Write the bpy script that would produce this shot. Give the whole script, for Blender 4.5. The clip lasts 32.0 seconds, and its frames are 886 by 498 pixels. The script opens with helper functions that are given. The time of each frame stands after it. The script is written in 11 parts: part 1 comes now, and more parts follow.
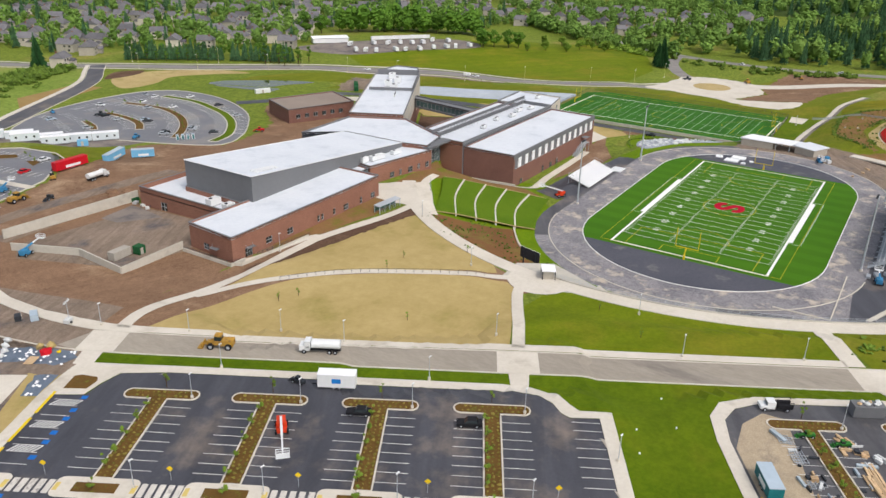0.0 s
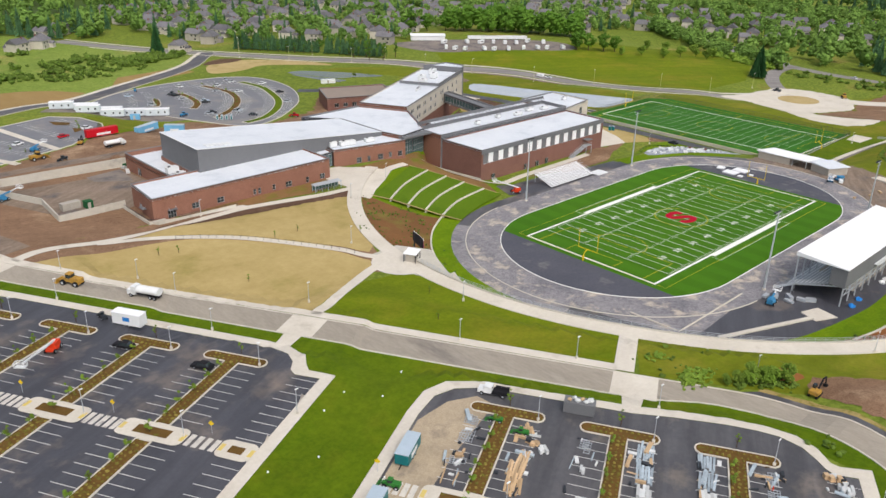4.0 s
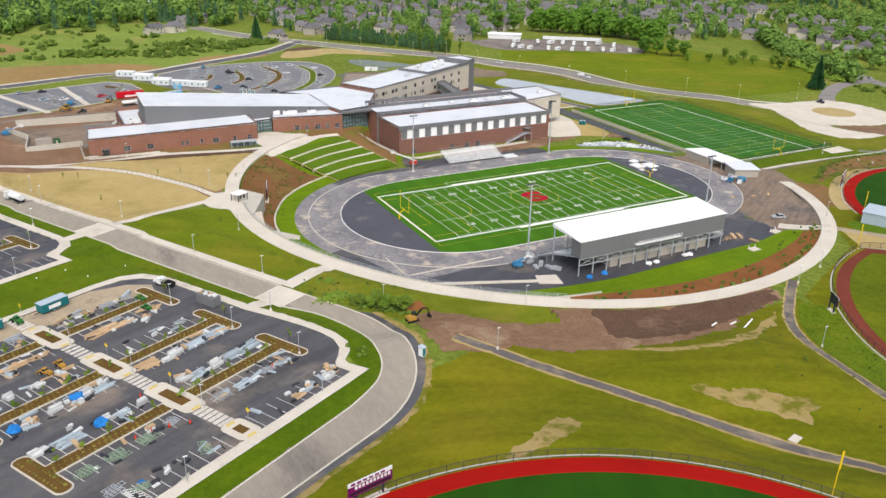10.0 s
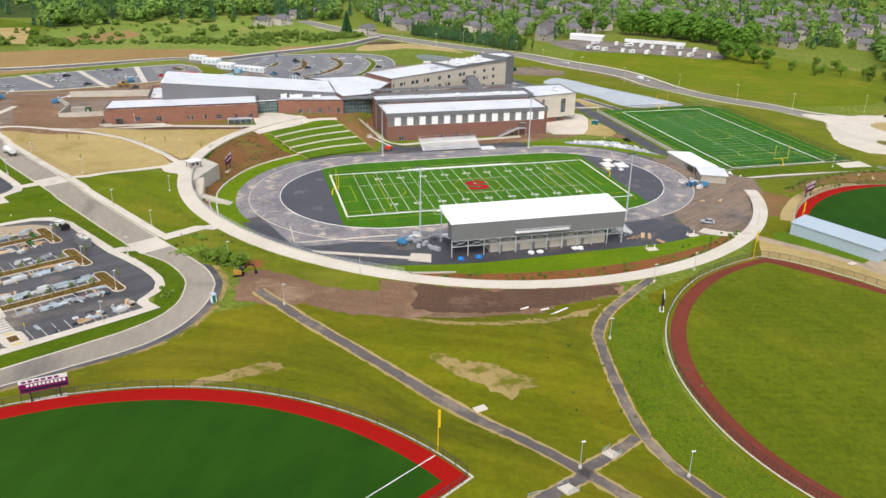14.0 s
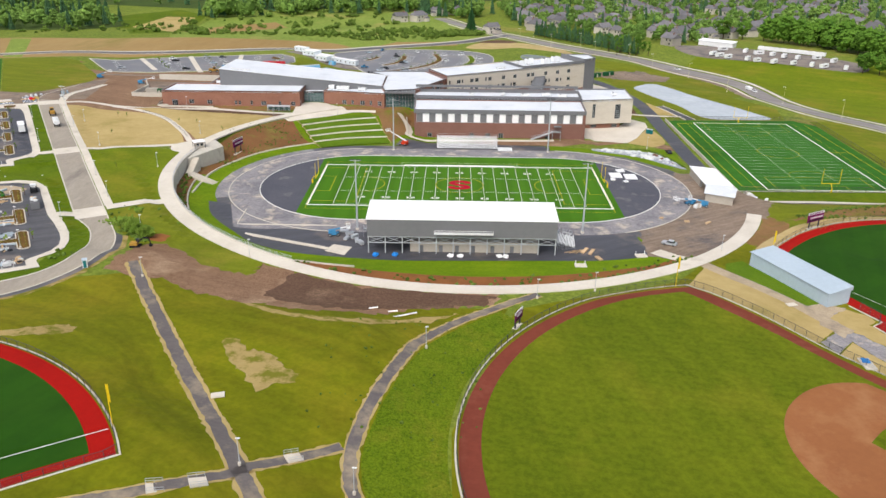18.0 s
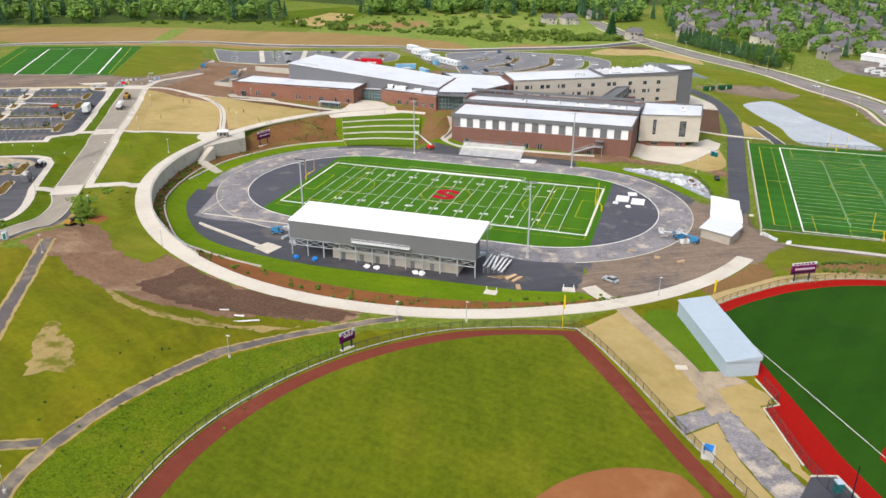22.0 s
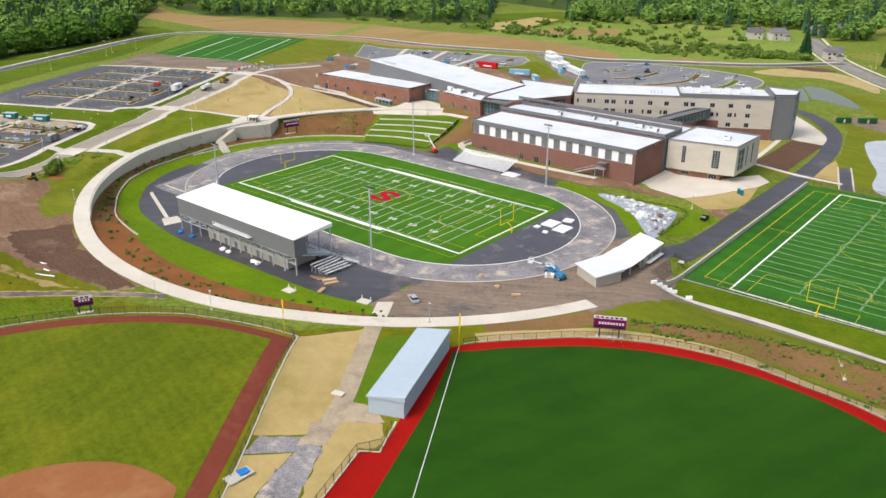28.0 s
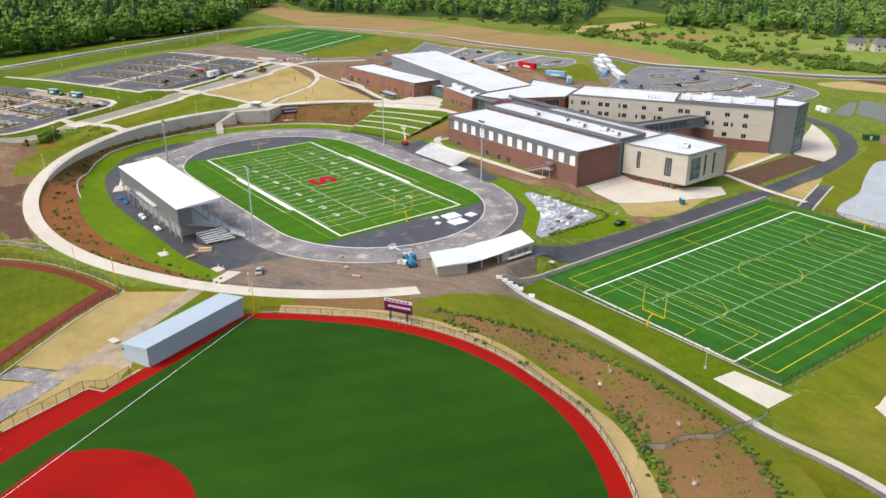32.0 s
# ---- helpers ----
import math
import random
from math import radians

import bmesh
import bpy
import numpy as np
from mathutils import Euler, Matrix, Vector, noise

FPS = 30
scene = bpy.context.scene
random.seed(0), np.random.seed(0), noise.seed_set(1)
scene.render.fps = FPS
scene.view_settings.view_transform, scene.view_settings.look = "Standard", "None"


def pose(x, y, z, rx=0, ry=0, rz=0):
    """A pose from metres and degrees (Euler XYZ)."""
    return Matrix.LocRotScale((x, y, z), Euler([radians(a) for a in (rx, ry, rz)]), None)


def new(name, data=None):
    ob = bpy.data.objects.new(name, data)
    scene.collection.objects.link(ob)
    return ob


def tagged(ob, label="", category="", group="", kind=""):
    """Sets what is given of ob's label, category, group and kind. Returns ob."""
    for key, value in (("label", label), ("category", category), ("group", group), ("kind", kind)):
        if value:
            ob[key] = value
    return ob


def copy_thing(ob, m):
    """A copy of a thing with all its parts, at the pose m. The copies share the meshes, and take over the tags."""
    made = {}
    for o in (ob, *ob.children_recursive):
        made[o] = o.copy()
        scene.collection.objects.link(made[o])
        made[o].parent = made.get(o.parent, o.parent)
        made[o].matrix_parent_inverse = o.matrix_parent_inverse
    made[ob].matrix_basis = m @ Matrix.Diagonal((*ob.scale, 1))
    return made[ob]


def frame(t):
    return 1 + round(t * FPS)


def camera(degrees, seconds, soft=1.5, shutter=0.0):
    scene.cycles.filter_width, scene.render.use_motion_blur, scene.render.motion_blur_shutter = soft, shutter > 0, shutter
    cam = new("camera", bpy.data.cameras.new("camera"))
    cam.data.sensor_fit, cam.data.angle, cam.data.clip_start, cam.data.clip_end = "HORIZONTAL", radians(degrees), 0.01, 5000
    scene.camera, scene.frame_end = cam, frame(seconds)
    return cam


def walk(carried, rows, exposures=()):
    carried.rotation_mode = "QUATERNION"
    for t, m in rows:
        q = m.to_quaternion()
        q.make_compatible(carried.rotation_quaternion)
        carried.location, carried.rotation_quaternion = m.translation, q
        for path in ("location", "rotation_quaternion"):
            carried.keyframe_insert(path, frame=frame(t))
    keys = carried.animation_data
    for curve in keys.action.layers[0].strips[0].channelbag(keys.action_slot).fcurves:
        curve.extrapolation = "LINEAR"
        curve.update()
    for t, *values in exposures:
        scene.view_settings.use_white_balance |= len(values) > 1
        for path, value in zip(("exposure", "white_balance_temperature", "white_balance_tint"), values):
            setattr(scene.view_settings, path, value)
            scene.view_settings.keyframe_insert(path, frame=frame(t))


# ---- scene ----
# ---- camera ----
cam = camera(58.5, 32.0)
METRES = 706.9
BASE = pose(-288.18, -54.962, 98.149, -2.2496, 0.4967, -58.487)
ROWS = [
    (0.0, 0.0, 0.0, 0.0, 0.7, -20.93, -1.83),
    (0.5, 0.0161, -0.0007, 0.0006, 2.63, -20.97, -1.86),
    (1.0, 0.0321, -0.0013, 0.0011, 4.54, -21.02, -1.92),
    (1.5, 0.048, -0.0018, 0.0015, 6.39, -21.07, -1.97),
    (2.0, 0.0639, -0.0023, 0.0018, 8.23, -21.1, -1.99),
    (2.5, 0.0797, -0.0027, 0.0021, 10.06, -21.14, -2.06),
    (3.0, 0.0943, -0.0029, 0.0023, 11.73, -21.18, -2.08),
    (3.5, 0.1099, -0.0032, 0.0026, 13.43, -21.2, -2.09),
    (5.5, 0.1709, -0.0038, 0.004, 19.41, -21.3, -2.23),
    (6.0, 0.1864, -0.0033, 0.0044, 20.89, -21.33, -2.23),
    (6.5, 0.2021, -0.0028, 0.0047, 22.34, -21.36, -2.2),
    (7.0, 0.2174, -0.0022, 0.0049, 23.67, -21.38, -2.31),
    (7.5, 0.2328, -0.0012, 0.005, 24.88, -21.39, -2.43),
    (8.0, 0.2486, 0.0004, 0.005, 26.09, -21.38, -2.5),
    (8.5, 0.2647, 0.0025, 0.0053, 27.32, -21.39, -2.5),
    (9.0, 0.2808, 0.0051, 0.0055, 28.58, -21.38, -2.55),
    (9.5, 0.297, 0.0086, 0.0056, 29.82, -21.37, -2.45),
    (10.0, 0.3126, 0.0125, 0.0061, 31.07, -21.4, -2.53),
    (10.5, 0.3281, 0.017, 0.0065, 32.35, -21.4, -2.57),
    (11.0, 0.343, 0.0225, 0.0068, 33.73, -21.42, -2.63),
    (11.5, 0.3576, 0.0288, 0.0072, 35.24, -21.45, -2.71),
    (12.0, 0.3718, 0.0357, 0.0072, 36.87, -21.48, -2.73),
    (12.5, 0.3856, 0.0434, 0.0071, 38.6, -21.52, -2.75),
    (13.0, 0.3985, 0.0518, 0.0072, 40.37, -21.58, -2.82),
    (13.5, 0.4113, 0.0608, 0.0074, 42.17, -21.66, -2.84),
    (14.0, 0.4236, 0.0704, 0.0074, 43.93, -21.73, -2.86),
    (14.5, 0.4351, 0.0807, 0.0075, 45.63, -21.79, -2.85),
    (15.0, 0.4463, 0.0914, 0.0079, 47.35, -21.87, -2.86),
    (15.5, 0.4562, 0.1033, 0.0081, 49.18, -21.93, -2.85),
    (17.5, 0.4893, 0.1558, 0.0097, 57.32, -22.32, -2.79),
    (18.0, 0.496, 0.1697, 0.0101, 59.42, -22.41, -2.76),
    (18.5, 0.5017, 0.1841, 0.0104, 61.57, -22.5, -2.73),
    (19.0, 0.5068, 0.1989, 0.0108, 63.75, -22.6, -2.69),
    (19.5, 0.5114, 0.2139, 0.0111, 65.95, -22.68, -2.64),
    (20.0, 0.5154, 0.229, 0.0115, 68.09, -22.76, -2.6),
    (20.5, 0.5188, 0.2441, 0.0121, 70.17, -22.86, -2.58),
    (21.0, 0.5217, 0.2595, 0.0127, 72.19, -22.94, -2.54),
    (21.5, 0.5241, 0.2749, 0.0132, 74.08, -23.03, -2.49),
    (22.0, 0.526, 0.2904, 0.0139, 75.85, -23.09, -2.45),
    (22.5, 0.5274, 0.3061, 0.0145, 77.48, -23.15, -2.39),
    (23.0, 0.5283, 0.3216, 0.015, 79.01, -23.18, -2.37),
    (23.5, 0.529, 0.3368, 0.0155, 80.49, -23.2, -2.39),
    (24.0, 0.5295, 0.3523, 0.0158, 82.12, -23.2, -2.37),
    (24.5, 0.5298, 0.3677, 0.0164, 83.97, -23.25, -2.33),
    (25.0, 0.5298, 0.3833, 0.0168, 86.06, -23.3, -2.26),
    (25.5, 0.5298, 0.3988, 0.0172, 88.3, -23.36, -2.21),
    (27.5, 0.5287, 0.4612, 0.0182, 96.94, -23.55, -2.03),
    (28.0, 0.5284, 0.4768, 0.0186, 98.67, -23.58, -1.98),
    (28.5, 0.5278, 0.4923, 0.0191, 100.23, -23.61, -1.96),
    (29.0, 0.5268, 0.5077, 0.0194, 101.7, -23.63, -1.95),
    (29.5, 0.5253, 0.5232, 0.0197, 103.12, -23.64, -1.93),
    (30.0, 0.5233, 0.5387, 0.0199, 104.55, -23.65, -1.93),
    (30.5, 0.5209, 0.554, 0.0201, 106.03, -23.66, -1.91),
    (31.0, 0.5181, 0.5693, 0.0205, 107.66, -23.7, -1.88),
    (31.5, 0.5148, 0.5846, 0.0208, 109.37, -23.75, -1.81),
    (32.0, 0.511, 0.5996, 0.021, 111.11, -23.79, -1.76),
]
walk(cam, [(t, BASE @ pose(METRES * x, METRES * y, METRES * z, 90 + pitch, roll, yaw)) for t, x, y, z, yaw, pitch, roll in ROWS],
     exposures=((0.0, -0.15), (6.0, -0.13), (9.0, -0.05), (12.0, 0.0), (20.0, 0.05), (32.0, 0.1)))

# ---- sky and light: bright overcast ----
world = bpy.data.worlds.new("overcast_sky")
scene.world = world
world.use_nodes = True
wn = world.node_tree
sky = wn.nodes.new("ShaderNodeTexSky")
sky.sky_type, sky.sun_disc = "NISHITA", False
sky.sun_elevation, sky.sun_rotation = radians(52), radians(200)
sky.air_density, sky.dust_density, sky.ozone_density = 1.0, 4.0, 0.6
cloud = wn.nodes.new("ShaderNodeHueSaturation")
cloud.inputs["Saturation"].default_value = 0.5
wn.links.new(sky.outputs[0], cloud.inputs["Color"])
wn.links.new(cloud.outputs[0], wn.nodes["Background"].inputs[0])
wn.nodes["Background"].inputs[1].default_value = 0.185
sun = new("sun", bpy.data.lights.new("sun", "SUN"))
sun.data.energy, sun.data.angle, sun.data.color = 1.45, radians(24), (1.0, 0.9, 0.78)
sun.matrix_world = pose(0, 0, 300, 38, 0, -20)
scene.view_settings.exposure = 0.12

# ---- materials ----
def rgb(r, g, b):
    """Linear colour from 0..255 display values."""
    f = lambda c: c / 12.92 if c <= 0.04045 else ((c + 0.055) / 1.055) ** 2.4
    return tuple(f(c / 255) for c in (r, g, b)) + (1.0,)


MATS = {}


def surface(name, base, alt, rough=0.9, big=0.02, small=0.6, mix=(0.35, 0.65), metal=0.0, bump=0.2, third=None, third_at=(0.55, 0.75),
            third_scale=0.05, stretch=(1, 1, 1), spec=0.12, rand=0.0, turn=0.0, tufts=0.0, island=0.0, stripe=None, streak=None):
    """Two colours mixed by noise at two sizes (in world metres), an optional third in patches, and fine relief."""
    m = bpy.data.materials.new(name)
    m.use_nodes = True
    n, l = m.node_tree.nodes, m.node_tree.links
    b = n["Principled BSDF"]
    geo = n.new("ShaderNodeNewGeometry")
    mp = n.new("ShaderNodeMapping")
    mp.inputs["Scale"].default_value = stretch
    mp.inputs["Rotation"].default_value = (0, 0, radians(turn))
    l.new(geo.outputs["Position"], mp.inputs["Vector"])

    def noise_node(scale, detail=5, rough_=0.6):
        t = n.new("ShaderNodeTexNoise")
        t.inputs["Scale"].default_value, t.inputs["Detail"].default_value, t.inputs["Roughness"].default_value = scale, detail, rough_
        l.new(mp.outputs[0], t.inputs["Vector"])
        return t

    def ramp(src, lo, hi):
        r = n.new("ShaderNodeMapRange")
        r.inputs[1].default_value, r.inputs[2].default_value = lo, hi
        l.new(src, r.inputs[0])
        return r.outputs[0]

    def mixer(fac, a, c, mode="MIX"):
        x = n.new("ShaderNodeMix")
        x.data_type, x.blend_type = "RGBA", mode
        for i, v in ((0, fac), (6, a), (7, c)):
            if hasattr(v, "links"):
                l.new(v, x.inputs[i])
            else:
                x.inputs[i].default_value = v
        return x.outputs[2]

    fine, broad = noise_node(small, 6, 0.7), noise_node(big, 4, 0.55)
    avg = n.new("ShaderNodeMath")
    avg.operation = "MULTIPLY_ADD"
    avg.inputs[1].default_value = 0.5
    l.new(fine.outputs[0], avg.inputs[0])
    half = n.new("ShaderNodeMath")
    half.operation = "MULTIPLY"
    half.inputs[1].default_value = 0.5
    l.new(broad.outputs[0], half.inputs[0])
    l.new(half.outputs[0], avg.inputs[2])
    col = mixer(ramp(avg.outputs[0], *mix), base, alt)
    if third:
        t3 = noise_node(third_scale, 6, 0.65)
        col = mixer(ramp(t3.outputs[0], *third_at), col, third)
    if tufts:
        tn = noise_node(small * 4, 3, 0.8)
        col = mixer(tufts, col, mixer(ramp(tn.outputs[0], 0.4, 0.6), (0.25, 0.25, 0.25, 1), (1.0, 1.0, 1.0, 1)), "SOFT_LIGHT")
    if stripe:
        wm = n.new("ShaderNodeMapping")
        wm.inputs["Rotation"].default_value = (0, 0, radians(stripe[1]))
        l.new(geo.outputs["Position"], wm.inputs["Vector"])
        wv = n.new("ShaderNodeTexWave")
        wv.inputs["Scale"].default_value, wv.inputs["Distortion"].default_value = 0.314 / stripe[0], 0.5
        wv.inputs["Detail Scale"].default_value = 0.4
        l.new(wm.outputs[0], wv.inputs["Vector"])
        col = mixer(stripe[2], col, mixer(ramp(wv.outputs["Fac"], 0.35, 0.65), (0.3, 0.3, 0.3, 1), (0.72, 0.72, 0.72, 1)), "SOFT_LIGHT")
    if streak:
        sm = n.new("ShaderNodeMapping")
        sm.inputs["Scale"].default_value = (streak[1] * 0.09, streak[1], 1)
        sr = n.new("ShaderNodeVectorRotate")
        sr.rotation_type = "Z_AXIS"
        sr.inputs["Angle"].default_value = -radians(streak[0])
        l.new(geo.outputs["Position"], sr.inputs["Vector"])
        l.new(sr.outputs[0], sm.inputs["Vector"])
        st = n.new("ShaderNodeTexNoise")
        st.inputs["Scale"].default_value, st.inputs["Detail"].default_value, st.inputs["Roughness"].default_value, st.inputs["Distortion"].default_value = 1.0, 6, 0.62, 0.25
        l.new(sm.outputs[0], st.inputs["Vector"])
        col = mixer(streak[2], col, mixer(ramp(st.outputs[0], 0.36, 0.64), (0.16, 0.16, 0.17, 1), (0.84, 0.83, 0.8, 1)), "SOFT_LIGHT")
    if rand or island:
        oi = n.new("ShaderNodeObjectInfo")
        src = oi.outputs["Random"] if rand else geo.outputs["Random Per Island"]
        rand = rand or island
        hs = n.new("ShaderNodeHueSaturation")
        mr = n.new("ShaderNodeMapRange")
        mr.inputs[3].default_value, mr.inputs[4].default_value = 1 - rand, 1 + rand
        l.new(src, mr.inputs[0])
        l.new(mr.outputs[0], hs.inputs["Value"])
        l.new(col, hs.inputs["Color"])
        col = hs.outputs[0]
    l.new(col, b.inputs["Base Color"])
    b.inputs["Roughness"].default_value, b.inputs["Metallic"].default_value = rough, metal
    b.inputs["Specular IOR Level"].default_value = spec
    if bump:
        bp = n.new("ShaderNodeBump")
        bp.inputs["Strength"].default_value, bp.inputs["Distance"].default_value = bump, 0.15
        l.new(fine.outputs[0], bp.inputs["Height"])
        l.new(bp.outputs[0], b.inputs["Normal"])
    MATS[name] = m
    return m


def brick_surface(name, c1, c2, mortar):
    """Brick courses 7.5 cm high with a darker band of weathering, laid by the face's own level and run."""
    m = surface(name, c1, c2, rough=0.85, big=0.15, small=2.5, bump=0.0)
    n, l = m.node_tree.nodes, m.node_tree.links
    b = n["Principled BSDF"]
    geo = n.new("ShaderNodeNewGeometry")
    sep = n.new("ShaderNodeSeparateXYZ")
    l.new(geo.outputs["Position"], sep.inputs[0])
    add = n.new("ShaderNodeMath")
    l.new(sep.outputs[0], add.inputs[0])
    l.new(sep.outputs[1], add.inputs[1])
    com = n.new("ShaderNodeCombineXYZ")
    l.new(add.outputs[0], com.inputs[0])
    l.new(sep.outputs[2], com.inputs[1])
    br = n.new("ShaderNodeTexBrick")
    br.inputs["Scale"].default_value = 1.0
    br.inputs["Brick Width"].default_value, br.inputs["Row Height"].default_value = 0.4, 0.2
    br.inputs["Mortar Size"].default_value = 0.012
    br.inputs["Color1"].default_value, br.inputs["Color2"].default_value, br.inputs["Mortar"].default_value = (0.8, 0.8, 0.8, 1), (1.0, 1.0, 1.0, 1), mortar
    l.new(com.outputs[0], br.inputs["Vector"])
    old = b.inputs["Base Color"].links[0].from_socket
    x = n.new("ShaderNodeMix")
    x.data_type, x.blend_type = "RGBA", "MULTIPLY"
    x.inputs[0].default_value = 1.0
    l.new(old, x.inputs[6])
    l.new(br.outputs[0], x.inputs[7])
    l.new(x.outputs[2], b.inputs["Base Color"])
    return m


GRASS = surface("lush_grass", rgb(70, 94, 6), rgb(92, 110, 12), big=0.03, small=0.25, mix=(0.36, 0.66), third=rgb(106, 110, 22), third_at=(0.54, 0.8), third_scale=0.035, tufts=0.1, bump=0.3, streak=(20, 0.12, 0.16))
BERM = surface("berm_grass", rgb(84, 114, 6), rgb(104, 128, 12), big=0.05, small=0.35, mix=(0.38, 0.62), third=rgb(118, 122, 26), third_at=(0.58, 0.82), third_scale=0.06, tufts=0.12, bump=0.3, streak=(0, 0.2, 0.14))
LAWN_LIGHT = surface("ring_lawn", rgb(88, 106, 10), rgb(108, 120, 18), big=0.03, small=0.25, mix=(0.36, 0.66), third=rgb(124, 120, 34), third_at=(0.5, 0.76), third_scale=0.035, tufts=0.1, bump=0.3, streak=(-35, 0.12, 0.16))
LAWN_DARK = surface("terrace_grass", rgb(74, 102, 14), rgb(90, 116, 22), big=0.1, small=1.2, tufts=0.25, bump=0.4)
MEADOW = surface("meadow_grass", rgb(87, 96, 8), rgb(112, 113, 14), big=0.022, small=0.16, mix=(0.34, 0.68), third=rgb(126, 116, 26), third_at=(0.46, 0.78), third_scale=0.026, tufts=0.1, bump=0.3, streak=(-28, 0.16, 0.26))
FIELD_GRASS = surface("diamond_grass", rgb(79, 94, 9), rgb(97, 107, 15), big=0.03, small=0.2, mix=(0.36, 0.66), third=rgb(114, 116, 24), third_at=(0.52, 0.76), third_scale=0.035, stripe=(2.7, -75, 0.07), tufts=0.15, bump=0.25, streak=(-75, 0.25, 0.12))
WILD = surface("wild_grass", rgb(92, 110, 36), rgb(114, 126, 48), big=0.012, small=0.12, third=rgb(134, 124, 66), third_at=(0.57, 0.68), third_scale=0.012, tufts=0.35, bump=0.4)
DRY_FIELD = surface("dry_field", rgb(142, 116, 72), rgb(158, 134, 90), big=0.01, small=0.12, third=rgb(118, 112, 54), third_at=(0.58, 0.74), third_scale=0.02, stretch=(1, 0.25, 1), turn=-20, bump=0.3)
TAN_GRASS = surface("straw_lawn", rgb(180, 160, 110), rgb(160, 141, 90), big=0.05, small=0.25, third=rgb(138, 130, 70), third_at=(0.54, 0.76), third_scale=0.05, tufts=0.12, bump=0.25)
TURF = surface("synthetic_turf", rgb(62, 106, 16), rgb(70, 114, 22), big=0.03, small=2.0, mix=(0.3, 0.7), third=rgb(52, 98, 18), third_at=(0.5, 0.8), third_scale=0.02, stripe=(9.14, 0, 0.14), bump=0.15)
TURF_E = surface("east_turf", rgb(46, 98, 26), rgb(54, 106, 32), big=0.05, small=2.0, third=rgb(40, 84, 26), third_at=(0.5, 0.8), third_scale=0.02, stripe=(9.14, 90, 0.16), bump=0.15, streak=(88, 0.12, 0.15))
TURF_DARK = surface("dark_turf", rgb(30, 68, 7), rgb(37, 75, 10), big=0.02, small=0.3, third=rgb(45, 83, 14), third_at=(0.46, 0.76), third_scale=0.018, stripe=(9.0, 20, 0.1), bump=0.15, streak=(32, 0.1, 0.12))
ASPHALT = surface("new_asphalt", rgb(56, 57, 66), rgb(70, 70, 77), big=0.05, small=1.5, third=rgb(124, 112, 102), third_at=(0.55, 0.74), third_scale=0.06, rough=0.55, spec=0.75, bump=0.15, streak=(29.6, 0.3, 0.4))
ASPHALT_DUSTY = surface("dusty_asphalt", rgb(68, 69, 75), rgb(88, 86, 89), big=0.05, small=0.8, third=rgb(136, 124, 112), third_at=(0.53, 0.72), third_scale=0.06, rough=0.6, spec=0.65, bump=0.15, streak=(29.6, 0.3, 0.45))
ROAD = surface("grey_road", rgb(162, 154, 142), rgb(144, 137, 127), big=0.04, small=0.5, third=rgb(112, 107, 104), third_at=(0.57, 0.7), third_scale=0.035, stretch=(1, 0.25, 1), turn=-54, bump=0.1, tufts=0.15)
# Old dusty lots; the lighter base also carries their grazing sky sheen.
ASPHALT_PALE = surface("worn_sheen_asphalt", rgb(104, 106, 113), rgb(124, 124, 129), big=0.05, small=0.8, third=rgb(146, 138, 130), third_at=(0.54, 0.74), third_scale=0.05, rough=0.6, spec=0.5, bump=0.15)
PATH_GREY = surface("gravel_path_grey", rgb(112, 106, 104), rgb(92, 88, 90), big=0.15, small=0.9, third=rgb(150, 138, 120), third_at=(0.5, 0.68), third_scale=0.14, bump=0.3)
FAR_ROAD = surface("worn_road", rgb(126, 123, 124), rgb(144, 140, 138), big=0.05, small=0.6, bump=0.1, streak=(-50, 0.3, 0.3))
TRACK = surface("unfinished_track", rgb(104, 103, 110), rgb(142, 139, 142), big=0.1, small=0.7, mix=(0.38, 0.6), third=rgb(186, 174, 160), third_at=(0.53, 0.66), third_scale=0.16, tufts=0.3, rough=0.7, spec=0.3, bump=0.3)
DZONE = surface("end_asphalt", rgb(76, 78, 88), rgb(90, 91, 100), big=0.07, small=1.2, third=rgb(122, 120, 120), third_at=(0.56, 0.7), third_scale=0.09, bump=0.15)
CONCRETE = surface("pale_concrete", rgb(213, 207, 196), rgb(196, 189, 177), big=0.1, small=1.2, third=rgb(178, 170, 157), third_at=(0.58, 0.75), third_scale=0.12, bump=0.1)
CURB = surface("kerb_concrete", rgb(208, 203, 192), rgb(192, 186, 174), big=0.2, small=1.5, bump=0.1)
WALL_CONC = surface("wall_concrete", rgb(198, 194, 184), rgb(180, 176, 166), big=0.15, small=1.0, third=rgb(154, 150, 141), third_at=(0.58, 0.75), third_scale=0.2, bump=0.15)
DIRT = surface("brown_dirt", rgb(136, 108, 86), rgb(110, 86, 68), big=0.06, small=0.7, third=rgb(158, 134, 110), third_at=(0.54, 0.72), third_scale=0.07, bump=0.7, streak=(-12, 0.6, 0.14), tufts=0.45)
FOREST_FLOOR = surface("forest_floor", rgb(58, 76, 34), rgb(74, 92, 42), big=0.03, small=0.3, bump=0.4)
DIRT_GREY = surface("grey_dirt", rgb(140, 125, 112), rgb(114, 100, 88), big=0.05, small=0.6, third=rgb(92, 88, 90), third_at=(0.52, 0.7), third_scale=0.07, bump=0.6, streak=(30, 0.7, 0.3), tufts=0.3)
SCRUB_GRASS = surface("field_grass", rgb(104, 126, 50), rgb(126, 142, 64), big=0.015, small=0.12, third=rgb(146, 138, 80), third_at=(0.56, 0.7), third_scale=0.02, tufts=0.3, bump=0.4)
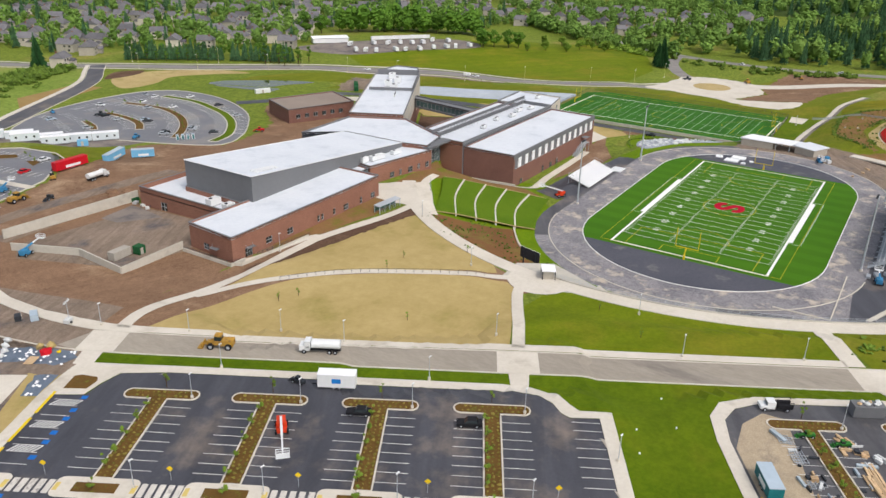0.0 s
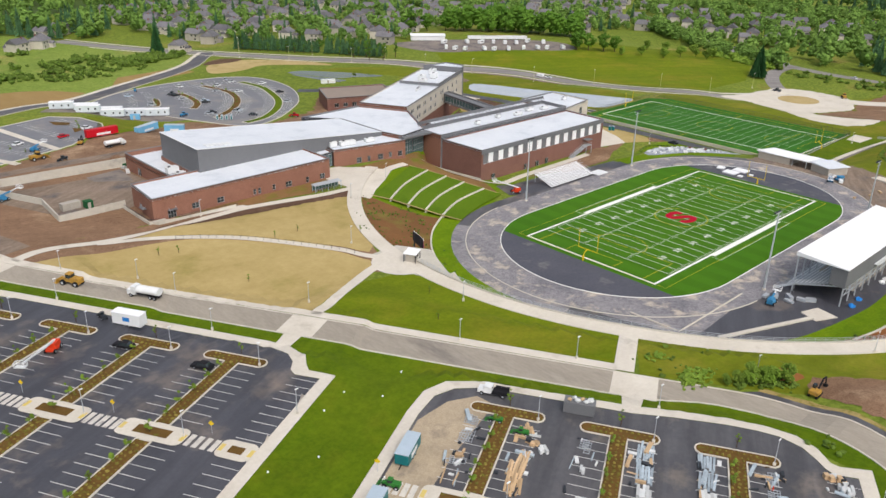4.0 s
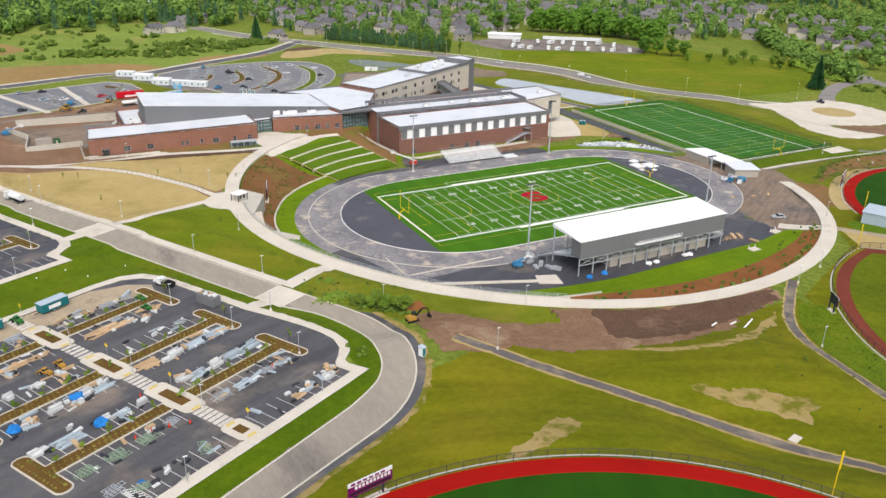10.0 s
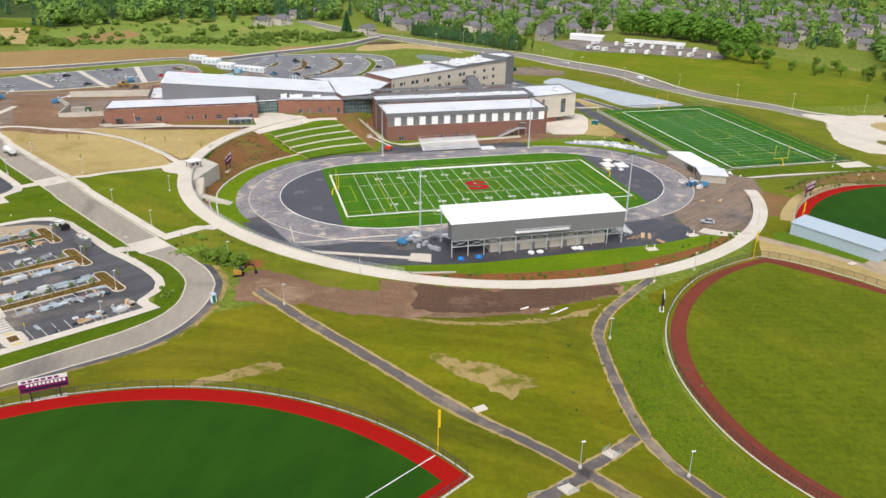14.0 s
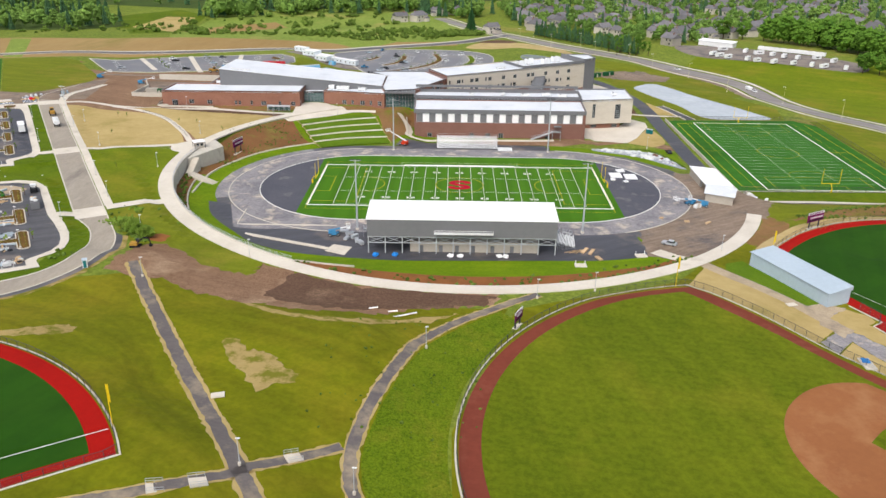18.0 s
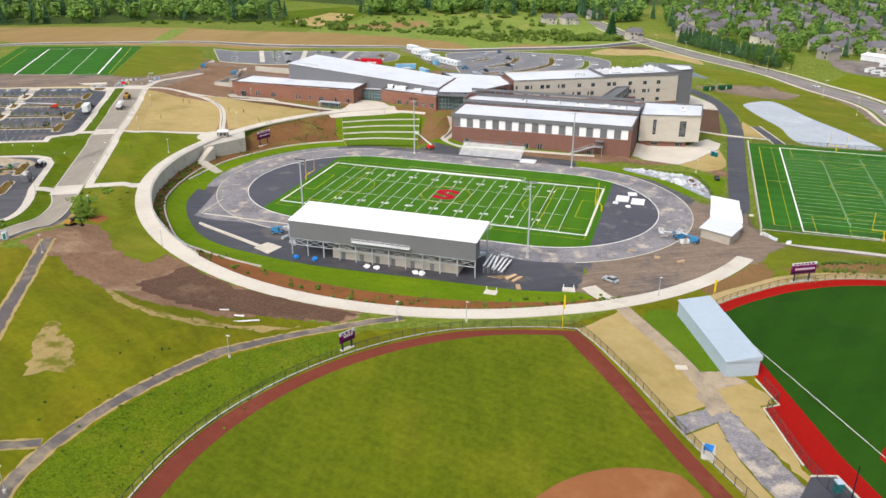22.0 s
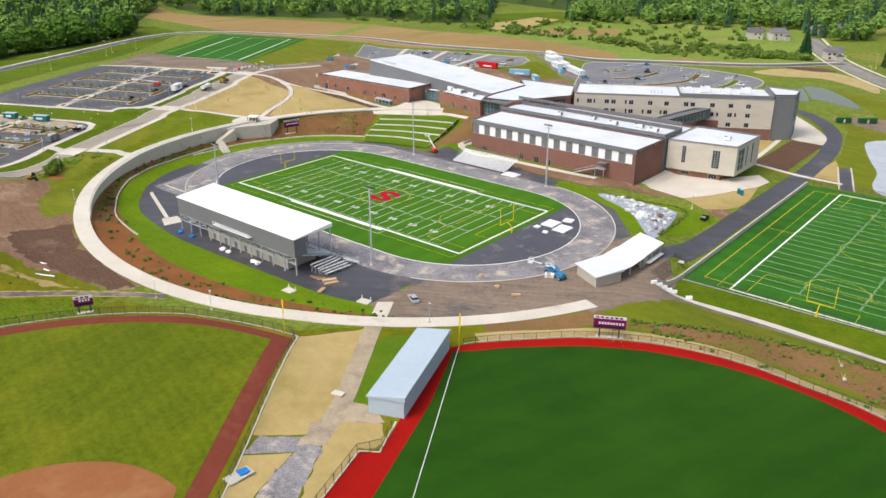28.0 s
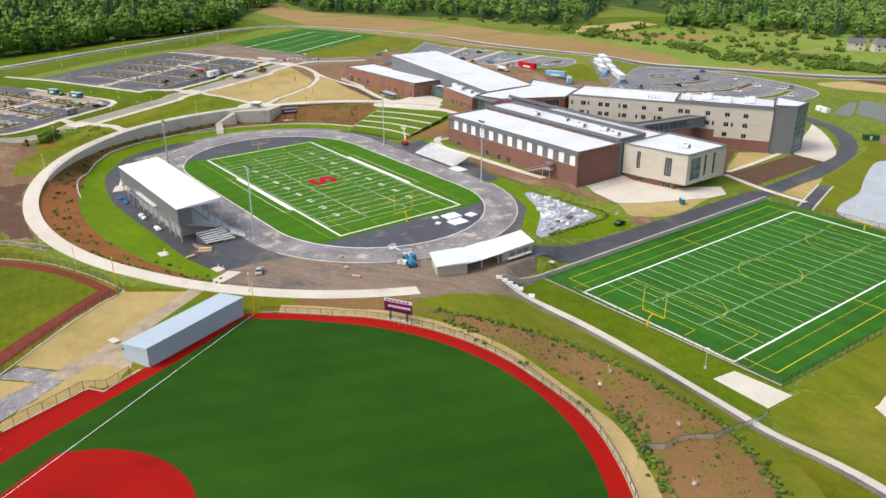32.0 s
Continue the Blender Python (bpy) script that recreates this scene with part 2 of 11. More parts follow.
SLOPE = surface("planted_slope", rgb(136, 104, 70), rgb(116, 90, 58), big=0.06, small=0.8, third=rgb(108, 108, 40), third_at=(0.5, 0.66), third_scale=0.12, tufts=0.2, bump=0.7)
STRAW_PLANT = surface("straw_plants", rgb(132, 116, 60), rgb(106, 106, 46), big=0.4, small=2.0, island=0.3, bump=0.0)
OLIVE = surface("olive_grass", rgb(108, 116, 26), rgb(92, 104, 18), big=0.04, small=0.25, third=rgb(130, 122, 46), third_at=(0.5, 0.76), third_scale=0.04, tufts=0.14, bump=0.3, streak=(-15, 0.18, 0.2))
ROUGH_GRASS = surface("uncut_grass", rgb(72, 95, 9), rgb(96, 113, 17), big=0.1, small=0.5, mix=(0.36, 0.64), third=rgb(110, 114, 28), third_at=(0.54, 0.76), third_scale=0.12, tufts=0.4, bump=0.6)
DUST = surface("dusty_gravel", rgb(178, 162, 138), rgb(158, 144, 124), big=0.12, small=0.8, third=rgb(128, 118, 108), third_at=(0.52, 0.72), third_scale=0.14, bump=0.4, tufts=0.25)
DIRT_DARK = surface("dark_dirt", rgb(98, 76, 62), rgb(82, 63, 51), big=0.06, small=0.5, third=rgb(118, 96, 78), third_at=(0.55, 0.7), third_scale=0.06, bump=0.7, streak=(-8, 0.6, 0.14), tufts=0.4)
GRAVEL = surface("gravel", rgb(142, 134, 126), rgb(120, 112, 108), big=0.08, small=1.5, third=rgb(98, 94, 98), third_at=(0.48, 0.66), third_scale=0.12, bump=0.5)
BARE = surface("worn_meadow", rgb(166, 146, 98), rgb(148, 130, 82), big=0.1, small=0.9, third=rgb(108, 108, 34), third_at=(0.48, 0.6), third_scale=0.22, bump=0.5)
SAND = surface("straw_edge", rgb(184, 164, 118), rgb(164, 146, 100), big=0.1, small=0.8, third=rgb(130, 128, 66), third_at=(0.55, 0.75), third_scale=0.15, bump=0.5)
MULCH = surface("orange_mulch", rgb(146, 96, 56), rgb(126, 82, 48), big=0.08, small=1.2, third=rgb(106, 78, 44), third_at=(0.56, 0.75), third_scale=0.12, bump=0.7)
MULCH_BROWN = surface("brown_mulch", rgb(126, 90, 58), rgb(106, 77, 48), big=0.08, small=1.2, third=rgb(118, 106, 56), third_at=(0.54, 0.7), third_scale=0.1, bump=0.7)
PLANTER = surface("planter_bed", rgb(112, 84, 44), rgb(90, 70, 36), big=0.3, small=2.0, third=rgb(108, 112, 44), third_at=(0.58, 0.7), third_scale=0.6, bump=0.8)
RED = surface("red_track", rgb(158, 20, 12), rgb(144, 16, 10), big=0.04, small=0.8, third=rgb(122, 13, 14), third_at=(0.56, 0.78), third_scale=0.04, bump=0.1)
CLAY = surface("brown_track", rgb(122, 62, 48), rgb(108, 54, 42), big=0.05, small=0.6, third=rgb(132, 78, 62), third_at=(0.54, 0.72), third_scale=0.07, bump=0.15)
INFIELD = surface("infield_clay", rgb(148, 98, 62), rgb(136, 88, 56), big=0.05, small=0.5, third=rgb(158, 112, 76), third_at=(0.52, 0.7), third_scale=0.08, bump=0.2)
WHITE = surface("white_paint", rgb(238, 240, 236), rgb(226, 228, 224), big=0.2, small=3.0, bump=0.0)
BAY_PAINT = surface("bay_paint", rgb(222, 222, 218), rgb(200, 200, 198), big=0.3, small=1.5, third=rgb(168, 166, 166), third_at=(0.58, 0.72), third_scale=0.5, bump=0.0)
FADED = surface("worn_white_paint", rgb(214, 210, 202), rgb(190, 186, 180), big=0.3, small=1.5, third=rgb(140, 136, 134), third_at=(0.56, 0.7), third_scale=0.8, bump=0.0)
FAINT = surface("thin_white_line", rgb(206, 222, 200), rgb(190, 208, 184), big=0.2, small=3.0, bump=0.0)
YELLOW = surface("yellow_line", rgb(196, 184, 50), rgb(170, 164, 44), big=0.2, small=3.0, bump=0.0)
YELLOW_PAINT = surface("yellow_paint", rgb(226, 196, 36), rgb(212, 182, 32), big=0.3, small=3.0, rough=0.5, bump=0.0)
PAD_YELLOW = surface("faded_yellow", rgb(214, 192, 104), rgb(204, 184, 120), big=0.3, small=3.0, bump=0.0)
LOGO_RED = surface("logo_red", rgb(176, 14, 46), rgb(164, 12, 42), big=0.2, small=2.0, bump=0.0)
BLUE_PAINT = surface("blue_paint", rgb(40, 110, 190), rgb(36, 100, 176), big=0.3, small=3.0, bump=0.0)
BRICK = brick_surface("red_brick", rgb(158, 116, 100), rgb(142, 103, 89), (0.72, 0.68, 0.64, 1))
BRICK_DARK = brick_surface("dark_brick", rgb(140, 104, 94), rgb(128, 95, 86), (0.74, 0.7, 0.68, 1))
BEIGE = surface("beige_panel", rgb(200, 194, 182), rgb(186, 180, 169), big=0.1, small=0.8, third=rgb(178, 168, 150), third_at=(0.6, 0.8), third_scale=0.2, stretch=(1, 1, 3), bump=0.05)
GREY_METAL = surface("grey_cladding", rgb(118, 120, 124), rgb(110, 112, 116), big=0.06, small=0.6, rough=0.6, bump=0.05)
DARK_METAL = surface("dark_metal", rgb(70, 74, 80), rgb(60, 64, 70), big=0.2, small=1.0, rough=0.5, metal=0.4, bump=0.0)
ROOF = surface("white_membrane", rgb(218, 223, 230), rgb(204, 210, 219), big=0.06, small=0.7, third=rgb(196, 203, 212), third_at=(0.54, 0.7), third_scale=0.12, rough=0.6, bump=0.08)
ROOF_WHITE = surface("white_metal_roof", rgb(240, 242, 244), rgb(234, 236, 240), big=0.1, small=0.8, rough=0.4, bump=0.0)
ROOF_BROWN = surface("brown_roof", rgb(150, 138, 128), rgb(138, 126, 118), big=0.1, small=0.8, bump=0.05)
GALV = surface("galvanised_steel", rgb(186, 192, 198), rgb(170, 176, 184), big=0.3, small=2.0, rough=0.45, metal=0.25, bump=0.0)
WHITE_METAL = surface("white_coated_metal", rgb(228, 230, 232), rgb(214, 218, 220), big=0.2, small=1.0, rough=0.4, bump=0.0)
BLUE_GREY = surface("blue_grey_metal", rgb(176, 192, 206), rgb(166, 182, 196), big=0.1, small=0.8, rough=0.45, bump=0.02)
OFFICE_PAINT = surface("pale_blue_white_paint", rgb(212, 221, 226), rgb(198, 208, 214), big=0.3, small=1.2, rough=0.5, bump=0.0)
TAN_BLOCK = surface("tan_block", rgb(180, 174, 164), rgb(166, 160, 150), big=0.3, small=1.5, bump=0.1)
BLACK = surface("black_rubber", rgb(40, 40, 44), rgb(32, 32, 36), big=0.3, small=2.0, rough=0.7, bump=0.0)
WINDOW = surface("dark_glass", rgb(46, 54, 56), rgb(38, 46, 50), big=0.15, small=0.6, rough=0.08, spec=0.8, bump=0.0)
TEAL_GLASS = surface("curtain_glass", rgb(84, 112, 112), rgb(66, 92, 96), big=0.15, small=0.6, rough=0.08, spec=0.8, bump=0.0)
# Pale base mixes the light liner with a painted share of sky reflection.
WATER = surface("liner_and_sky_water", rgb(182, 188, 194), rgb(160, 168, 176), big=0.03, small=0.3, third=rgb(198, 203, 206), third_at=(0.5, 0.7), third_scale=0.03, rough=0.04, spec=1.0, bump=0.008)
# Dark olive base stands in for trees mirrored in the pond; low specular.
WATER_DARK = surface("tree_reflection_water", rgb(66, 76, 44), rgb(84, 90, 58), big=0.03, small=0.3, rough=0.03, spec=0.28, bump=0.004)
PURPLE = surface("purple_board", rgb(118, 22, 92), rgb(106, 18, 82), big=0.3, small=2.0, rough=0.5, bump=0.0)
TEAL = surface("teal_wrap", rgb(36, 118, 122), rgb(30, 100, 108), big=0.4, small=1.0, rough=0.4, bump=0.0)
ORANGE = surface("orange_red_paint", rgb(214, 72, 40), rgb(198, 62, 34), big=0.4, small=2.0, rough=0.45, bump=0.0)
MACHINE = surface("machine_yellow", rgb(190, 147, 58), rgb(152, 120, 64), big=0.5, small=2.0, third=rgb(118, 96, 66), third_at=(0.56, 0.7), third_scale=0.9, rough=0.6, bump=0.05)
LIFT_BLUE = surface("lift_blue", rgb(70, 140, 184), rgb(60, 124, 166), big=0.5, small=2.0, rough=0.5, bump=0.0)
TARP_BLUE = surface("blue_tarp", rgb(44, 130, 206), rgb(36, 112, 186), big=0.5, small=2.0, rough=0.5, bump=0.2)
TRUCK_RED = surface("truck_red", rgb(196, 30, 44), rgb(180, 26, 38), big=0.4, small=2.0, rough=0.45, bump=0.0)
TRUCK_BLUE = surface("truck_blue", rgb(120, 184, 222), rgb(110, 170, 208), big=0.4, small=2.0, rough=0.45, bump=0.0)
TIMBER = surface("raw_timber", rgb(206, 180, 146), rgb(180, 152, 118), big=0.3, small=2.0, rand=0.22, bump=0.1)
PALE_STOCK = surface("wrapped_stock", rgb(206, 208, 208), rgb(184, 188, 190), big=0.4, small=2.0, rand=0.22, bump=0.2)
STEEL_BLUE = surface("blue_steel_stock", rgb(180, 194, 204), rgb(150, 162, 172), big=0.4, small=2.0, rand=0.25, bump=0.0)
GREEN_PAINT = surface("green_machine", rgb(58, 128, 58), rgb(50, 112, 50), big=0.4, small=2.0, rough=0.5, bump=0.0)
NET_GREEN = surface("green_windscreen", rgb(40, 92, 56), rgb(34, 80, 50), big=0.4, small=2.0, bump=0.0)
STONES = surface("grey_stones", rgb(172, 178, 190), rgb(142, 148, 160), big=0.4, small=1.6, third=rgb(128, 84, 80), third_at=(0.6, 0.66), third_scale=0.18, bump=0.8)
LEAF = surface("green_leaves", rgb(58, 94, 30), rgb(94, 128, 44), big=0.12, small=0.8, rand=0.25, bump=0.0, rough=0.8)
LEAF_DARK = surface("conifer_needles", rgb(30, 62, 34), rgb(44, 78, 42), big=0.1, small=0.8, rand=0.2, bump=0.0, rough=0.85)
LEAF_LIGHT = surface("light_leaves", rgb(92, 122, 40), rgb(120, 142, 56), big=0.15, small=0.9, rand=0.25, bump=0.0, rough=0.8)
GRASS_TUFT = surface("grass_tufts", rgb(88, 112, 18), rgb(108, 126, 30), big=0.2, small=1.5, island=0.12, bump=0.0)
BARK = surface("bark", rgb(92, 76, 60), rgb(76, 62, 50), big=0.5, small=3.0, bump=0.3)
SHINGLE = surface("grey_shingles", rgb(116, 115, 119), rgb(98, 97, 102), big=0.2, small=1.0, rand=0.25, bump=0.2)
SIDING = surface("pale_siding", rgb(186, 180, 170), rgb(168, 163, 154), big=0.2, small=1.0, rand=0.3, bump=0.0)
# Foliage of the woods, paler and greyer: distance haze put into the base colours.
WOOD_LEAF = surface("hazy_woodland_leaves", rgb(76, 108, 46), rgb(114, 142, 68), big=0.03, small=0.4, island=0.32, bump=0.0, rough=0.85)
WOOD_CONIFER = surface("hazy_woodland_needles", rgb(54, 86, 58), rgb(78, 110, 74), big=0.03, small=0.5, island=0.28, bump=0.0, rough=0.85)
SHRUB = surface("shrub_leaves", rgb(70, 94, 36), rgb(98, 118, 48), big=0.2, small=1.5, island=0.35, bump=0.0, rough=0.85)


def mesh_fabric(name, col, cover):
    """Chain-link or screen cloth: part wire, part open."""
    m = bpy.data.materials.new(name)
    m.use_nodes = True
    n, l = m.node_tree.nodes, m.node_tree.links
    b, out = n["Principled BSDF"], n["Material Output"]
    b.inputs["Base Color"].default_value, b.inputs["Roughness"].default_value = col, 0.6
    tr, mx = n.new("ShaderNodeBsdfTransparent"), n.new("ShaderNodeMixShader")
    mx.inputs[0].default_value = cover
    l.new(tr.outputs[0], mx.inputs[1])
    l.new(b.outputs[0], mx.inputs[2])
    l.new(mx.outputs[0], out.inputs[0])
    return m


CHAIN = mesh_fabric("chain_link", rgb(80, 84, 86), 0.16)
PALE_MESH = mesh_fabric("pale_mesh", rgb(190, 200, 208), 0.4)

# ---- the lie of the land ----


RC = (0.0, 9.0)            # centre of the ring walk
R_IN, R_OUT, R_STEP = 107.4, 112.6, 109.6
PADS = []


def pad(cx, cy, half_x, half_y, turn, level, rounding=3, fall=(0.0, 0.0)):
    """A graded area, level or with an even fall; the ground between such areas slopes evenly from one to the next."""
    PADS.append((cx, cy, half_x, half_y, turn, level, rounding, *fall))


pad(0, 0, 38, 0, 0, 0.0, 56)
pad(-5, -50, 60, 18, 0, 0.0, 2)
pad(88, -14, 16, 30, 0, 0.0, 2)
pad(150, 68, 38, 62, 0, -4.7, 3)
pad(-107, 25, 5, 5, 0, 6.9, 2)
pad(-133.8, -20.8, 70, 10.5, -54.5, 8.7, 2)
pad(-205, 27, 40, 52, 29.6, 11.0, 4, (-0.028, -0.016))
pad(-162, -86, 40, 38, 29.6, 11.2, 4, (-0.028, -0.016))
pad(-121, -215.5, 0, 0, 0, 14.2, 68.5)
pad(-42, -147, 8, 8, 0, 9.5, 2)
pad(40, -140, 24, 30, 0, 4.6, 4)
pad(125, -98, 22, 22, 0, 2.6, 4)
pad(150, -62, 22, 16, 0, 2.1, 4)
pad(165, -23, 3, 2, 0, -0.6, 2)
pad(198, -38, 3, 3, 0, 1.2, 2)
pad(139, 181, 42, 8, -64.6, -5.0, 3)
pad(68, 300, 14, 22, 35, -3.2, 3)
pad(117, -45, 3, 3, 0, 2.0, 2)
pad(-98, -103, 4, 4, 0, 10.6, 2)
pad(20, 88, 40, 18, 0, -2.2, 3)
pad(74, 88, 12, 14, 0, -4.0, 3)
pad(-115, 112, 36, 14, 2, 6.6, 3)
pad(-72, 88, 9, 6, 0, 6.2, 3)
pad(-50, 100, 10, 4, 0, 5.0, 2)
pad(-150, 55, 26, 20, -54.5, 7.6, 3)
pad(-290, 150, 60, 30, 30, 8.0, 4)
pad(40, 170, 45, 12, 29, -4.6, 3)
pad(-165, 240, 40, 28, 0, 4.5, 3)
pad(-30, 268, 42, 36, 0, -2.0, 3, (-0.03, 0.0))
pad(190, 217, 60, 4, -45, -7.0, 2)
pad(274, 78, 20, 20, 0, -9.2, 3)
pad(274, 346, 30, 20, 0, 0.5, 3)
pad(-50, 524, 300, 10, 0, -5.0, 3)
pad(420, 150, 10, 200, 0, -9.0, 3)
pad(0, 1050, 700, 60, 0, -22.0, 3)


def rect_gap(p, x, y):
    cx, cy, hx, hy, a, z, r = p[:7]
    c, s = math.cos(math.radians(a)), math.sin(math.radians(a))
    dx, dy = x - cx, y - cy
    u, v = np.maximum(np.abs(dx * c + dy * s) - hx, 0), np.maximum(np.abs(dy * c - dx * s) - hy, 0)
    return np.maximum(np.hypot(u, v) - r, 0)


def ring_level(a):
    return np.interp(a, [100, 125, 150, 172, 208, 230, 257, 275, 300, 340], [5.0, 6.2, 6.8, 7.0, 7.7, 6.9, 5.2, 4.5, 3.6, 0.4])


def wall_drop(a):
    return np.interp(a, [158, 172, 200, 222, 240], [0.0, 4.0, 4.0, 1.6, 0.0])


def ground(x, y):
    """Height of the graded ground at x, y (arrays or numbers)."""
    x, y = np.asarray(x, float), np.asarray(y, float)
    r, a = np.hypot(x - RC[0], y - RC[1]), np.degrees(np.arctan2(y - RC[1], x - RC[0])) % 360
    num = den = 0
    gaps = []
    outer = 1 - np.clip((a - 104) / 10, 0, 1) * np.clip((344 - a) / 10, 0, 1) * (r >= R_STEP)
    for i, p in enumerate(PADS):
        g = rect_gap(p, x, y)
        gaps.append(g)
        w = (outer if i < 3 else 1) / (g + 0.5) ** 2.6
        lev = p[5] + p[7] * np.clip(x - p[0], -45, 45) + p[8] * np.clip(y - p[1], -45, 45)
        num, den = num + w * lev, den + w
    arc = np.clip((a - 96) / 6, 0, 1) * np.clip((346 - a) / 6, 0, 1)
    w = arc / (np.maximum(np.maximum(r - 115.2, 107 - r), 0) + 0.2) ** 2.6
    out = (num + w * ring_level(a)) / (den + w)
    flat = np.minimum(np.minimum(gaps[0], gaps[1]), gaps[2])
    k = np.clip(flat / (flat + np.maximum(R_STEP - r, 0) + 1e-6), 0, 1)
    inside = (ring_level(a) - wall_drop(a)) * k * (0.35 + 0.65 * k)
    arc = np.clip((a - 104) / 10, 0, 1) * np.clip((344 - a) / 10, 0, 1) * (r < R_STEP)
    return out * (1 - arc) + inside * arc


# ---- building kit ----
def mesh_ob(name, bm, material, smooth=False):
    me = bpy.data.meshes.new(name)
    bm.normal_update()
    bm.to_mesh(me)
    bm.free()
    me.materials.append(material)
    if smooth:
        me.polygons.foreach_set("use_smooth", [True] * len(me.polygons))
    return new(name, me)


def part(name, bm, material, parent, label="", smooth=False):
    ob = mesh_ob(name, bm, material, smooth)
    ob.parent = parent
    if label:
        tagged(ob, label)
    return ob


def shared(name, me, parent, m=None):
    ob = new(name, me)
    ob.parent = parent
    if m is not None:
        ob.matrix_basis = m
    return ob


def thing(name, label, category, at=(0, 0, 0), turn=0, group="", kind=""):
    ob = new(name)
    ob.matrix_basis = pose(at[0], at[1], at[2], 0, 0, turn)
    return tagged(ob, label, category, group, kind)


def solid(name, bm, material, label, category, kind="", smooth=False, group=""):
    return tagged(mesh_ob(name, bm, material, smooth), label, category, group, kind)


def B():
    return bmesh.new()


def box(bm, x0, y0, z0, x1, y1, z1):
    return prism(bm, [(x0, y0), (x1, y0), (x1, y1), (x0, y1)], z0, z1)


def prism(bm, poly, z0, z1, top=None):
    """A solid over a plan polygon; z1 may be a list of heights, one a corner."""
    area = sum(a[0] * b[1] - b[0] * a[1] for a, b in zip(poly, list(poly[1:]) + [poly[0]]))
    hs = list(z1) if isinstance(z1, (list, tuple)) else [z1] * len(poly)
    if area < 0:
        poly, hs = list(poly)[::-1], hs[::-1]
    n = len(poly)
    lo = [bm.verts.new((p[0], p[1], z0)) for p in poly]
    hi = [bm.verts.new((p[0], p[1], h)) for p, h in zip(poly, hs)]
    bm.faces.new(hi)
    bm.faces.new(lo[::-1])
    for i in range(n):
        j = (i + 1) % n
        bm.faces.new((lo[i], lo[j], hi[j], hi[i]))
    return bm


def obox(bm, c, size, m):
    """A box of a size round a centre, turned by the matrix m."""
    vs = [bm.verts.new(m @ Vector((c[0] + sx * size[0] / 2, c[1] + sy * size[1] / 2, c[2] + sz * size[2] / 2)))
          for sz in (-1, 1) for sx, sy in ((-1, -1), (1, -1), (1, 1), (-1, 1))]
    for f in ((3, 2, 1, 0), (4, 5, 6, 7), (0, 1, 5, 4), (1, 2, 6, 5), (2, 3, 7, 6), (3, 0, 4, 7)):
        bm.faces.new([vs[i] for i in f])
    return bm


def beam(bm, p, q, w, h=None):
    """A straight bar of square section from p to q."""
    p, q = Vector(p), Vector(q)
    h = h or w
    d = q - p
    m = Matrix.Translation((p + q) / 2) @ d.to_track_quat("X", "Z").to_matrix().to_4x4()
    return obox(bm, (0, 0, 0), (d.length, w, h), m)


def cone(bm, p, q, r0, r1, seg=8):
    p, q = Vector(p), Vector(q)
    m = (q - p).to_track_quat("Z", "Y").to_matrix()
    a = [bm.verts.new(p + m @ Vector((r0 * math.cos(t), r0 * math.sin(t), 0))) for t in np.linspace(0, 2 * math.pi, seg, endpoint=False)]
    b = [bm.verts.new(q + m @ Vector((r1 * math.cos(t), r1 * math.sin(t), 0))) for t in np.linspace(0, 2 * math.pi, seg, endpoint=False)]
    for i in range(seg):
        j = (i + 1) % seg
        bm.faces.new((a[i], a[j], b[j], b[i]))
    bm.faces.new(a[::-1])
    bm.faces.new(b)
    return bm


def clump(bm, c, r, rng, sq=1.0, sub=1):
    """An uneven ball of leaves."""
    made = bmesh.ops.create_icosphere(bm, subdivisions=sub, radius=1.0)["verts"]
    for v in made:
        k = r * rng.uniform(0.7, 1.2)
        v.co = Vector((v.co.x * k + c[0], v.co.y * k + c[1], v.co.z * k * sq + c[2]))
    return bm


def gz(x, y):
    """Height of the ground sheet's facets at x, y."""
    i = int(min(max(np.searchsorted(GX, x) - 1, 0), len(GX) - 2))
    j = int(min(max(np.searchsorted(GY, y) - 1, 0), len(GY) - 2))
    u, v = (x - GX[i]) / (GX[i + 1] - GX[i]), (y - GY[j]) / (GY[j + 1] - GY[j])
    a, b, c, d = GZ[i, j], GZ[i + 1, j], GZ[i + 1, j + 1], GZ[i, j + 1]
    return float(a + u * (b - a) + v * (c - b) if u >= v else a + v * (d - a) + u * (c - d))


# ---- the ground sheet, and areas laid on it that follow the same slopes ----
def lines(*spans):
    out = []
    for a, b, s in spans:
        out += list(np.arange(a, b, s))
    return np.array(out + [spans[-1][1]])


GX = lines((-4000, -1000, 600), (-1000, -450, 50), (-450, -232, 5), (-232, 218, 2.5), (218, 460, 5), (460, 1000, 45), (1000, 4000, 600))
GY = lines((-4000, -900, 620), (-900, -300, 50), (-300, -215, 5), (-215, 140, 2.5), (140, 480, 5), (480, 1000, 40), (1000, 4000, 600))
GZ = ground(*np.meshgrid(GX, GY, indexing="ij"))


def sheet():
    nx, ny = len(GX), len(GY)
    co = np.stack([*np.meshgrid(GX, GY, indexing="ij"), GZ], -1).reshape(-1, 3)
    i, j = np.meshgrid(np.arange(nx - 1), np.arange(ny - 1), indexing="ij")
    a = (i * ny + j).ravel()
    tri = np.concatenate([np.stack([a, a + ny, a + ny + 1], -1), np.stack([a, a + ny + 1, a + 1], -1)])
    me = bpy.data.meshes.new("ground")
    me.from_pydata(co.tolist(), [], tri.tolist())
    me.materials.append(WILD)
    me.polygons.foreach_set("use_smooth", [True] * len(me.polygons))
    return tagged(new("ground", me), "green and dry rough grassland round the school grounds", "ground", kind="structure")


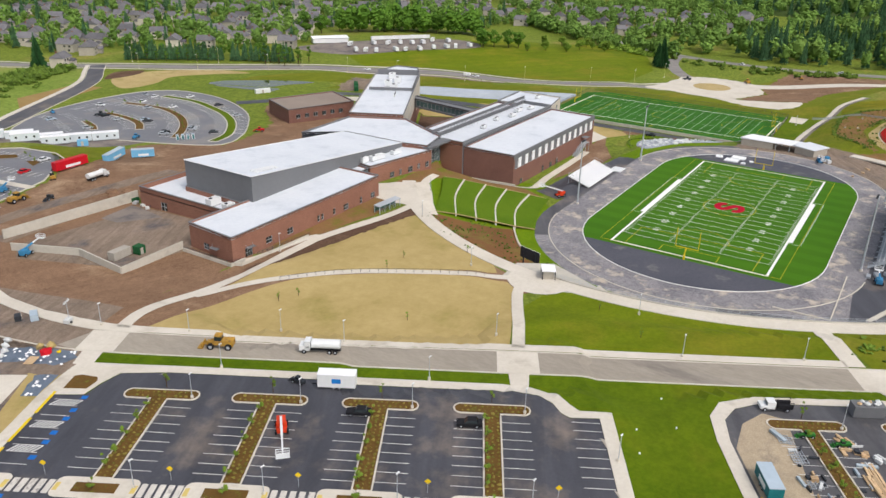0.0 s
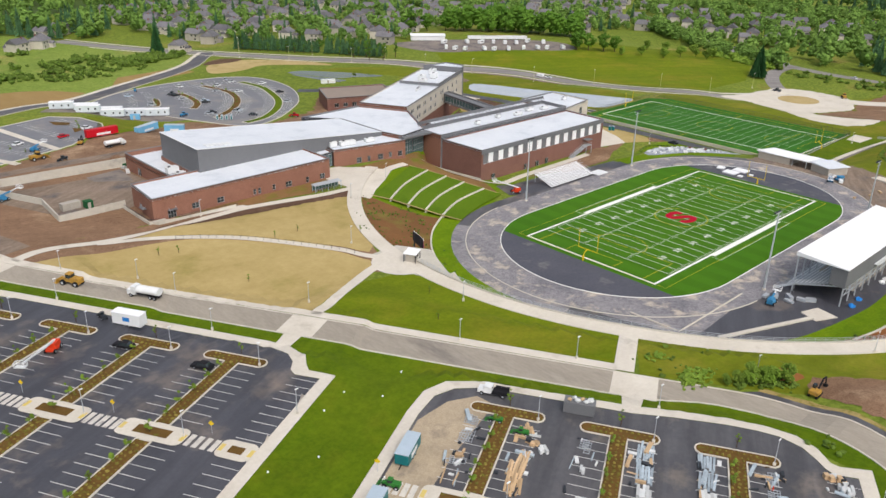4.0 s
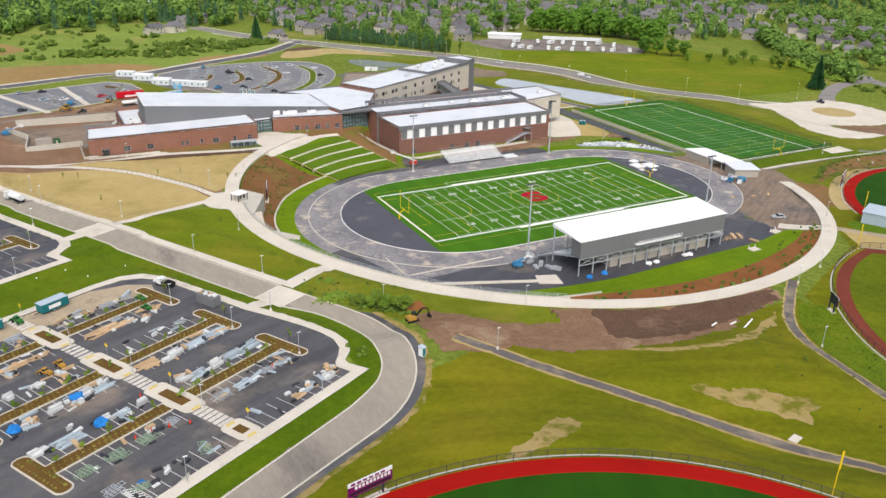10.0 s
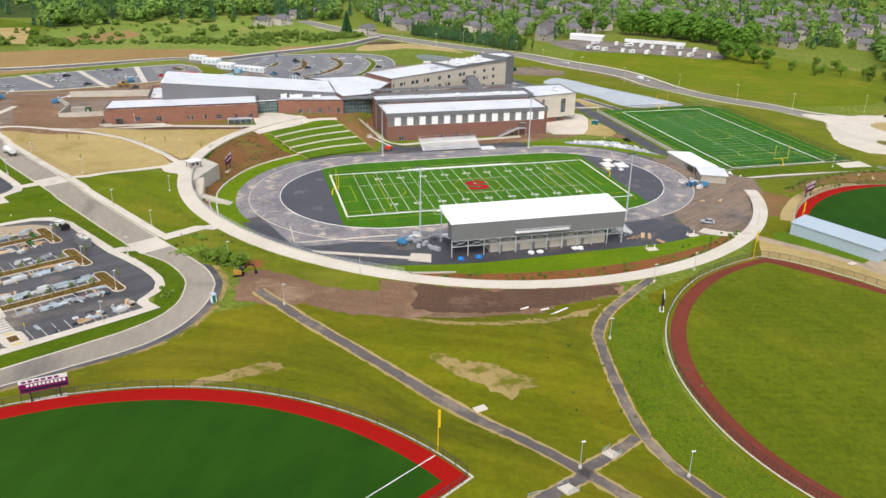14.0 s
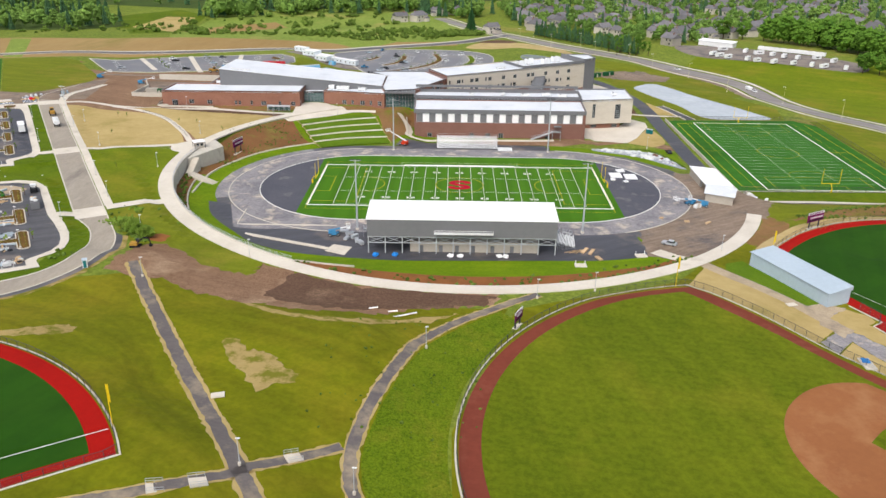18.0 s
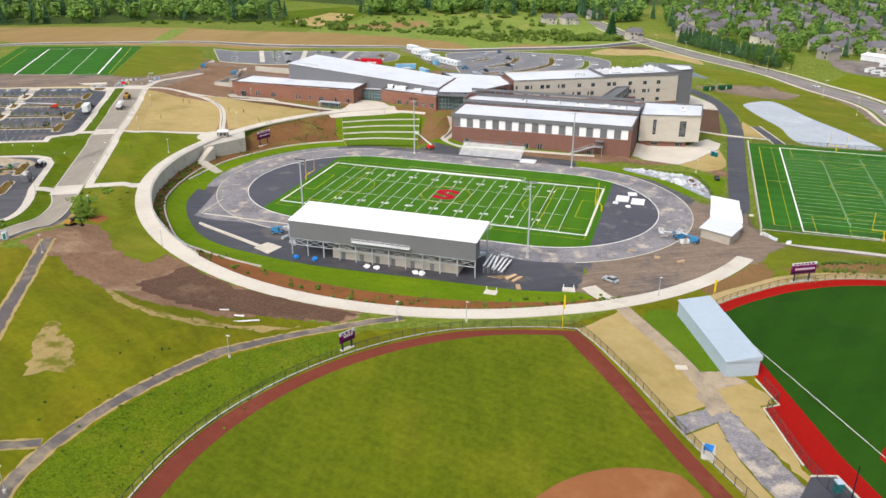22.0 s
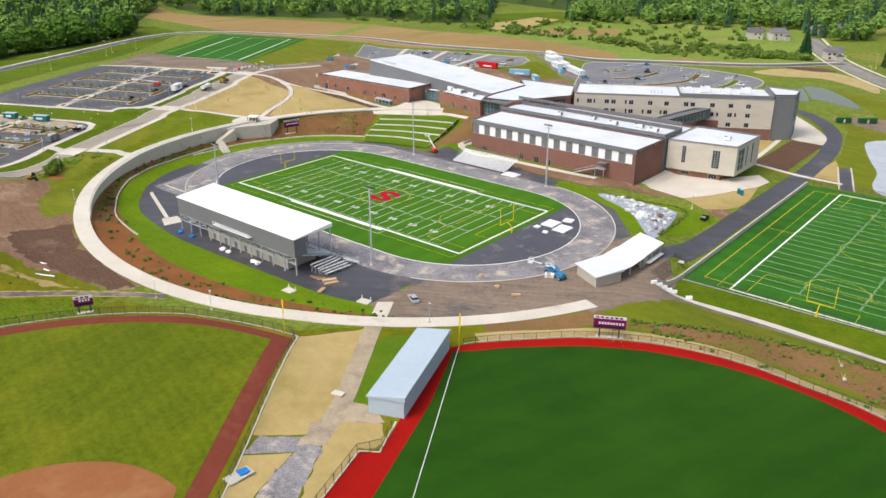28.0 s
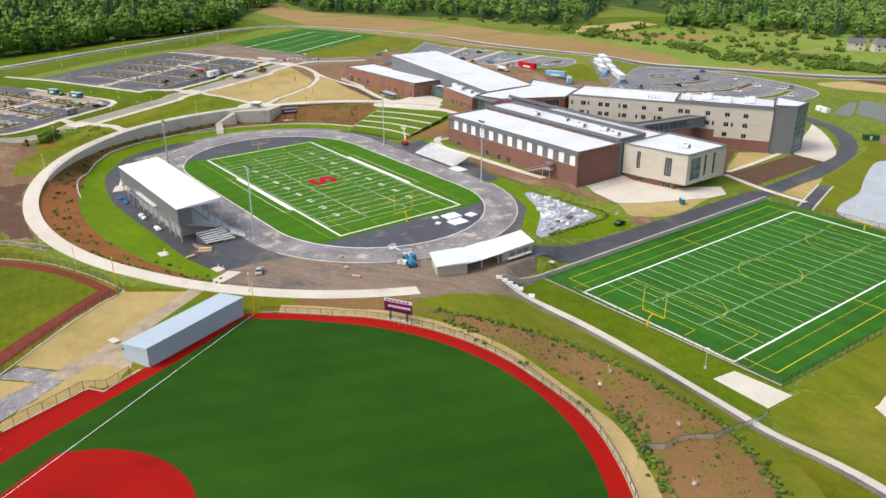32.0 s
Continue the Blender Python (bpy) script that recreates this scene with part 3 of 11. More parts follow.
def clip(poly, a, b):
    """The part of a polygon to the left of the line from a to b."""
    out = []
    n = len(poly)
    ex, ey = b[0] - a[0], b[1] - a[1]
    for i in range(n):
        p, q = poly[i], poly[(i + 1) % n]
        dp, dq = ex * (p[1] - a[1]) - ey * (p[0] - a[0]), ex * (q[1] - a[1]) - ey * (q[0] - a[0])
        if dp >= 0:
            out.append(p)
        if (dp > 0 > dq) or (dp < 0 < dq):
            t = dp / (dp - dq)
            out.append((p[0] + (q[0] - p[0]) * t, p[1] + (q[1] - p[1]) * t))
    return out


def inside_poly(poly, X, Y):
    hit = np.zeros(X.shape, bool)
    n = len(poly)
    for k in range(n):
        (x0, y0), (x1, y1) = poly[k], poly[(k + 1) % n]
        if y0 == y1:
            continue
        hit ^= ((y0 > Y) != (y1 > Y)) & (X < (x1 - x0) * (Y - y0) / (y1 - y0) + x0)
    return hit


def drape(name, polys, material, lift, label="", category="", kind="structure", parent=None):
    """A thin sheet over the plan polygons, parallel to the ground sheet and lift above it."""
    if not isinstance(polys[0][0], (tuple, list)):
        polys = [polys]
    vs, fs, seen = [], [], {}

    def vert(x, y, z):
        key = (round(x, 3), round(y, 3))
        if key not in seen:
            seen[key] = len(vs)
            vs.append((x, y, z + lift))
        return seen[key]

    for poly in polys:
        poly = [tuple(map(float, p)) for p in poly]
        xs, ys = [p[0] for p in poly], [p[1] for p in poly]
        i0, i1 = max(0, np.searchsorted(GX, min(xs)) - 1), min(len(GX) - 2, np.searchsorted(GX, max(xs)))
        j0, j1 = max(0, np.searchsorted(GY, min(ys)) - 1), min(len(GY) - 2, np.searchsorted(GY, max(ys)))
        X, Y = np.meshgrid(GX[i0:i1 + 2], GY[j0:j1 + 2], indexing="ij")
        into = inside_poly(poly, X, Y)
        touched = set()
        for p, q in zip(poly, poly[1:] + poly[:1]):
            n = max(2, int(math.hypot(q[0] - p[0], q[1] - p[1]) / 0.4) + 1)
            ii = np.searchsorted(GX, np.linspace(p[0], q[0], n), side="right") - 1
            jj = np.searchsorted(GY, np.linspace(p[1], q[1], n), side="right") - 1
            touched.update(zip(ii.tolist(), jj.tolist()))
        full = into[:-1, :-1] & into[1:, :-1] & into[:-1, 1:] & into[1:, 1:]
        some = into[:-1, :-1] | into[1:, :-1] | into[:-1, 1:] | into[1:, 1:]
        for i in range(i0, i1 + 1):
            for j in range(j0, j1 + 1):
                hitc = (i, j) in touched or (some[i - i0, j - j0] and not full[i - i0, j - j0])
                if not hitc and not full[i - i0, j - j0]:
                    continue
                c = [(GX[i], GY[j], GZ[i, j]), (GX[i + 1], GY[j], GZ[i + 1, j]), (GX[i + 1], GY[j + 1], GZ[i + 1, j + 1]), (GX[i], GY[j + 1], GZ[i, j + 1])]
                if not hitc:
                    k = [vert(*p) for p in c]
                    fs += [(k[0], k[1], k[2]), (k[0], k[2], k[3])]
                    continue
                cell = poly
                for a, b in ((0, 1), (1, 2), (2, 3), (3, 0)):
                    cell = clip(cell, c[a], c[b])
                    if len(cell) < 3:
                        break
                if len(cell) < 3:
                    continue
                for t in ((0, 1, 2), (0, 2, 3)):
                    a, b, d = c[t[0]], c[t[1]], c[t[2]]
                    piece = clip(clip(clip(cell, a, b), b, d), d, a)
                    if len(piece) < 3:
                        continue
                    det = (b[0] - a[0]) * (d[1] - a[1]) - (d[0] - a[0]) * (b[1] - a[1])
                    ring = []
                    for p in piece:
                        u = ((p[0] - a[0]) * (d[1] - a[1]) - (d[0] - a[0]) * (p[1] - a[1])) / det
                        v = ((b[0] - a[0]) * (p[1] - a[1]) - (p[0] - a[0]) * (b[1] - a[1])) / det
                        k = vert(p[0], p[1], a[2] + u * (b[2] - a[2]) + v * (d[2] - a[2]))
                        if k not in ring:
                            ring.append(k)
                    if len(ring) > 2:
                        fs.append(tuple(ring))
    me = bpy.data.meshes.new(name)
    me.from_pydata(vs, [], fs)
    me.validate()
    me.materials.append(material)
    ob = new(name, me)
    if parent:
        ob.parent = parent
        return tagged(ob, label)
    return tagged(ob, label, category, kind=kind)


def strip(line, w, w2=None):
    """The outline of a band of a width along a line; w2: the other side's width."""
    w2 = w if w2 is None else w2
    left, right = [], []
    for k, p in enumerate(line):
        a, b = line[max(k - 1, 0)], line[min(k + 1, len(line) - 1)]
        dx, dy = b[0] - a[0], b[1] - a[1]
        n = math.hypot(dx, dy) or 1
        left.append((p[0] - dy / n * w, p[1] + dx / n * w))
        right.append((p[0] + dy / n * w2, p[1] - dx / n * w2))
    return left + right[::-1]


def smooth_line(pts, step=3.0, closed=False):
    """A curve through plan points (Catmull-Rom), cut into short steps."""
    out = []
    n = len(pts)
    for k in range(n if closed else n - 1):
        get = (lambda i: pts[i % n]) if closed else (lambda i: pts[min(max(i, 0), n - 1)])
        p0, p1, p2, p3 = get(k - 1), get(k), get(k + 1), get(k + 2)
        m = max(2, int(math.hypot(p2[0] - p1[0], p2[1] - p1[1]) / step))
        for t in np.linspace(0, 1, m, endpoint=False):
            out.append(tuple(0.5 * (2 * b + (c - a) * t + (2 * a - 5 * b + 4 * c - d) * t * t + (3 * b - a - 3 * c + d) * t ** 3)
                             for a, b, c, d in zip(p0, p1, p2, p3)))
    if not closed:
        out.append(tuple(pts[-1]))
    return out


def arc(cx, cy, r, a0, a1, n=48):
    return [(cx + r * math.cos(radians(a)), cy + r * math.sin(radians(a))) for a in np.linspace(a0, a1, n)]


def capsule(half, r, n=28, cx=0, cy=0):
    return [(cx + half * s + r * math.cos(t), cy + r * math.sin(t)) for s, t0 in ((1, -math.pi / 2), (-1, math.pi / 2)) for t in np.linspace(t0, t0 + math.pi, n)]


def kerb(bm, line, w=0.3, h=0.16, level=None, closed=False, drop=0.2):
    """A low upright band along a line, on the ground or at a level."""
    pts = list(line) + ([line[0]] if closed else [])
    dense = [pts[0]]
    for p, q in zip(pts, pts[1:]):
        n = max(1, int(math.hypot(q[0] - p[0], q[1] - p[1]) / 1.5))
        dense += [(p[0] + (q[0] - p[0]) * t / n, p[1] + (q[1] - p[1]) * t / n) for t in range(1, n + 1)]
    o = strip(dense, w / 2)
    n = len(dense)
    L, R = o[:n], o[n:][::-1]
    z = [gz(*p) for p in dense] if level is None else np.full(n, float(level))
    rows = []
    for k in range(n):
        rows.append([bm.verts.new((*L[k], z[k] - drop)), bm.verts.new((*L[k], z[k] + h)), bm.verts.new((*R[k], z[k] + h)), bm.verts.new((*R[k], z[k] - drop))])
    for a, b in zip(rows, rows[1:]):
        for k in range(3):
            bm.faces.new((a[k], b[k], b[k + 1], a[k + 1]))
    for r in (rows[0], rows[-1]):
        bm.faces.new(r)
    return bm


def kerbs(name, paths, material, label, w=0.3, h=0.16, kind="structure", **kw):
    bm = B()
    for p in paths:
        kerb(bm, p, w, h, **kw)
    bmesh.ops.recalc_face_normals(bm, faces=bm.faces)
    return solid(name, bm, material, label, "kerb", kind)


# ---- large areas of ground ----
sheet()
LC, LS = math.cos(radians(29.6)), math.sin(radians(29.6))


def lot(u, v):
    """Plan place from the car parks' own axes: u towards the drive, v along it."""
    return (-160 + u * LC + v * LS, -60 + u * LS - v * LC)


def lots(*uv):
    return [lot(u, v) for u, v in uv]


def ragged(poly, amp=0.5, seed=1, step=1.6):
    """The outline with an uneven, broken edge."""
    rng = random.Random(seed)
    out = []
    for (x0, y0), (x1, y1) in zip(poly, list(poly[1:]) + [poly[0]]):
        d = math.hypot(x1 - x0, y1 - y0)
        n = max(1, int(d / step))
        for k in range(n):
            f = k / n
            out.append((x0 + (x1 - x0) * f + rng.gauss(0, amp), y0 + (y1 - y0) * f + rng.gauss(0, amp)))
    return out


def sector(r0, r1, a0, a1, c=RC, n=70):
    return arc(*c, r1, a0, a1, n) + arc(*c, r0, a1, a0, n)


drape("far_pasture", [(-150, 288), (-110, 312), (-55, 345), (0, 386), (28, 414), (20, 470), (-40, 620), (-180, 640), (-250, 560), (-240, 385), (-230, 350)], SCRUB_GRASS, 0.04, "rough light green pasture beyond the road", "field")
drape("crop_field", [(-300, 440), (-372, 489), (-340, 560), (-303, 600), (-262, 560), (-236, 385), (-270, 372)], GRASS, 0.05, "green crop field among woods", "field")
drape("crop_strip", [(-288, 440), (-303, 459), (-299, 545), (-268, 540), (-250, 430), (-241, 392)], TAN_GRASS, 0.07, "pale ploughed strip in a distant field", "field")
drape("dry_field", [(-700, 240), (-520, 225), (-400, 208), (-345, 207), (-284, 224), (-253, 232), (-204, 256), (-150, 284), (-108, 308), (-82, 332), (-95, 345), (-110, 352), (-160, 352), (-207, 352), (-272, 334), (-340, 336), (-412, 318), (-489, 283), (-560, 270), (-720, 330)], DRY_FIELD, 0.05,
      "dry brown hay field beyond the campus road", "field")
drape("dry_field_far", [(-235, 400), (-225, 470), (-180, 512), (-160, 470), (-196, 400), (-215, 380)], DRY_FIELD, 0.06, "dry brown patch of a distant field", "field")
drape("dry_patch_east", [(-70, 330), (-30, 350), (0, 362), (-6, 380), (-50, 366)], DRY_FIELD, 0.06, "dry brown patch beside the pasture", "field")
drape("field_track", [(-296, 225), (-284, 226), (-330, 330), (-346, 330)], SCRUB_GRASS, 0.07, "light green grass track across the dry field", "field")
drape("meadow", [(-112, -112), (-92, -108), (-70, -100), (-40, -112), (12, -112), (4, -130), (-3, -165), (2, -430), (-330, -430), (-200, -220), (-160, -160), (-128, -124)], MEADOW, 0.05,
      "yellow-green meadow grass with worn patches", "grass")
drape("meadow_east", [(100, -30), (112, -6), (135, -6), (175, -14), (230, -10), (300, -60), (420, -300), (300, -430), (0, -430), (-2, -165), (14, -112), (60, -92), (84, -62)], MEADOW, 0.055,
      "yellow-green grass round the ball fields", "grass")
drape("hill_grass", [(165, 295), (200, 240), (205, 190), (216, 150), (240, 128), (300, 128), (350, 150), (395, 215), (330, 270), (285, 285), (230, 300), (185, 330)], LAWN_LIGHT, 0.05,
      "smooth green field on a low rise", "grass")
drape("forest_lawn", [(-470, 190), (-400, 175), (-340, 100), (-262, -30), (-240, -60), (-300, -140), (-360, -60), (-372, 30), (-400, 110)], GRASS, 0.05, "mown green grass beside the wood", "grass")
drape("grass_by_drive", lots((28.6, -144.6), (34, -144.6), (35.6, 30), (36.2, 38), (35, 47), (32.2, 54), (28.6, 59), (24.4, 63.4), (17.6, 66.8), (6, 68.6), (-90, 68.6), (-90, 60), (20, 60), (28, 47)) , GRASS, 0.06, "strip of lush green grass along the drive", "grass")
drape("grass_between_lots", lots((28.7, -58), (28.7, -12), (20, -19), (-90, -21), (-90, -40), (18.8, -40), (20, -47), (25, -49.5)), GRASS, 0.05, "wide lush green lawn between two car parks", "grass")
drape("lawn_by_ring", [(-150, 9), (-111.5, -54), (-98, -44)] + arc(*RC, 112, 209, 178, 14) + [(-115.4, 19.2), (-128, 20.5)], LAWN_LIGHT, 0.06, "lush green lawn inside the ring walk", "grass")
drape("lawn_edge_earth", [(-203, 95), (-186, 98), (-163, 99), (-140, 97.5), (-119, 94.5), (-94, 89), (-81.5, 88), (-84, 80), (-100, 62), (-111, 34), (-119, 23), (-150, 58), (-196, 86)], DIRT, 0.054, "brown soil round the straw lawn", "earth")
drape("scrub_ground", [(-113, -57), (-97, -45), (-94, -54), (-84, -72), (-80, -78), (-90, -84), (-100, -74)], OLIVE, 0.07, "rough olive ground under wild bushes", "grass")
drape("straw_lawn", lots((45.5, -58), (45.5, -140)) + smooth_line([(-186, 84), (-168, 83), (-149, 78), (-137, 67), (-124, 49), (-116, 31)], 4) + [(-119, 27)], TAN_GRASS, 0.06,
      "straw-coloured newly sown lawn", "grass")
drape("straw_lawn_upper", smooth_line([(-166, 89), (-149, 82), (-135, 69), (-122, 50), (-112.5, 36)], 4) + arc(*RC, 112, 164, 138, 10) + [(-95, 85), (-119, 90)], TAN_GRASS, 0.06,
      "straw-coloured newly sown lawn above the curved path", "grass")
drape("bowl_grass", sector(60, 107.6, 100, 344), BERM, 0.05, "bright green grass bank round the stadium", "grass")
def bank(pairs, r1=107.5):
    """The outline of a bank inside the ring; pairs of angle and inner radius."""
    aa = np.linspace(pairs[0][0], pairs[-1][0], 50)
    rr = np.interp(aa, [p[0] for p in pairs], [p[1] for p in pairs])
    at = lambda r, a: (RC[0] + r * math.cos(radians(a)), RC[1] + r * math.sin(radians(a)))
    return [at(r1, a) for a in aa] + [at(r, a) for r, a in zip(rr[::-1], aa[::-1])]


drape("orange_mulch_bank", bank([(228, 103), (236, 99.5), (246, 96.5), (260, 95.5), (276, 96), (291, 98), (300, 100), (309, 102.5), (313, 104.5)]), MULCH, 0.08, "orange bark mulch bank with young shrubs", "planting")
drape("wall_planting", bank([(174, 100), (184, 101.8), (208, 103.6), (227, 102.8), (240, 100.5), (244, 103)]), MULCH_BROWN, 0.085, "brown mulched bed below the retaining wall", "planting")
drape("upper_planting", [(-79.4, 77.8), (-76, 70), (-70.5, 59), (-66.5, 54.6), (-68, 53.6), (-78.3, 46.2), (-88.4, 35), (-95.4, 21.6), (-98.4, 11.7), (-99.2, 6), (-104, 6)] + arc(*RC, 107.4, 167, 139, 16), MULCH_BROWN, 0.08, "brown planted slope above the track", "planting")
drape("lobby_slope", [(-62, 98.5), (-57, 103.5), (-46, 107.5), (-37, 108.5), (-25.5, 110.4), (-22.4, 111), (-22.2, 98), (-25, 84), (-27, 84), (-29, 92), (-34, 96), (-41.6, 101.6), (-50.6, 99.9)], SLOPE, 0.09, "brown weedy slope before the lobby", "planting")
drape("terrace_walk", strip(smooth_line([(-82, 76.5), (-75.4, 84.2), (-67.6, 90.6), (-58.2, 96), (-51, 99.4), (-42, 101.2)], 2), 1.5), CONCRETE, 0.22, "pale concrete walk along the top of the terraces", "path")
drape("upper_planting_east", [(-66, 105.5), (-44, 107.5), (-33, 106), (-27.5, 104), (-24.5, 76), (-31, 60), (-35, 72), (-40, 96), (-50, 101), (-58, 99.5)], SLOPE, 0.08, "bare brown slope beside the terraces", "planting")
drape("ring_side_grass", arc(*RC, 112.4, 209, 250, 24) + [(-42, -112), (-60, -104), (-74, -96), (-84, -90), (-92, -86), (-101, -74), (-110, -60)], OLIVE, 0.06, "olive grass beside the ring walk", "grass")
drape("bare_earth", ragged([(-93, -90), (-90, -82), (-80, -85), (-72, -93), (-57, -98)] + arc(*RC, 113, 241, 275, 20) + [(9, -110), (-8, -113), (-22, -118), (-35, -121), (-48, -118), (-57, -117), (-68, -113), (-77, -108), (-86, -108), (-94, -105)], 0.7, 1), DIRT, 0.09, "bare brown disturbed earth", "earth")
drape("straw_scrape", ragged(smooth_line([(-56, -117), (-34, -124.5), (-16, -121.5), (-1, -114.5), (-11, -122), (-33, -128)], 2, True), 0.45, 3), BARE, 0.08, "thin straw-coloured scrape in the meadow", "earth")
drape("soil_heap", ragged(arc(-88.5, -78, 3.2, 0, 330, 12), 0.4, 17), MULCH, 0.12, "patch of orange soil", "earth")
drape("dark_earth", ragged(arc(*RC, 113, 246, 275, 20) + [(6, -110), (-6, -112.5), (-14, -113.5), (-26, -116), (-34, -117), (-44, -115), (-51, -111)], 0.6, 2), DIRT_DARK, 0.1, "dark freshly graded earth", "earth")
drape("works_earth", ragged([(-240, 215), (-232, 190), (-213, 188), (-183, 194), (-157, 201), (-133, 210), (-114, 225), (-91, 229), (-75, 240), (-62, 232), (-48, 210), (-28, 214), (0, 226), (18, 250), (34, 262), (58, 250), (66, 232), (40, 205), (0, 185), (-12, 168), (-60, 120), (-125, 170), (-131, 161), (-131, 97.5), (-150, 99), (-165, 98.5), (-200, 96), (-228, 140)], 0.9, 6), DIRT, 0.06,
      "brown earthworks and haul tracks behind the school", "earth")
drape("east_dirt", ragged([(60, -42), (58, -66), (72, -74), (88, -58), (102, -32), (106.2, -33), (109, -28.2), (110.4, -22.6), (113.9, -17.2), (119, -6), (112, -4), (111, 8), (100, 18), (88, 20), (80, -10)], 0.5, 7), DIRT_GREY, 0.1, "grey-brown churned construction ground", "earth")
drape("ring_end_earth", ragged([(90.4, -57.6), (96.2, -48.6), (101, -41), (105, -34), (108.6, -30), (111.5, -38), (109.1, -46.6), (102.6, -51), (96.6, -58.4), (93, -64)], 0.5, 32), SLOPE, 0.095, "brown weedy earth at the end of the ring walk", "earth")
drape("wing_earth", [(62, 128), (84, 134), (84, 194), (97.8, 193.2), (98.4, 140.8), (84, 142), (82, 146), (77, 152), (64, 178), (72, 184), (0, 142), (20, 126)], DIRT_DARK, 0.06, "dark bare soil beside the classroom wing", "earth")
drape("wing_plot", ragged([(83.4, 143.6), (83, 194), (97.8, 193.4), (98.6, 140.4)], 0.2, 27), DIRT_DARK, 0.1, "dark dug-over plot beside the classroom wing", "earth")
drape("wing_straw", [(80.6, 147), (76.6, 154.3), (66, 178), (73.8, 188), (78, 186)], TAN_GRASS, 0.1, "straw-coloured plot beside the classroom wing", "grass")
drape("wing_path", strip([(82.2, 145.6), (78, 195.6)], 1.1), CONCRETE, 0.18, "pale concrete path along the classroom wing", "path")
drape("walk_planting", [(84.6, 139.4), (93, 138.6), (100.4, 137), (101.6, 133.2), (88, 133.2)], OLIVE, 0.11, "dark green planted plot beside the service road", "planting")
drape("road_straw", ragged([(108.6, 141), (109.4, 172), (113.6, 160), (120, 139.6)], 0.25, 28), TAN_GRASS, 0.1, "straw-coloured plot beside the service road", "grass")
drape("bare_patch", ragged(smooth_line([(-53, -139), (-51, -137.6), (-49, -138.6), (-47, -142.4), (-44, -142.4), (-41, -144), (-38, -148), (-34.2, -152), (-34, -155), (-38, -156), (-41, -158.2), (-44.6, -153), (-46, -150.6), (-49.5, -146.6)], 1, True), 0.4, 4), BARE, 0.09, "worn sandy patch in the grass", "earth")
drape("bare_patch_west", ragged(smooth_line([(-103.2, -145.3), (-100.6, -143.6), (-97.0, -143.3), (-89.7, -138.9), (-86.9, -138.4), (-84.4, -140.5), (-85.9, -143.9), (-92.4, -145.3), (-97.9, -146.6), (-101.5, -147.4)], 1, True), 0.3, 5), BARE, 0.09, "worn sandy patch in the grass", "earth")

# ---- roads ----
ROAD_IN = smooth_line(lots((58, -200), (47, -186), (39.5, -172), (35.2, -160), (33.7, -150)), 3) + lots((33.5, -140), (33.5, -60), (33.5, 20)) + smooth_line(lots((33.9, 24), (36.0, 33), (36.0, 40), (34.6, 47.6), (32.2, 53.2), (28.9, 58.2), (24.8, 62.6), (18.2, 66.2), (8, 67.7)), 2.5) + lots((-40, 68), (-100, 68))
ROAD_BEND = smooth_line(lots((68, -194), (57, -181), (48.6, -167), (44.2, -156), (42.7, -146)), 3)
ROAD_OUT = ROAD_BEND + lots((42.5, -136), (42.5, -60), (42.5, 40)) + [lot(5.5 + 37 * math.cos(t), 40 + 37 * math.sin(t)) for t in np.linspace(0.1, math.pi / 2, 16)] + lots((-40, 77), (-100, 77))
drape("drive", ROAD_IN + ROAD_OUT[::-1], ROAD, 0.1, "pale grey dusty asphalt drive", "road")
def bend(r, n=16):
    return [lot(u, 40 + r) for u in (-100, -40)] + [lot(5.5 + r * math.cos(t), 40 + r * math.sin(t)) for t in np.linspace(math.pi / 2, 0.12, n)]


drape("drive_shoulder", ROAD_OUT[len(ROAD_BEND) + 2:] + bend(39), ASPHALT_DUSTY, 0.085, "worn dark shoulder on the outside of the bend", "road")
drape("drive_verge", ragged(bend(38.8)[::-1] + bend(40.4), 0.2, 16), BARE, 0.083, "straw verge outside the bend of the drive", "grass")
drape("drive_walk", ROAD_BEND + lots((42.9, -140), (42.9, 15.5), (45.6, 15.5), (45.6, -140), (46, -148), (48, -156.5), (52, -167), (60, -180), (71, -193)), CONCRETE, 0.2, "pale concrete pavement beside the drive", "pavement")
drape("lot_walk", lots((26.5, -128), (29.2, -128), (29.0, -60), (28.1, -54.4), (25.4, -49.4), (21.4, -47.2), (19.2, -45.6), (19.2, -39.4), (-80, -39.4), (-80, -42), (16.9, -42), (16.7, -47.6), (18.2, -49.2), (21.4, -50.4), (24.2, -53), (25.8, -57), (26.3, -62)), CONCRETE, 0.2,
      "pale concrete pavement round a car park", "pavement")
drape("lot_walk_south", lots((-40, -19), (12, -19), (19, -18), (23, -15), (25.6, -9), (26, 20), (27.2, 28), (28, 37.5), (27.8, 43), (27, 47.1), (24.8, 50.7), (21.6, 52.9), (19.3, 54.1), (18.1, 55.4), (18.2, 59.2), (-80, 59.2), (-80, 61.8), (21.3, 61.8), (20.7, 56.6), (21.4, 55.1), (25.2, 53.4), (28.2, 50.2), (29.8, 45.2), (30.5, 38), (30.1, 29.5), (28.7, 20), (27.8, -10), (25, -17.5), (20, -20.6), (12, -21.4), (-40, -21.4)), CONCRETE, 0.2,
      "pale concrete pavement round a car park", "pavement")
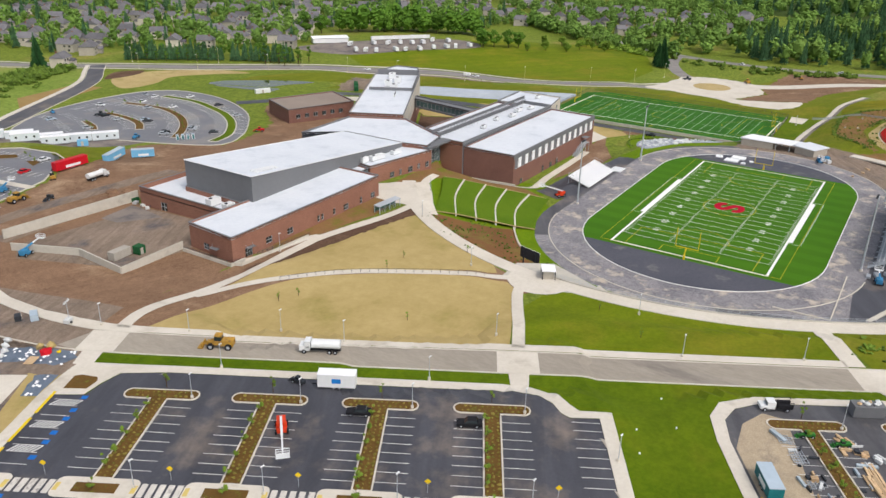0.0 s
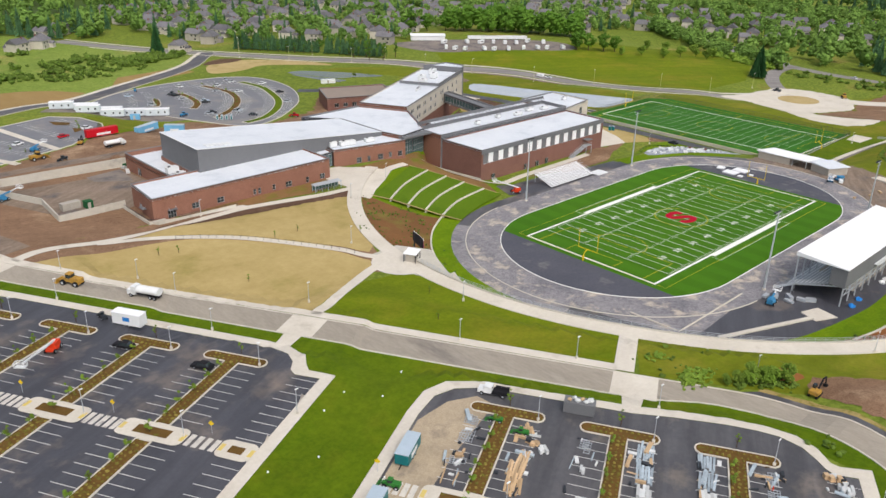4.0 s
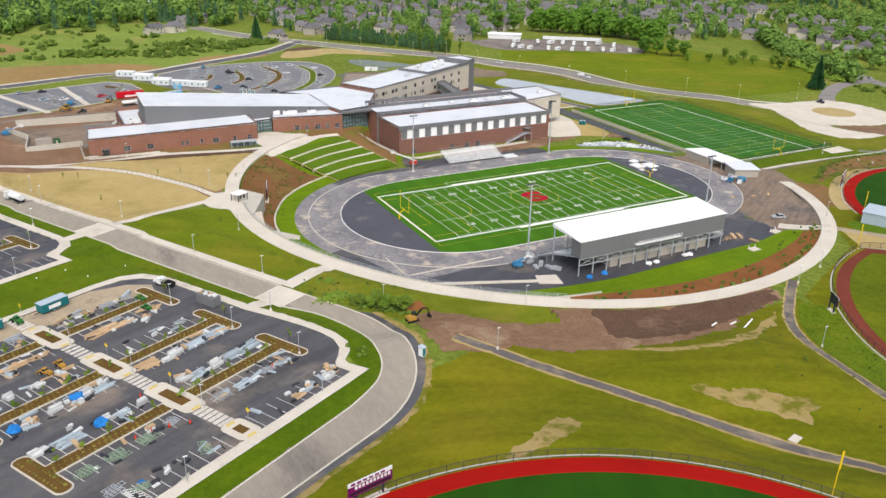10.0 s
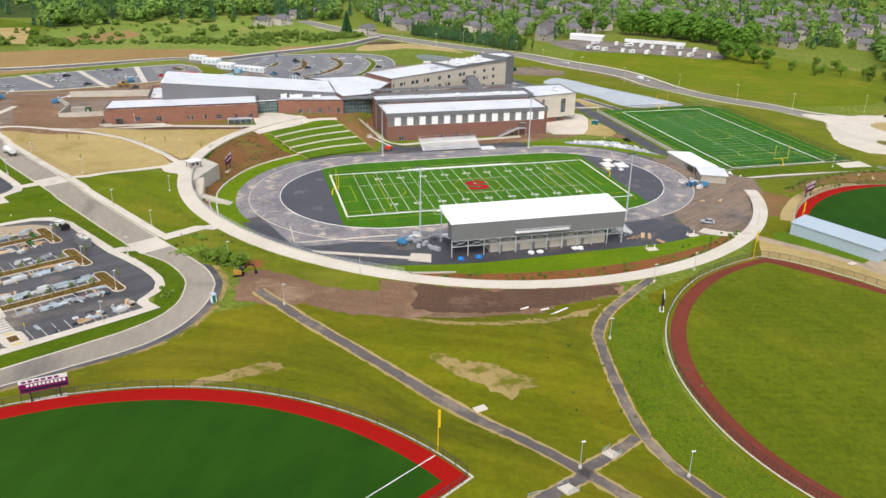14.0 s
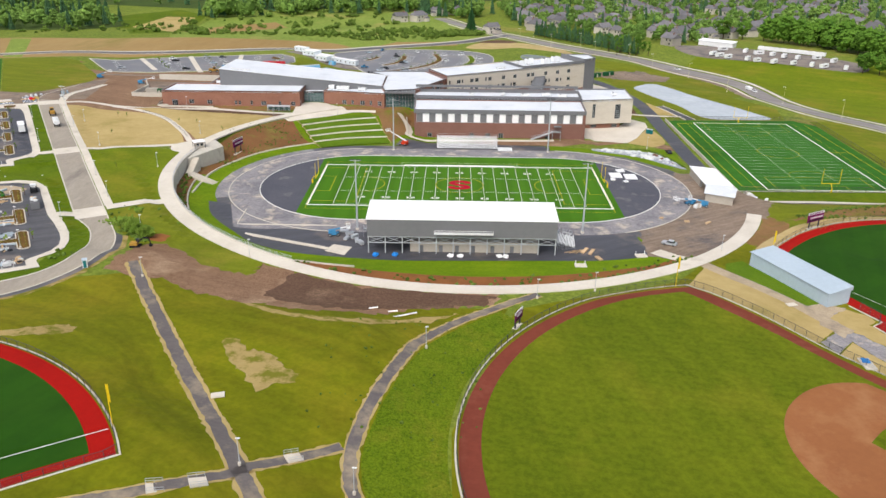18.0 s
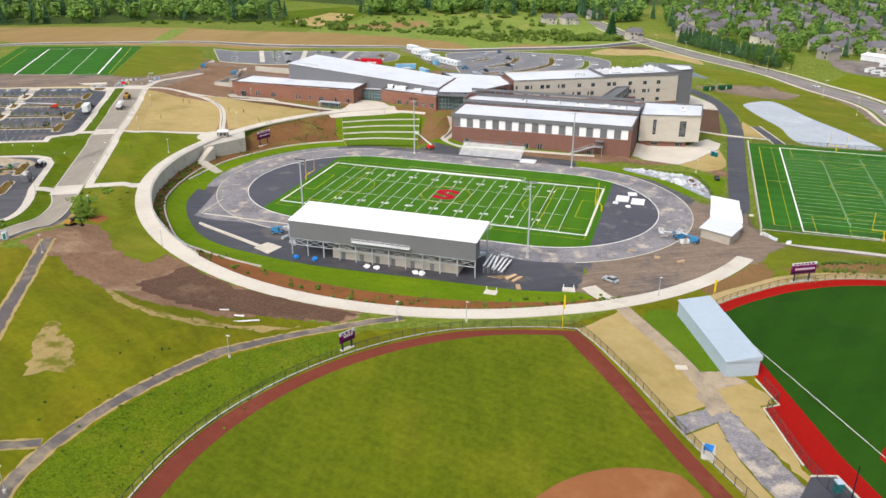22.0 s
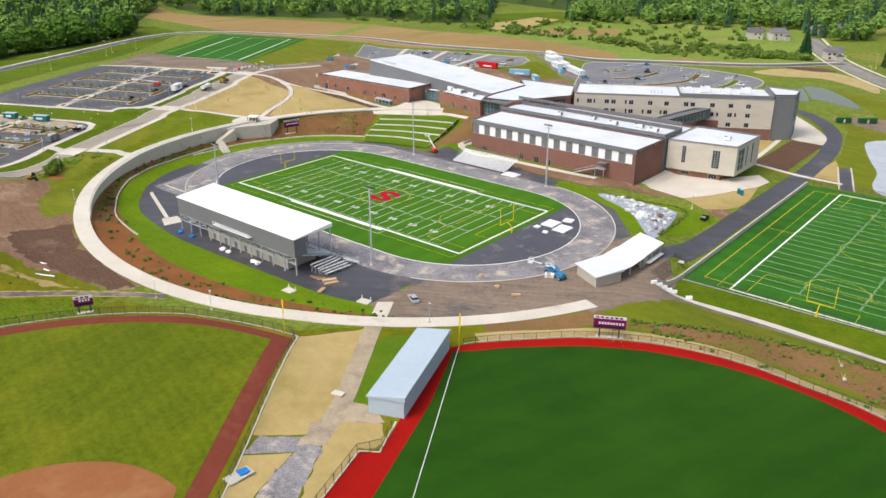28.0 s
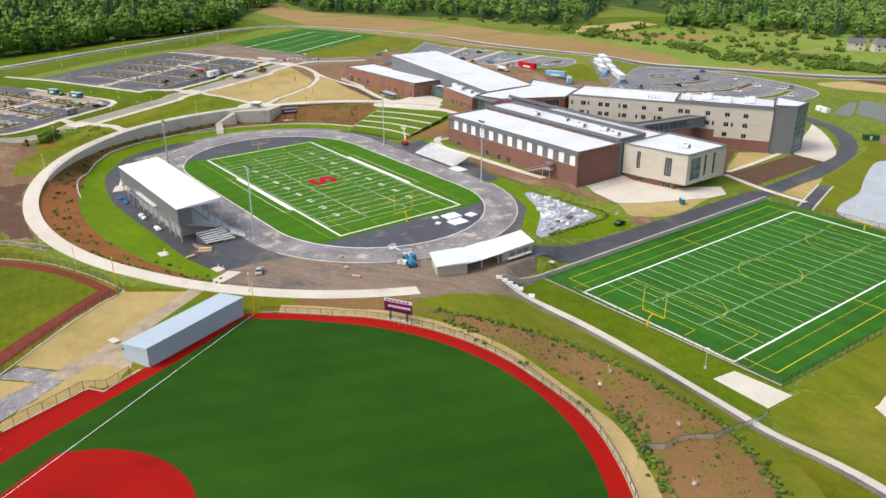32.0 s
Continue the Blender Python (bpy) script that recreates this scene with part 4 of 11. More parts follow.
for v0, v1 in ((-61, -52), (15, 24.5), (-151, -142.7)):
    drape("raised_crossing", lots((33.3, v0), (42.7, v0), (42.7, v1), (33.3, v1)), CONCRETE, 0.13, "pale concrete raised crossing in the drive", "crossing")
    drape("crossing_walk", lots((28, (v0 + v1) / 2 - 1.8), (33.6, (v0 + v1) / 2 - 2.2), (33.6, (v0 + v1) / 2 + 2.2), (28, (v0 + v1) / 2 + 1.8)), CONCRETE, 0.18, "short concrete walk to a crossing", "pavement")
kerbs("drive_kerb", [ROAD_IN, ROAD_OUT], CURB, "low pale concrete kerbs of the drive", 0.35, 0.22)

NROAD = smooth_line([(-20, 560), (20, 470), (48, 416), (92, 358), (146, 301), (184, 246), (192, 188), (205, 145), (230, 117), (256, 100), (268, 88)], 8)
drape("campus_road", strip(NROAD, 6.5), FAR_ROAD, 0.1, "wide grey asphalt road with pale kerbs", "road")
drape("campus_road_walk", strip(NROAD, 11, -8.5), CONCRETE, 0.15, "pale concrete pavement along the road", "pavement")
drape("campus_road_walk_south", strip(NROAD[6:], -8.5, 10.5), CONCRETE, 0.15, "pale concrete pavement along the road", "pavement")
WROAD = smooth_line([(45, 428), (30, 410), (2, 378), (-55, 338), (-110, 304), (-175, 276), (-262, 256), (-330, 225), (-385, 196), (-400, 150), (-350, 40), (-290, -60)], 8)
drape("west_road", strip(WROAD, 4.8), ASPHALT_DUSTY, 0.11, "grey asphalt campus perimeter road", "road")
kerbs("west_road_kerb", [[(x, y) for x, y in strip(WROAD, 5.0)]], CURB, "pale kerbs of the perimeter road", 0.35, 0.25, closed=True)
drape("west_road_walk", strip(WROAD, -5.5, 8), CONCRETE, 0.14, "pale concrete pavement along the perimeter road", "pavement")
EROAD = smooth_line([(560, 400), (470, 270), (425, 205), (382, 130), (370, 60), (392, -20), (460, -150), (560, -320)], 12)
drape("highway", strip(EROAD, 7), FAR_ROAD, 0.1, "two-lane grey highway with pale shoulders", "road")
drape("roundabout", ragged(smooth_line([(236, 113), (262, 108), (284, 105), (297, 101), (304, 86), (302, 60), (290, 51), (268, 42), (248, 51), (236, 52), (224, 32), (226, 12), (206, 18), (203, 40), (212, 58), (226, 78), (238, 94)], 5, True), 0.5, 29), CONCRETE, 0.12, "unfinished pale concrete roundabout", "road")
drape("roundabout_island", arc(271, 77, 12.5, 0, 355, 30), SAND, 0.16, "bare tan centre of the roundabout", "earth")
drape("roundabout_arm", strip(smooth_line([(290, 97), (314, 115), (342, 127), (386, 134)], 5), 5), FAR_ROAD, 0.11, "grey asphalt arm of the roundabout", "road")
drape("roundabout_arm_south", strip(smooth_line([(290, 55), (310, 10), (350, -60), (420, -140)], 5), 7), CONCRETE, 0.11, "pale unfinished road bed", "road")
drape("roundabout_earth", ragged([(248, 49), (267, 40), (290, 48), (345, 40), (380, -40), (330, -30), (262, 6), (226, 10), (226, 32), (237, 50)], 0.8, 30), DIRT, 0.08, "bare reddish earth beside the new road", "earth")
EDRIVE = smooth_line([(101, 12), (104, 30), (104.5, 60), (105, 110), (105.5, 150), (102, 190), (92, 226), (72, 250), (40, 262), (22, 275)], 4)
drape("service_road", strip(EDRIVE, 3.9), ASPHALT, 0.12, "dark new asphalt service road", "road")
drape("service_walk", strip(smooth_line([(84, 141), (101, 138.6), (121.5, 137.2)], 3), 1.3), CONCRETE, 0.18, "concrete path across the service road", "pavement")
drape("service_stub", [(113.6, 160.6), (117.6, 163.6), (127.4, 131), (122.4, 130.4)], ASPHALT, 0.13, "short dark asphalt spur", "road")
kerbs("stub_kerb", [[(113.4, 160.8), (122.2, 130.4)], [(117.8, 163.8), (127.6, 131)]], CURB, "pale kerbs of the asphalt spur", 0.6, 0.26)
drape("paddock_road", smooth_line([(180, 372), (240, 335), (287, 290), (277, 264), (230, 288), (182, 326)], 6, True), GRAVEL, 0.1, "gravel storage yard for caravans", "road")

# ---- footpaths ----
for name, line, w, m, lift, lab in (
        ("footpath", [(-193, 88.3), (-187, 91), (-176, 92.5), (-163, 91.4), (-150, 90.8), (-138, 91.9), (-128, 92.3), (-119, 92.0), (-94, 87), (-81, 86)], 1.6, CONCRETE, 0.2, "pale concrete path to the school entrance"),
        ("footpath_curved", [(-170, 91), (-160, 87), (-149, 80), (-136, 68), (-123.5, 49.5), (-113, 31)], 1.3, CONCRETE, 0.19, "pale concrete curved path through the straw lawn"),
        ("footpath_kiosk", [(-149.5, 10.6), (-139, 15.8), (-128, 21.8), (-118, 26.4), (-108, 27)], 1.45, CONCRETE, 0.2, "wide pale concrete walk to the ticket booth"),
        ("footpath_link", [(-114, -53.5), (-97, -43.5)], 2.2, CONCRETE, 0.2, "short pale concrete walk to the ring"),
        ("footpath_east", [(110, -3.4), (119, -1.6), (137.5, -0.6), (155.4, -1.5), (171.7, -3.3), (186, -4.8), (199, -6.9), (225, -10), (260, -18)], 1.3, CONCRETE, 0.16, "pale concrete path by the turf field"),
        ("footpath_east_edge", [(112, -5), (119, -3.4), (137.5, -2.3), (155.4, -3.1), (171.7, -4.9), (186, -6.4), (199, -8.5), (225, -11.6), (260, -19.6)], 1.5, GRAVEL, 0.13, "gravel shoulder beside a concrete path"),
        ("gravel_path", [(71.5, -78), (75.2, -83.5), (81.4, -92.6), (88.6, -103.6), (93, -112)], 2.1, DUST, 0.135, "worn gravel path between the ball fields"),
        ("gym_walk", [(-30, 104), (-26, 96), (-24, 84), (-22, 72), (0, 73), (30, 74), (45, 75)], 1.6, CONCRETE, 0.2, "concrete walk along the gymnasium")):
    drape(name, strip(smooth_line(line, 3), w), m, lift, lab, "path")
for name, line in (("meadow_path", [(-88, -99), (-83, -107.8), (-74, -123), (-63.3, -141.3), (-50.8, -161.8), (-39.6, -181), (-33.3, -192), (-15, -222)]),
                   ("meadow_path_curved", [(20.5, -102.8), (15.8, -106.2), (9, -111.4), (-1, -120), (-9.6, -132), (-14.2, -145.6), (-17.2, -157.5), (-19.1, -167.4), (-19.9, -176), (-19.2, -183), (-17.4, -189.5), (-9, -212)]),
                   ("meadow_path_cross", [(-80, -202), (-57.5, -195.8), (-49, -192.8), (-38.6, -187), (-35.8, -183.8), (-21.7, -174.9)])):
    c = smooth_line(line, 2.5)
    drape(name + "_edge", ragged(strip(c, 2.1 if name == "meadow_path" else 1.6), 0.14, 14, 0.9), TAN_GRASS, 0.1, "straw-covered edges of a new path", "path")
    drape(name, ragged(strip(c, 1.35 if name == "meadow_path" else 1.15), 0.12, 15, 1.0), PATH_GREY, 0.13, "grey compacted gravel path through the meadow", "path")
ROUGH = smooth_line([(10, -113.5), (1, -121.5), (-7.6, -133), (-12.2, -146), (-15.2, -158), (-17.1, -168), (-17.9, -176), (-17.2, -183), (-15, -190), (-6, -214)], 3) + arc(75.9, -171, 78.6, 214, 140, 40)
drape("rough_grass", ROUGH, ROUGH_GRASS, 0.09, "rough dark green uncut grass beside the clay track", "grass")
drape("bowl_walk", strip([(61, -63), (71.5, -78)], 2.2), CONCRETE, 0.24, "short concrete walk from the ring to the stadium floor", "pavement")
drape("plaza", [(-81, 84), (-82, 100), (-79, 110), (-68, 111), (-58, 100), (-52, 98), (-62, 90), (-72, 83), (-80, 76)], CONCRETE, 0.2, "pale concrete entrance plaza", "pavement")
drape("gym_plaza", [(60.7, 82.8), (60.6, 104.3), (83.4, 112), (92.1, 126.5), (98.4, 121), (97.3, 110.6), (87.2, 88.3), (80.6, 78.8)], CONCRETE, 0.2, "large pale concrete plaza beside the gymnasium", "pavement")
drape("plaza_straw", [(80.8, 79), (91.5, 72.5), (97.5, 76), (100.2, 84), (100.4, 93), (97.5, 110.6), (87.2, 88.3)], TAN_GRASS, 0.1, "straw-coloured verge beside the plaza", "grass")
drape("kiosk_plaza", arc(-110, 24, 9, 0, 340, 20), CONCRETE, 0.21, "concrete paving round the ticket booth", "pavement")

# ---- stadium floor ----
drape("stadium_asphalt", capsule(38, 54.5), ASPHALT_DUSTY, 0.08, "dusty dark asphalt round the running track", "asphalt")
drape("south_asphalt", smooth_line([(-91, -22), (-85, -38), (-72, -55), (-57, -65.5), (-39, -70), (-21, -72.5), (0, -72), (23, -71), (43, -70), (60, -66)], 3) + [(57, -45), (60, -30), (-60, -30)], ASPHALT, 0.09, "dark asphalt apron behind the grandstand", "asphalt")
drape("west_apron", arc(-38, 0, 54.6, 120, 200, 30) + arc(-38, 0, 49.9, 200, 120, 30), TRACK, 0.1, "broken grey asphalt outside the track", "asphalt")
drape("running_track", capsule(38, 49.8), TRACK, 0.12, "unfinished grey running track with patchy base", "track")
drape("track_corner", [(-82, -25), (-75, -49), (-46, -47), (-40, -40), (-60, -38)], TRACK, 0.115, "patchy grey base beside the track", "track")
drape("field_ends", capsule(38, 38.4), DZONE, 0.15, "dark blue-grey asphalt ends inside the track", "asphalt")
PITCH = [p for p in capsule(38, 38.2, 60) if abs(p[0]) <= 59] 
drape("stadium_turf", PITCH, TURF, 0.18, "bright green synthetic football turf", "turf")
kerbs("track_kerb", [capsule(38, 38.4)], WHITE, "white inner kerb of the running track", 0.25, 0.24, closed=True)
kerbs("track_edge", [arc(-38, 0, 49.8, 95, 265, 40), arc(38, 0, 49.8, -70, 85, 40)], CURB, "pale outer kerb of the running track", 0.3, 0.24)

# ---- sports turf east ----
drape("east_field_lawn", [(110.4, 10.6), (111, -1.6), (119, 0), (137.5, 1), (155.4, 0), (171.7, -1.8), (186, -3.2), (190, -2), (188.6, 13.4), (186, 13.6), (112, 11)], GRASS, 0.08, "bright green grass bank beside the turf field", "grass")
drape("east_turf", [(111, 12), (186, 14), (188, 120), (180, 131), (111, 128)], TURF_E, 0.12, "green synthetic multi-sport turf field", "turf")
drape("east_slab", [(175, 3.5), (176, 10.5), (190, 11.5), (189.5, 2.6)], CONCRETE, 0.2, "pale concrete slab beside the turf field", "pavement")
drape("east_bank", [(188.5, 16), (205, 26), (262, 70), (238, 110), (205, 132), (188, 130)], OLIVE, 0.08, "green grass bank behind the turf field", "grass")
drape("corner_grass", [(190.5, 15.4), (190.2, 1), (199, -4.8), (225, -7.8), (262, -15.6), (320, -30), (330, 40), (262, 70), (205, 26)], OLIVE, 0.07, "olive grass beside the turf field corner", "grass")
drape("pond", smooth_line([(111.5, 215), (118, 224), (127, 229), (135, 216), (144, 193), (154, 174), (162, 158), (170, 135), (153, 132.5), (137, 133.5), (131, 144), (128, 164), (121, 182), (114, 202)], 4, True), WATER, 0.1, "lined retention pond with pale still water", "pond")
drape("pond_north", smooth_line([(47.7, 325.2), (59.4, 325.9), (78, 305), (88, 289), (92, 278), (84, 280), (75, 286), (63, 290.6), (56, 306)], 4, True), WATER_DARK, 0.1, "retention pond with still water", "pond")
drape("pond_north_west", smooth_line([(46.5, 314.9), (49.2, 317.6), (57, 300), (64, 282), (59, 280.6), (54.4, 282)], 4, True), WATER_DARK, 0.1, "small arm of a retention pond with still water", "pond")
drape("wing_crescent", smooth_line([(60.4, 249.8), (65, 238.8), (72.5, 217.3)], 3) + [(81.6, 197), (83.4, 194.6), (97.4, 193.6)] + smooth_line([(97.4, 195.6), (94.3, 210.4), (82.8, 227.8), (70, 242)], 3), CONCRETE, 0.2, "pale concrete crescent at the end of the classroom wing", "pavement")
drape("sand_pad", smooth_line([(6, 352), (20, 380), (46, 384), (66, 372), (84, 350), (88, 330), (70, 346), (48, 358), (28, 350)], 5, True), SAND, 0.09, "pale sandy graded ground by the junction", "earth")
drape("dark_mound", smooth_line([(16, 381), (34, 396), (50, 388), (38, 380)], 3, True), DIRT_DARK, 0.12, "dark heap of topsoil by the junction", "earth")
drape("road_lawn", [(60, 322), (85, 320), (100, 312), (150, 282), (178, 240), (180, 200), (150, 180), (128, 224), (106, 262), (92, 286), (76, 306)], OLIVE, 0.075, "green grass between pond and road", "grass")
drape("pond_grass", [(109, 132), (109, 180), (99, 230), (84, 262), (120, 262), (150, 222), (182, 160), (176, 133)], OLIVE, 0.065, "olive green grass round the retention pond", "grass")
drape("muddy_verge", ragged([(84, 250), (96, 262), (112, 268), (129, 276), (146, 262), (140, 244), (128, 236), (112, 240), (98, 244)], 0.9, 29), DIRT_GREY, 0.085, "muddy worn ground beside the pond", "earth")
drape("road_shoulder", ragged(strip(smooth_line([(92, 346), (140, 296), (172, 246), (180, 190)], 6), 3.2), 0.5, 30), DIRT_GREY, 0.083, "bare brown shoulder along the road", "earth")
drape("rock_garden", smooth_line([(59, 52), (66, 58.5), (82.6, 63), (88, 57), (94.4, 31), (92.4, 26), (79.7, 40), (72, 45)], 3, True), STONES, 0.14, "drainage bed of loose grey stones", "stones")
drape("stone_lawn", [(40, 50.5), (41, 57.5), (60.5, 54), (75.5, 45.2), (84, 36.5), (90.5, 27), (86, 25), (72, 41), (58, 47)], BERM, 0.12, "bright green grass strip by the track", "grass")
drape("stone_lawn_east", [(57, 57.8), (72, 66), (85.4, 69), (97.7, 66.5), (99.6, 63.6), (98.6, 43), (96, 32), (93.6, 31), (91, 57), (86.8, 63.8), (71.6, 60)], BERM, 0.12, "bright green grass strip by the service road", "grass")
drape("gym_asphalt", [(-29, 56), (-26, 66), (-12.8, 68), (14, 67), (16, 60), (39, 57), (40, 50), (10, 52), (-20, 52)], ASPHALT, 0.13, "dark asphalt between the gymnasium and the track", "asphalt")
drape("gym_dirt", [(-2, 70.5), (26, 73.5), (60.8, 79.5), (78, 81.5), (79, 78.6), (63.4, 73), (50, 66), (38, 60), (16, 60.5), (15, 67)], DIRT, 0.125, "bare brown soil along the gymnasium", "earth")

# ---- ball fields ----
drape("softball_track", arc(-121.1, -215.5, 70.5, 25.5, 200, 70) + [(-142, -243), (-67.5, -190.6), (-58.2, -185.2)], RED, 0.13, "red rubber warning track of a ball field", "track")
drape("softball_turf", arc(-121.1, -215.5, 66.5, 27.5, 198, 70) + [(-136, -232), (-70, -189.6)], TURF_DARK, 0.16, "dark green synthetic turf of a ball field", "turf")
drape("softball_infield", arc(-116, -200.5, 21.5, 0, 350, 44), RED, 0.19, "red rubber infield of the softball field", "infield")
drape("diamond_track", arc(75.9, -171, 76.6, 100, 215, 70) + [(60, -230), (150, -222)], CLAY, 0.13, "brown clay warning track", "track")
drape("diamond_grass", arc(75.9, -170, 72.3, 103, 215, 70) + [(60, -226), (146, -220)], FIELD_GRASS, 0.16, "mown striped green baseball outfield", "turf")
drape("diamond_infield", arc(88, -168.5, 25.8, 90, 215, 40) + [(80, -196), (112, -176), (104, -164.5), (94.5, -151.6), (91, -145.6)], INFIELD, 0.19, "brown clay infield", "infield")
drape("diamond_inner_grass", [(78.4, -165), (82, -161.4), (87.1, -157.4), (92.9, -157.2), (98, -161), (106, -170), (92, -184)], FIELD_GRASS, 0.21, "green infield grass", "turf")
BALL_C = (153.9, -105.7)     # centre of the east ball field's outfield arc
FOUL_A, FOUL_B = (93.6, -72.2), (127.2, -129.2)
drape("east_ball_track", arc(*BALL_C, 70.1, 150, -60, 80) + [(150, -186), (125, -162), (109.9, -131.6), (103.9, -114.2), (107.1, -112.0), (101.8, -100.0), (91.5, -74.3)], RED, 0.13, "red rubber warning track of a ball field", "track")
drape("east_ball_turf", arc(*BALL_C, 66.0, 147.5, -60, 80) + [(150, -178), (130, -153), (116.3, -125.6), (103.7, -93.9), (93.9, -74.6)], TURF_DARK, 0.16, "dark green synthetic turf of a ball field", "turf")
drape("east_ball_infield", clip(arc(145.6, -131.5, 23, 0, 354, 60), (92.6, -72.6), (126.2, -129.6)), RED, 0.19, "red rubber infield", "infield")
drape("ball_verge", sector(70.1, 75.2, 30, 146, BALL_C), SAND, 0.11, "straw verge outside the ball field fence", "grass")
drape("ball_green", sector(75.0, 104, 30, 132, BALL_C), OLIVE, 0.085, "olive green grass strip above the ball field", "grass")
drape("ball_planting", ragged(smooth_line([(111, -37.5), (118.2, -33.6), (127.6, -27.0), (137.1, -20.9), (147.2, -16.2), (160.6, -14.7), (174.8, -14.2), (186.6, -14.6), (200.1, -21.1), (208.8, -26.9), (222, -38), (214, -52), (198, -44.3), (192, -39.5), (183.4, -35.0), (171.6, -29.2), (160, -27.4), (149.1, -28.9), (137.2, -31.3), (123.7, -35.0)], 3, True), 0.45, 10), SLOPE, 0.1, "brown planted slope with low shrubs", "planting")
drape("between_straw", ragged([(62.6, -94.0), (71, -80.5), (73.6, -83), (80, -92.6), (87.6, -103.2), (92, -110), (92.6, -116.8), (91, -118.6), (85.2, -124.6), (74, -109.6)], 0.15, 8), TAN_GRASS, 0.1, "straw-coloured ground between ball fields", "grass")
drape("between_straw_east", ragged([(93.4, -110), (100.8, -105.2), (104.6, -108), (106, -111.6), (103.2, -113.8), (109.2, -131), (112, -139), (104, -128), (97, -116.5)], 0.25, 9), TAN_GRASS, 0.1, "straw-coloured strip beside the dugout", "grass")
drape("between_straw_south", [(88.6, -129.4), (94.6, -122.6), (98.6, -134), (102.4, -141), (108, -150), (103, -150), (96, -140)], TAN_GRASS, 0.1, "straw-coloured strip beside the warning track", "grass")
drape("pad_dust", ragged([(88.4, -104.6), (96.6, -102.4), (101, -104.8), (94.4, -110.4), (97.4, -116.6), (93.6, -120.6), (90.4, -114)], 0.3, 31), DUST, 0.142, "tan dust over an asphalt pad", "gravel")
drape("between_asphalt", ragged([(86.2, -123.6), (92, -118.4), (93, -112), (90, -107), (95, -102.5), (101, -104.6), (93.6, -110.2), (96.6, -116.4), (103.8, -128), (114, -146), (110, -152), (102.2, -140), (98.4, -133.2), (94.6, -122), (88.4, -129)], 0.2, 22), TRACK, 0.12, "dusty patchy asphalt pad between ball fields", "asphalt")
drape("cage_grass", ragged([(76.4, -80.8), (78.6, -76.6), (84, -74.5), (96, -101.5), (93.4, -103.6), (90.6, -105.4), (86.5, -98)], 0.25, 23), LAWN_DARK, 0.12, "bright grass strip beside the batting cage", "grass")

# ---- far car parks and west field ----
OVAL = smooth_line([(-75, 262), (-92, 298), (-80, 314), (-55, 328), (-22, 336), (8, 336), (23, 324), (26, 300), (20, 275), (6, 250), (-14, 230), (-30, 218), (-48, 212), (-62, 234)], 6, True)
drape("oval_lot", OVAL, ASPHALT_PALE, 0.1, "oval asphalt car park behind the school", "car park")
kerbs("oval_kerb", [OVAL], CURB, "pale kerb round the oval car park", 0.5, 0.3, closed=True)
NORTH = [(-240, 226), (-202, 246), (-160, 258), (-124, 268), (-113, 258), (-109, 241), (-112, 231), (-122, 222), (-133, 212), (-157, 203), (-183, 196), (-213, 190)]
drape("north_lot", NORTH, ASPHALT_PALE, 0.1, "asphalt car park behind the school", "car park")
kerbs("north_kerb", [NORTH], CURB, "pale kerb round the north car park", 0.5, 0.3, closed=True)
drape("north_lawn", [(-109, 259), (-88, 254), (-77, 240), (-91, 230), (-114, 226), (-111, 232), (-107.5, 241), (-111, 256)], OLIVE, 0.12, "small green lawn between car parks", "grass")
for k, (p, q) in enumerate((((-213, 244), (-189, 203)), ((-183, 254), (-159, 197)), ((-150, 263), (-140, 208)))):
    drape("lot_path", strip([p, q], 1.6), CONCRETE, 0.22, "pale concrete walk across the north car park", "pavement")
for line_, m_, w_ in (([(-58, 296), (-62, 284), (-66, 278)], PLANTER, 1.6), ([(-40, 304), (-40, 290), (-44, 274), (-52, 263)], PLANTER, 1.9), ([(-18, 318), (-14, 296), (-18, 278), (-26, 263), (-38, 249), (-52, 238)], PLANTER, 2.0),
                      ([(8, 318), (10, 296), (4, 274), (-3, 257), (-15, 240), (-32, 225), (-46, 220)], GRASS, 2.2)):
    c = smooth_line(line_, 3)
    o = strip(c, w_)
    drape("curved_island", o, m_, 0.25, "curved planted island in the oval car park", "planter")
    kerbs("curved_island_kerb", [o], CURB, "pale kerb of a curved island", 0.6 if m_ is GRASS else 0.4, 0.32, closed=True)
drape("sand_island", [(-127, 258), (-120, 250), (-122, 246), (-127, 250)], PLANTER, 0.24, "small tan planter island", "planter")
drape("sand_island", [(-123, 239), (-118, 235), (-125, 231)], PLANTER, 0.24, "small tan planter island", "planter")
drape("haul_road", strip(smooth_line([(-176, 168), (-150, 171), (-126, 172)], 3), 4.0), DIRT_GREY, 0.09, "pale compacted haul road", "earth")
drape("haul_road", strip(smooth_line([(-215, 172), (-190, 180), (-163, 187), (-128, 187), (-95, 187)], 3), 3.5), DIRT_GREY, 0.09, "pale compacted haul road", "earth")
drape("yard_ground", [(-175, 160), (-148, 158), (-133, 162), (-131.6, 121), (-150, 117), (-168, 121), (-181, 150)], DIRT_GREY, 0.085, "grey-brown ground of the service yard", "earth")
drape("yard_slab", [(-147, 160), (-133, 163), (-136, 144), (-147, 152)], GRAVEL, 0.13, "dusty concrete slab in the service yard", "pavement")
drape("path_earth", ragged([(-150, 94.2), (-140, 93.3), (-119, 90.8), (-94, 85.3), (-82, 84.2), (-80, 79), (-84, 76.5), (-90, 80.5), (-106, 83.6), (-122, 86), (-140, 88.6), (-150, 90)], 0.3, 12), DIRT_DARK, 0.14, "dark bare soil at the edge of the straw lawn", "earth")
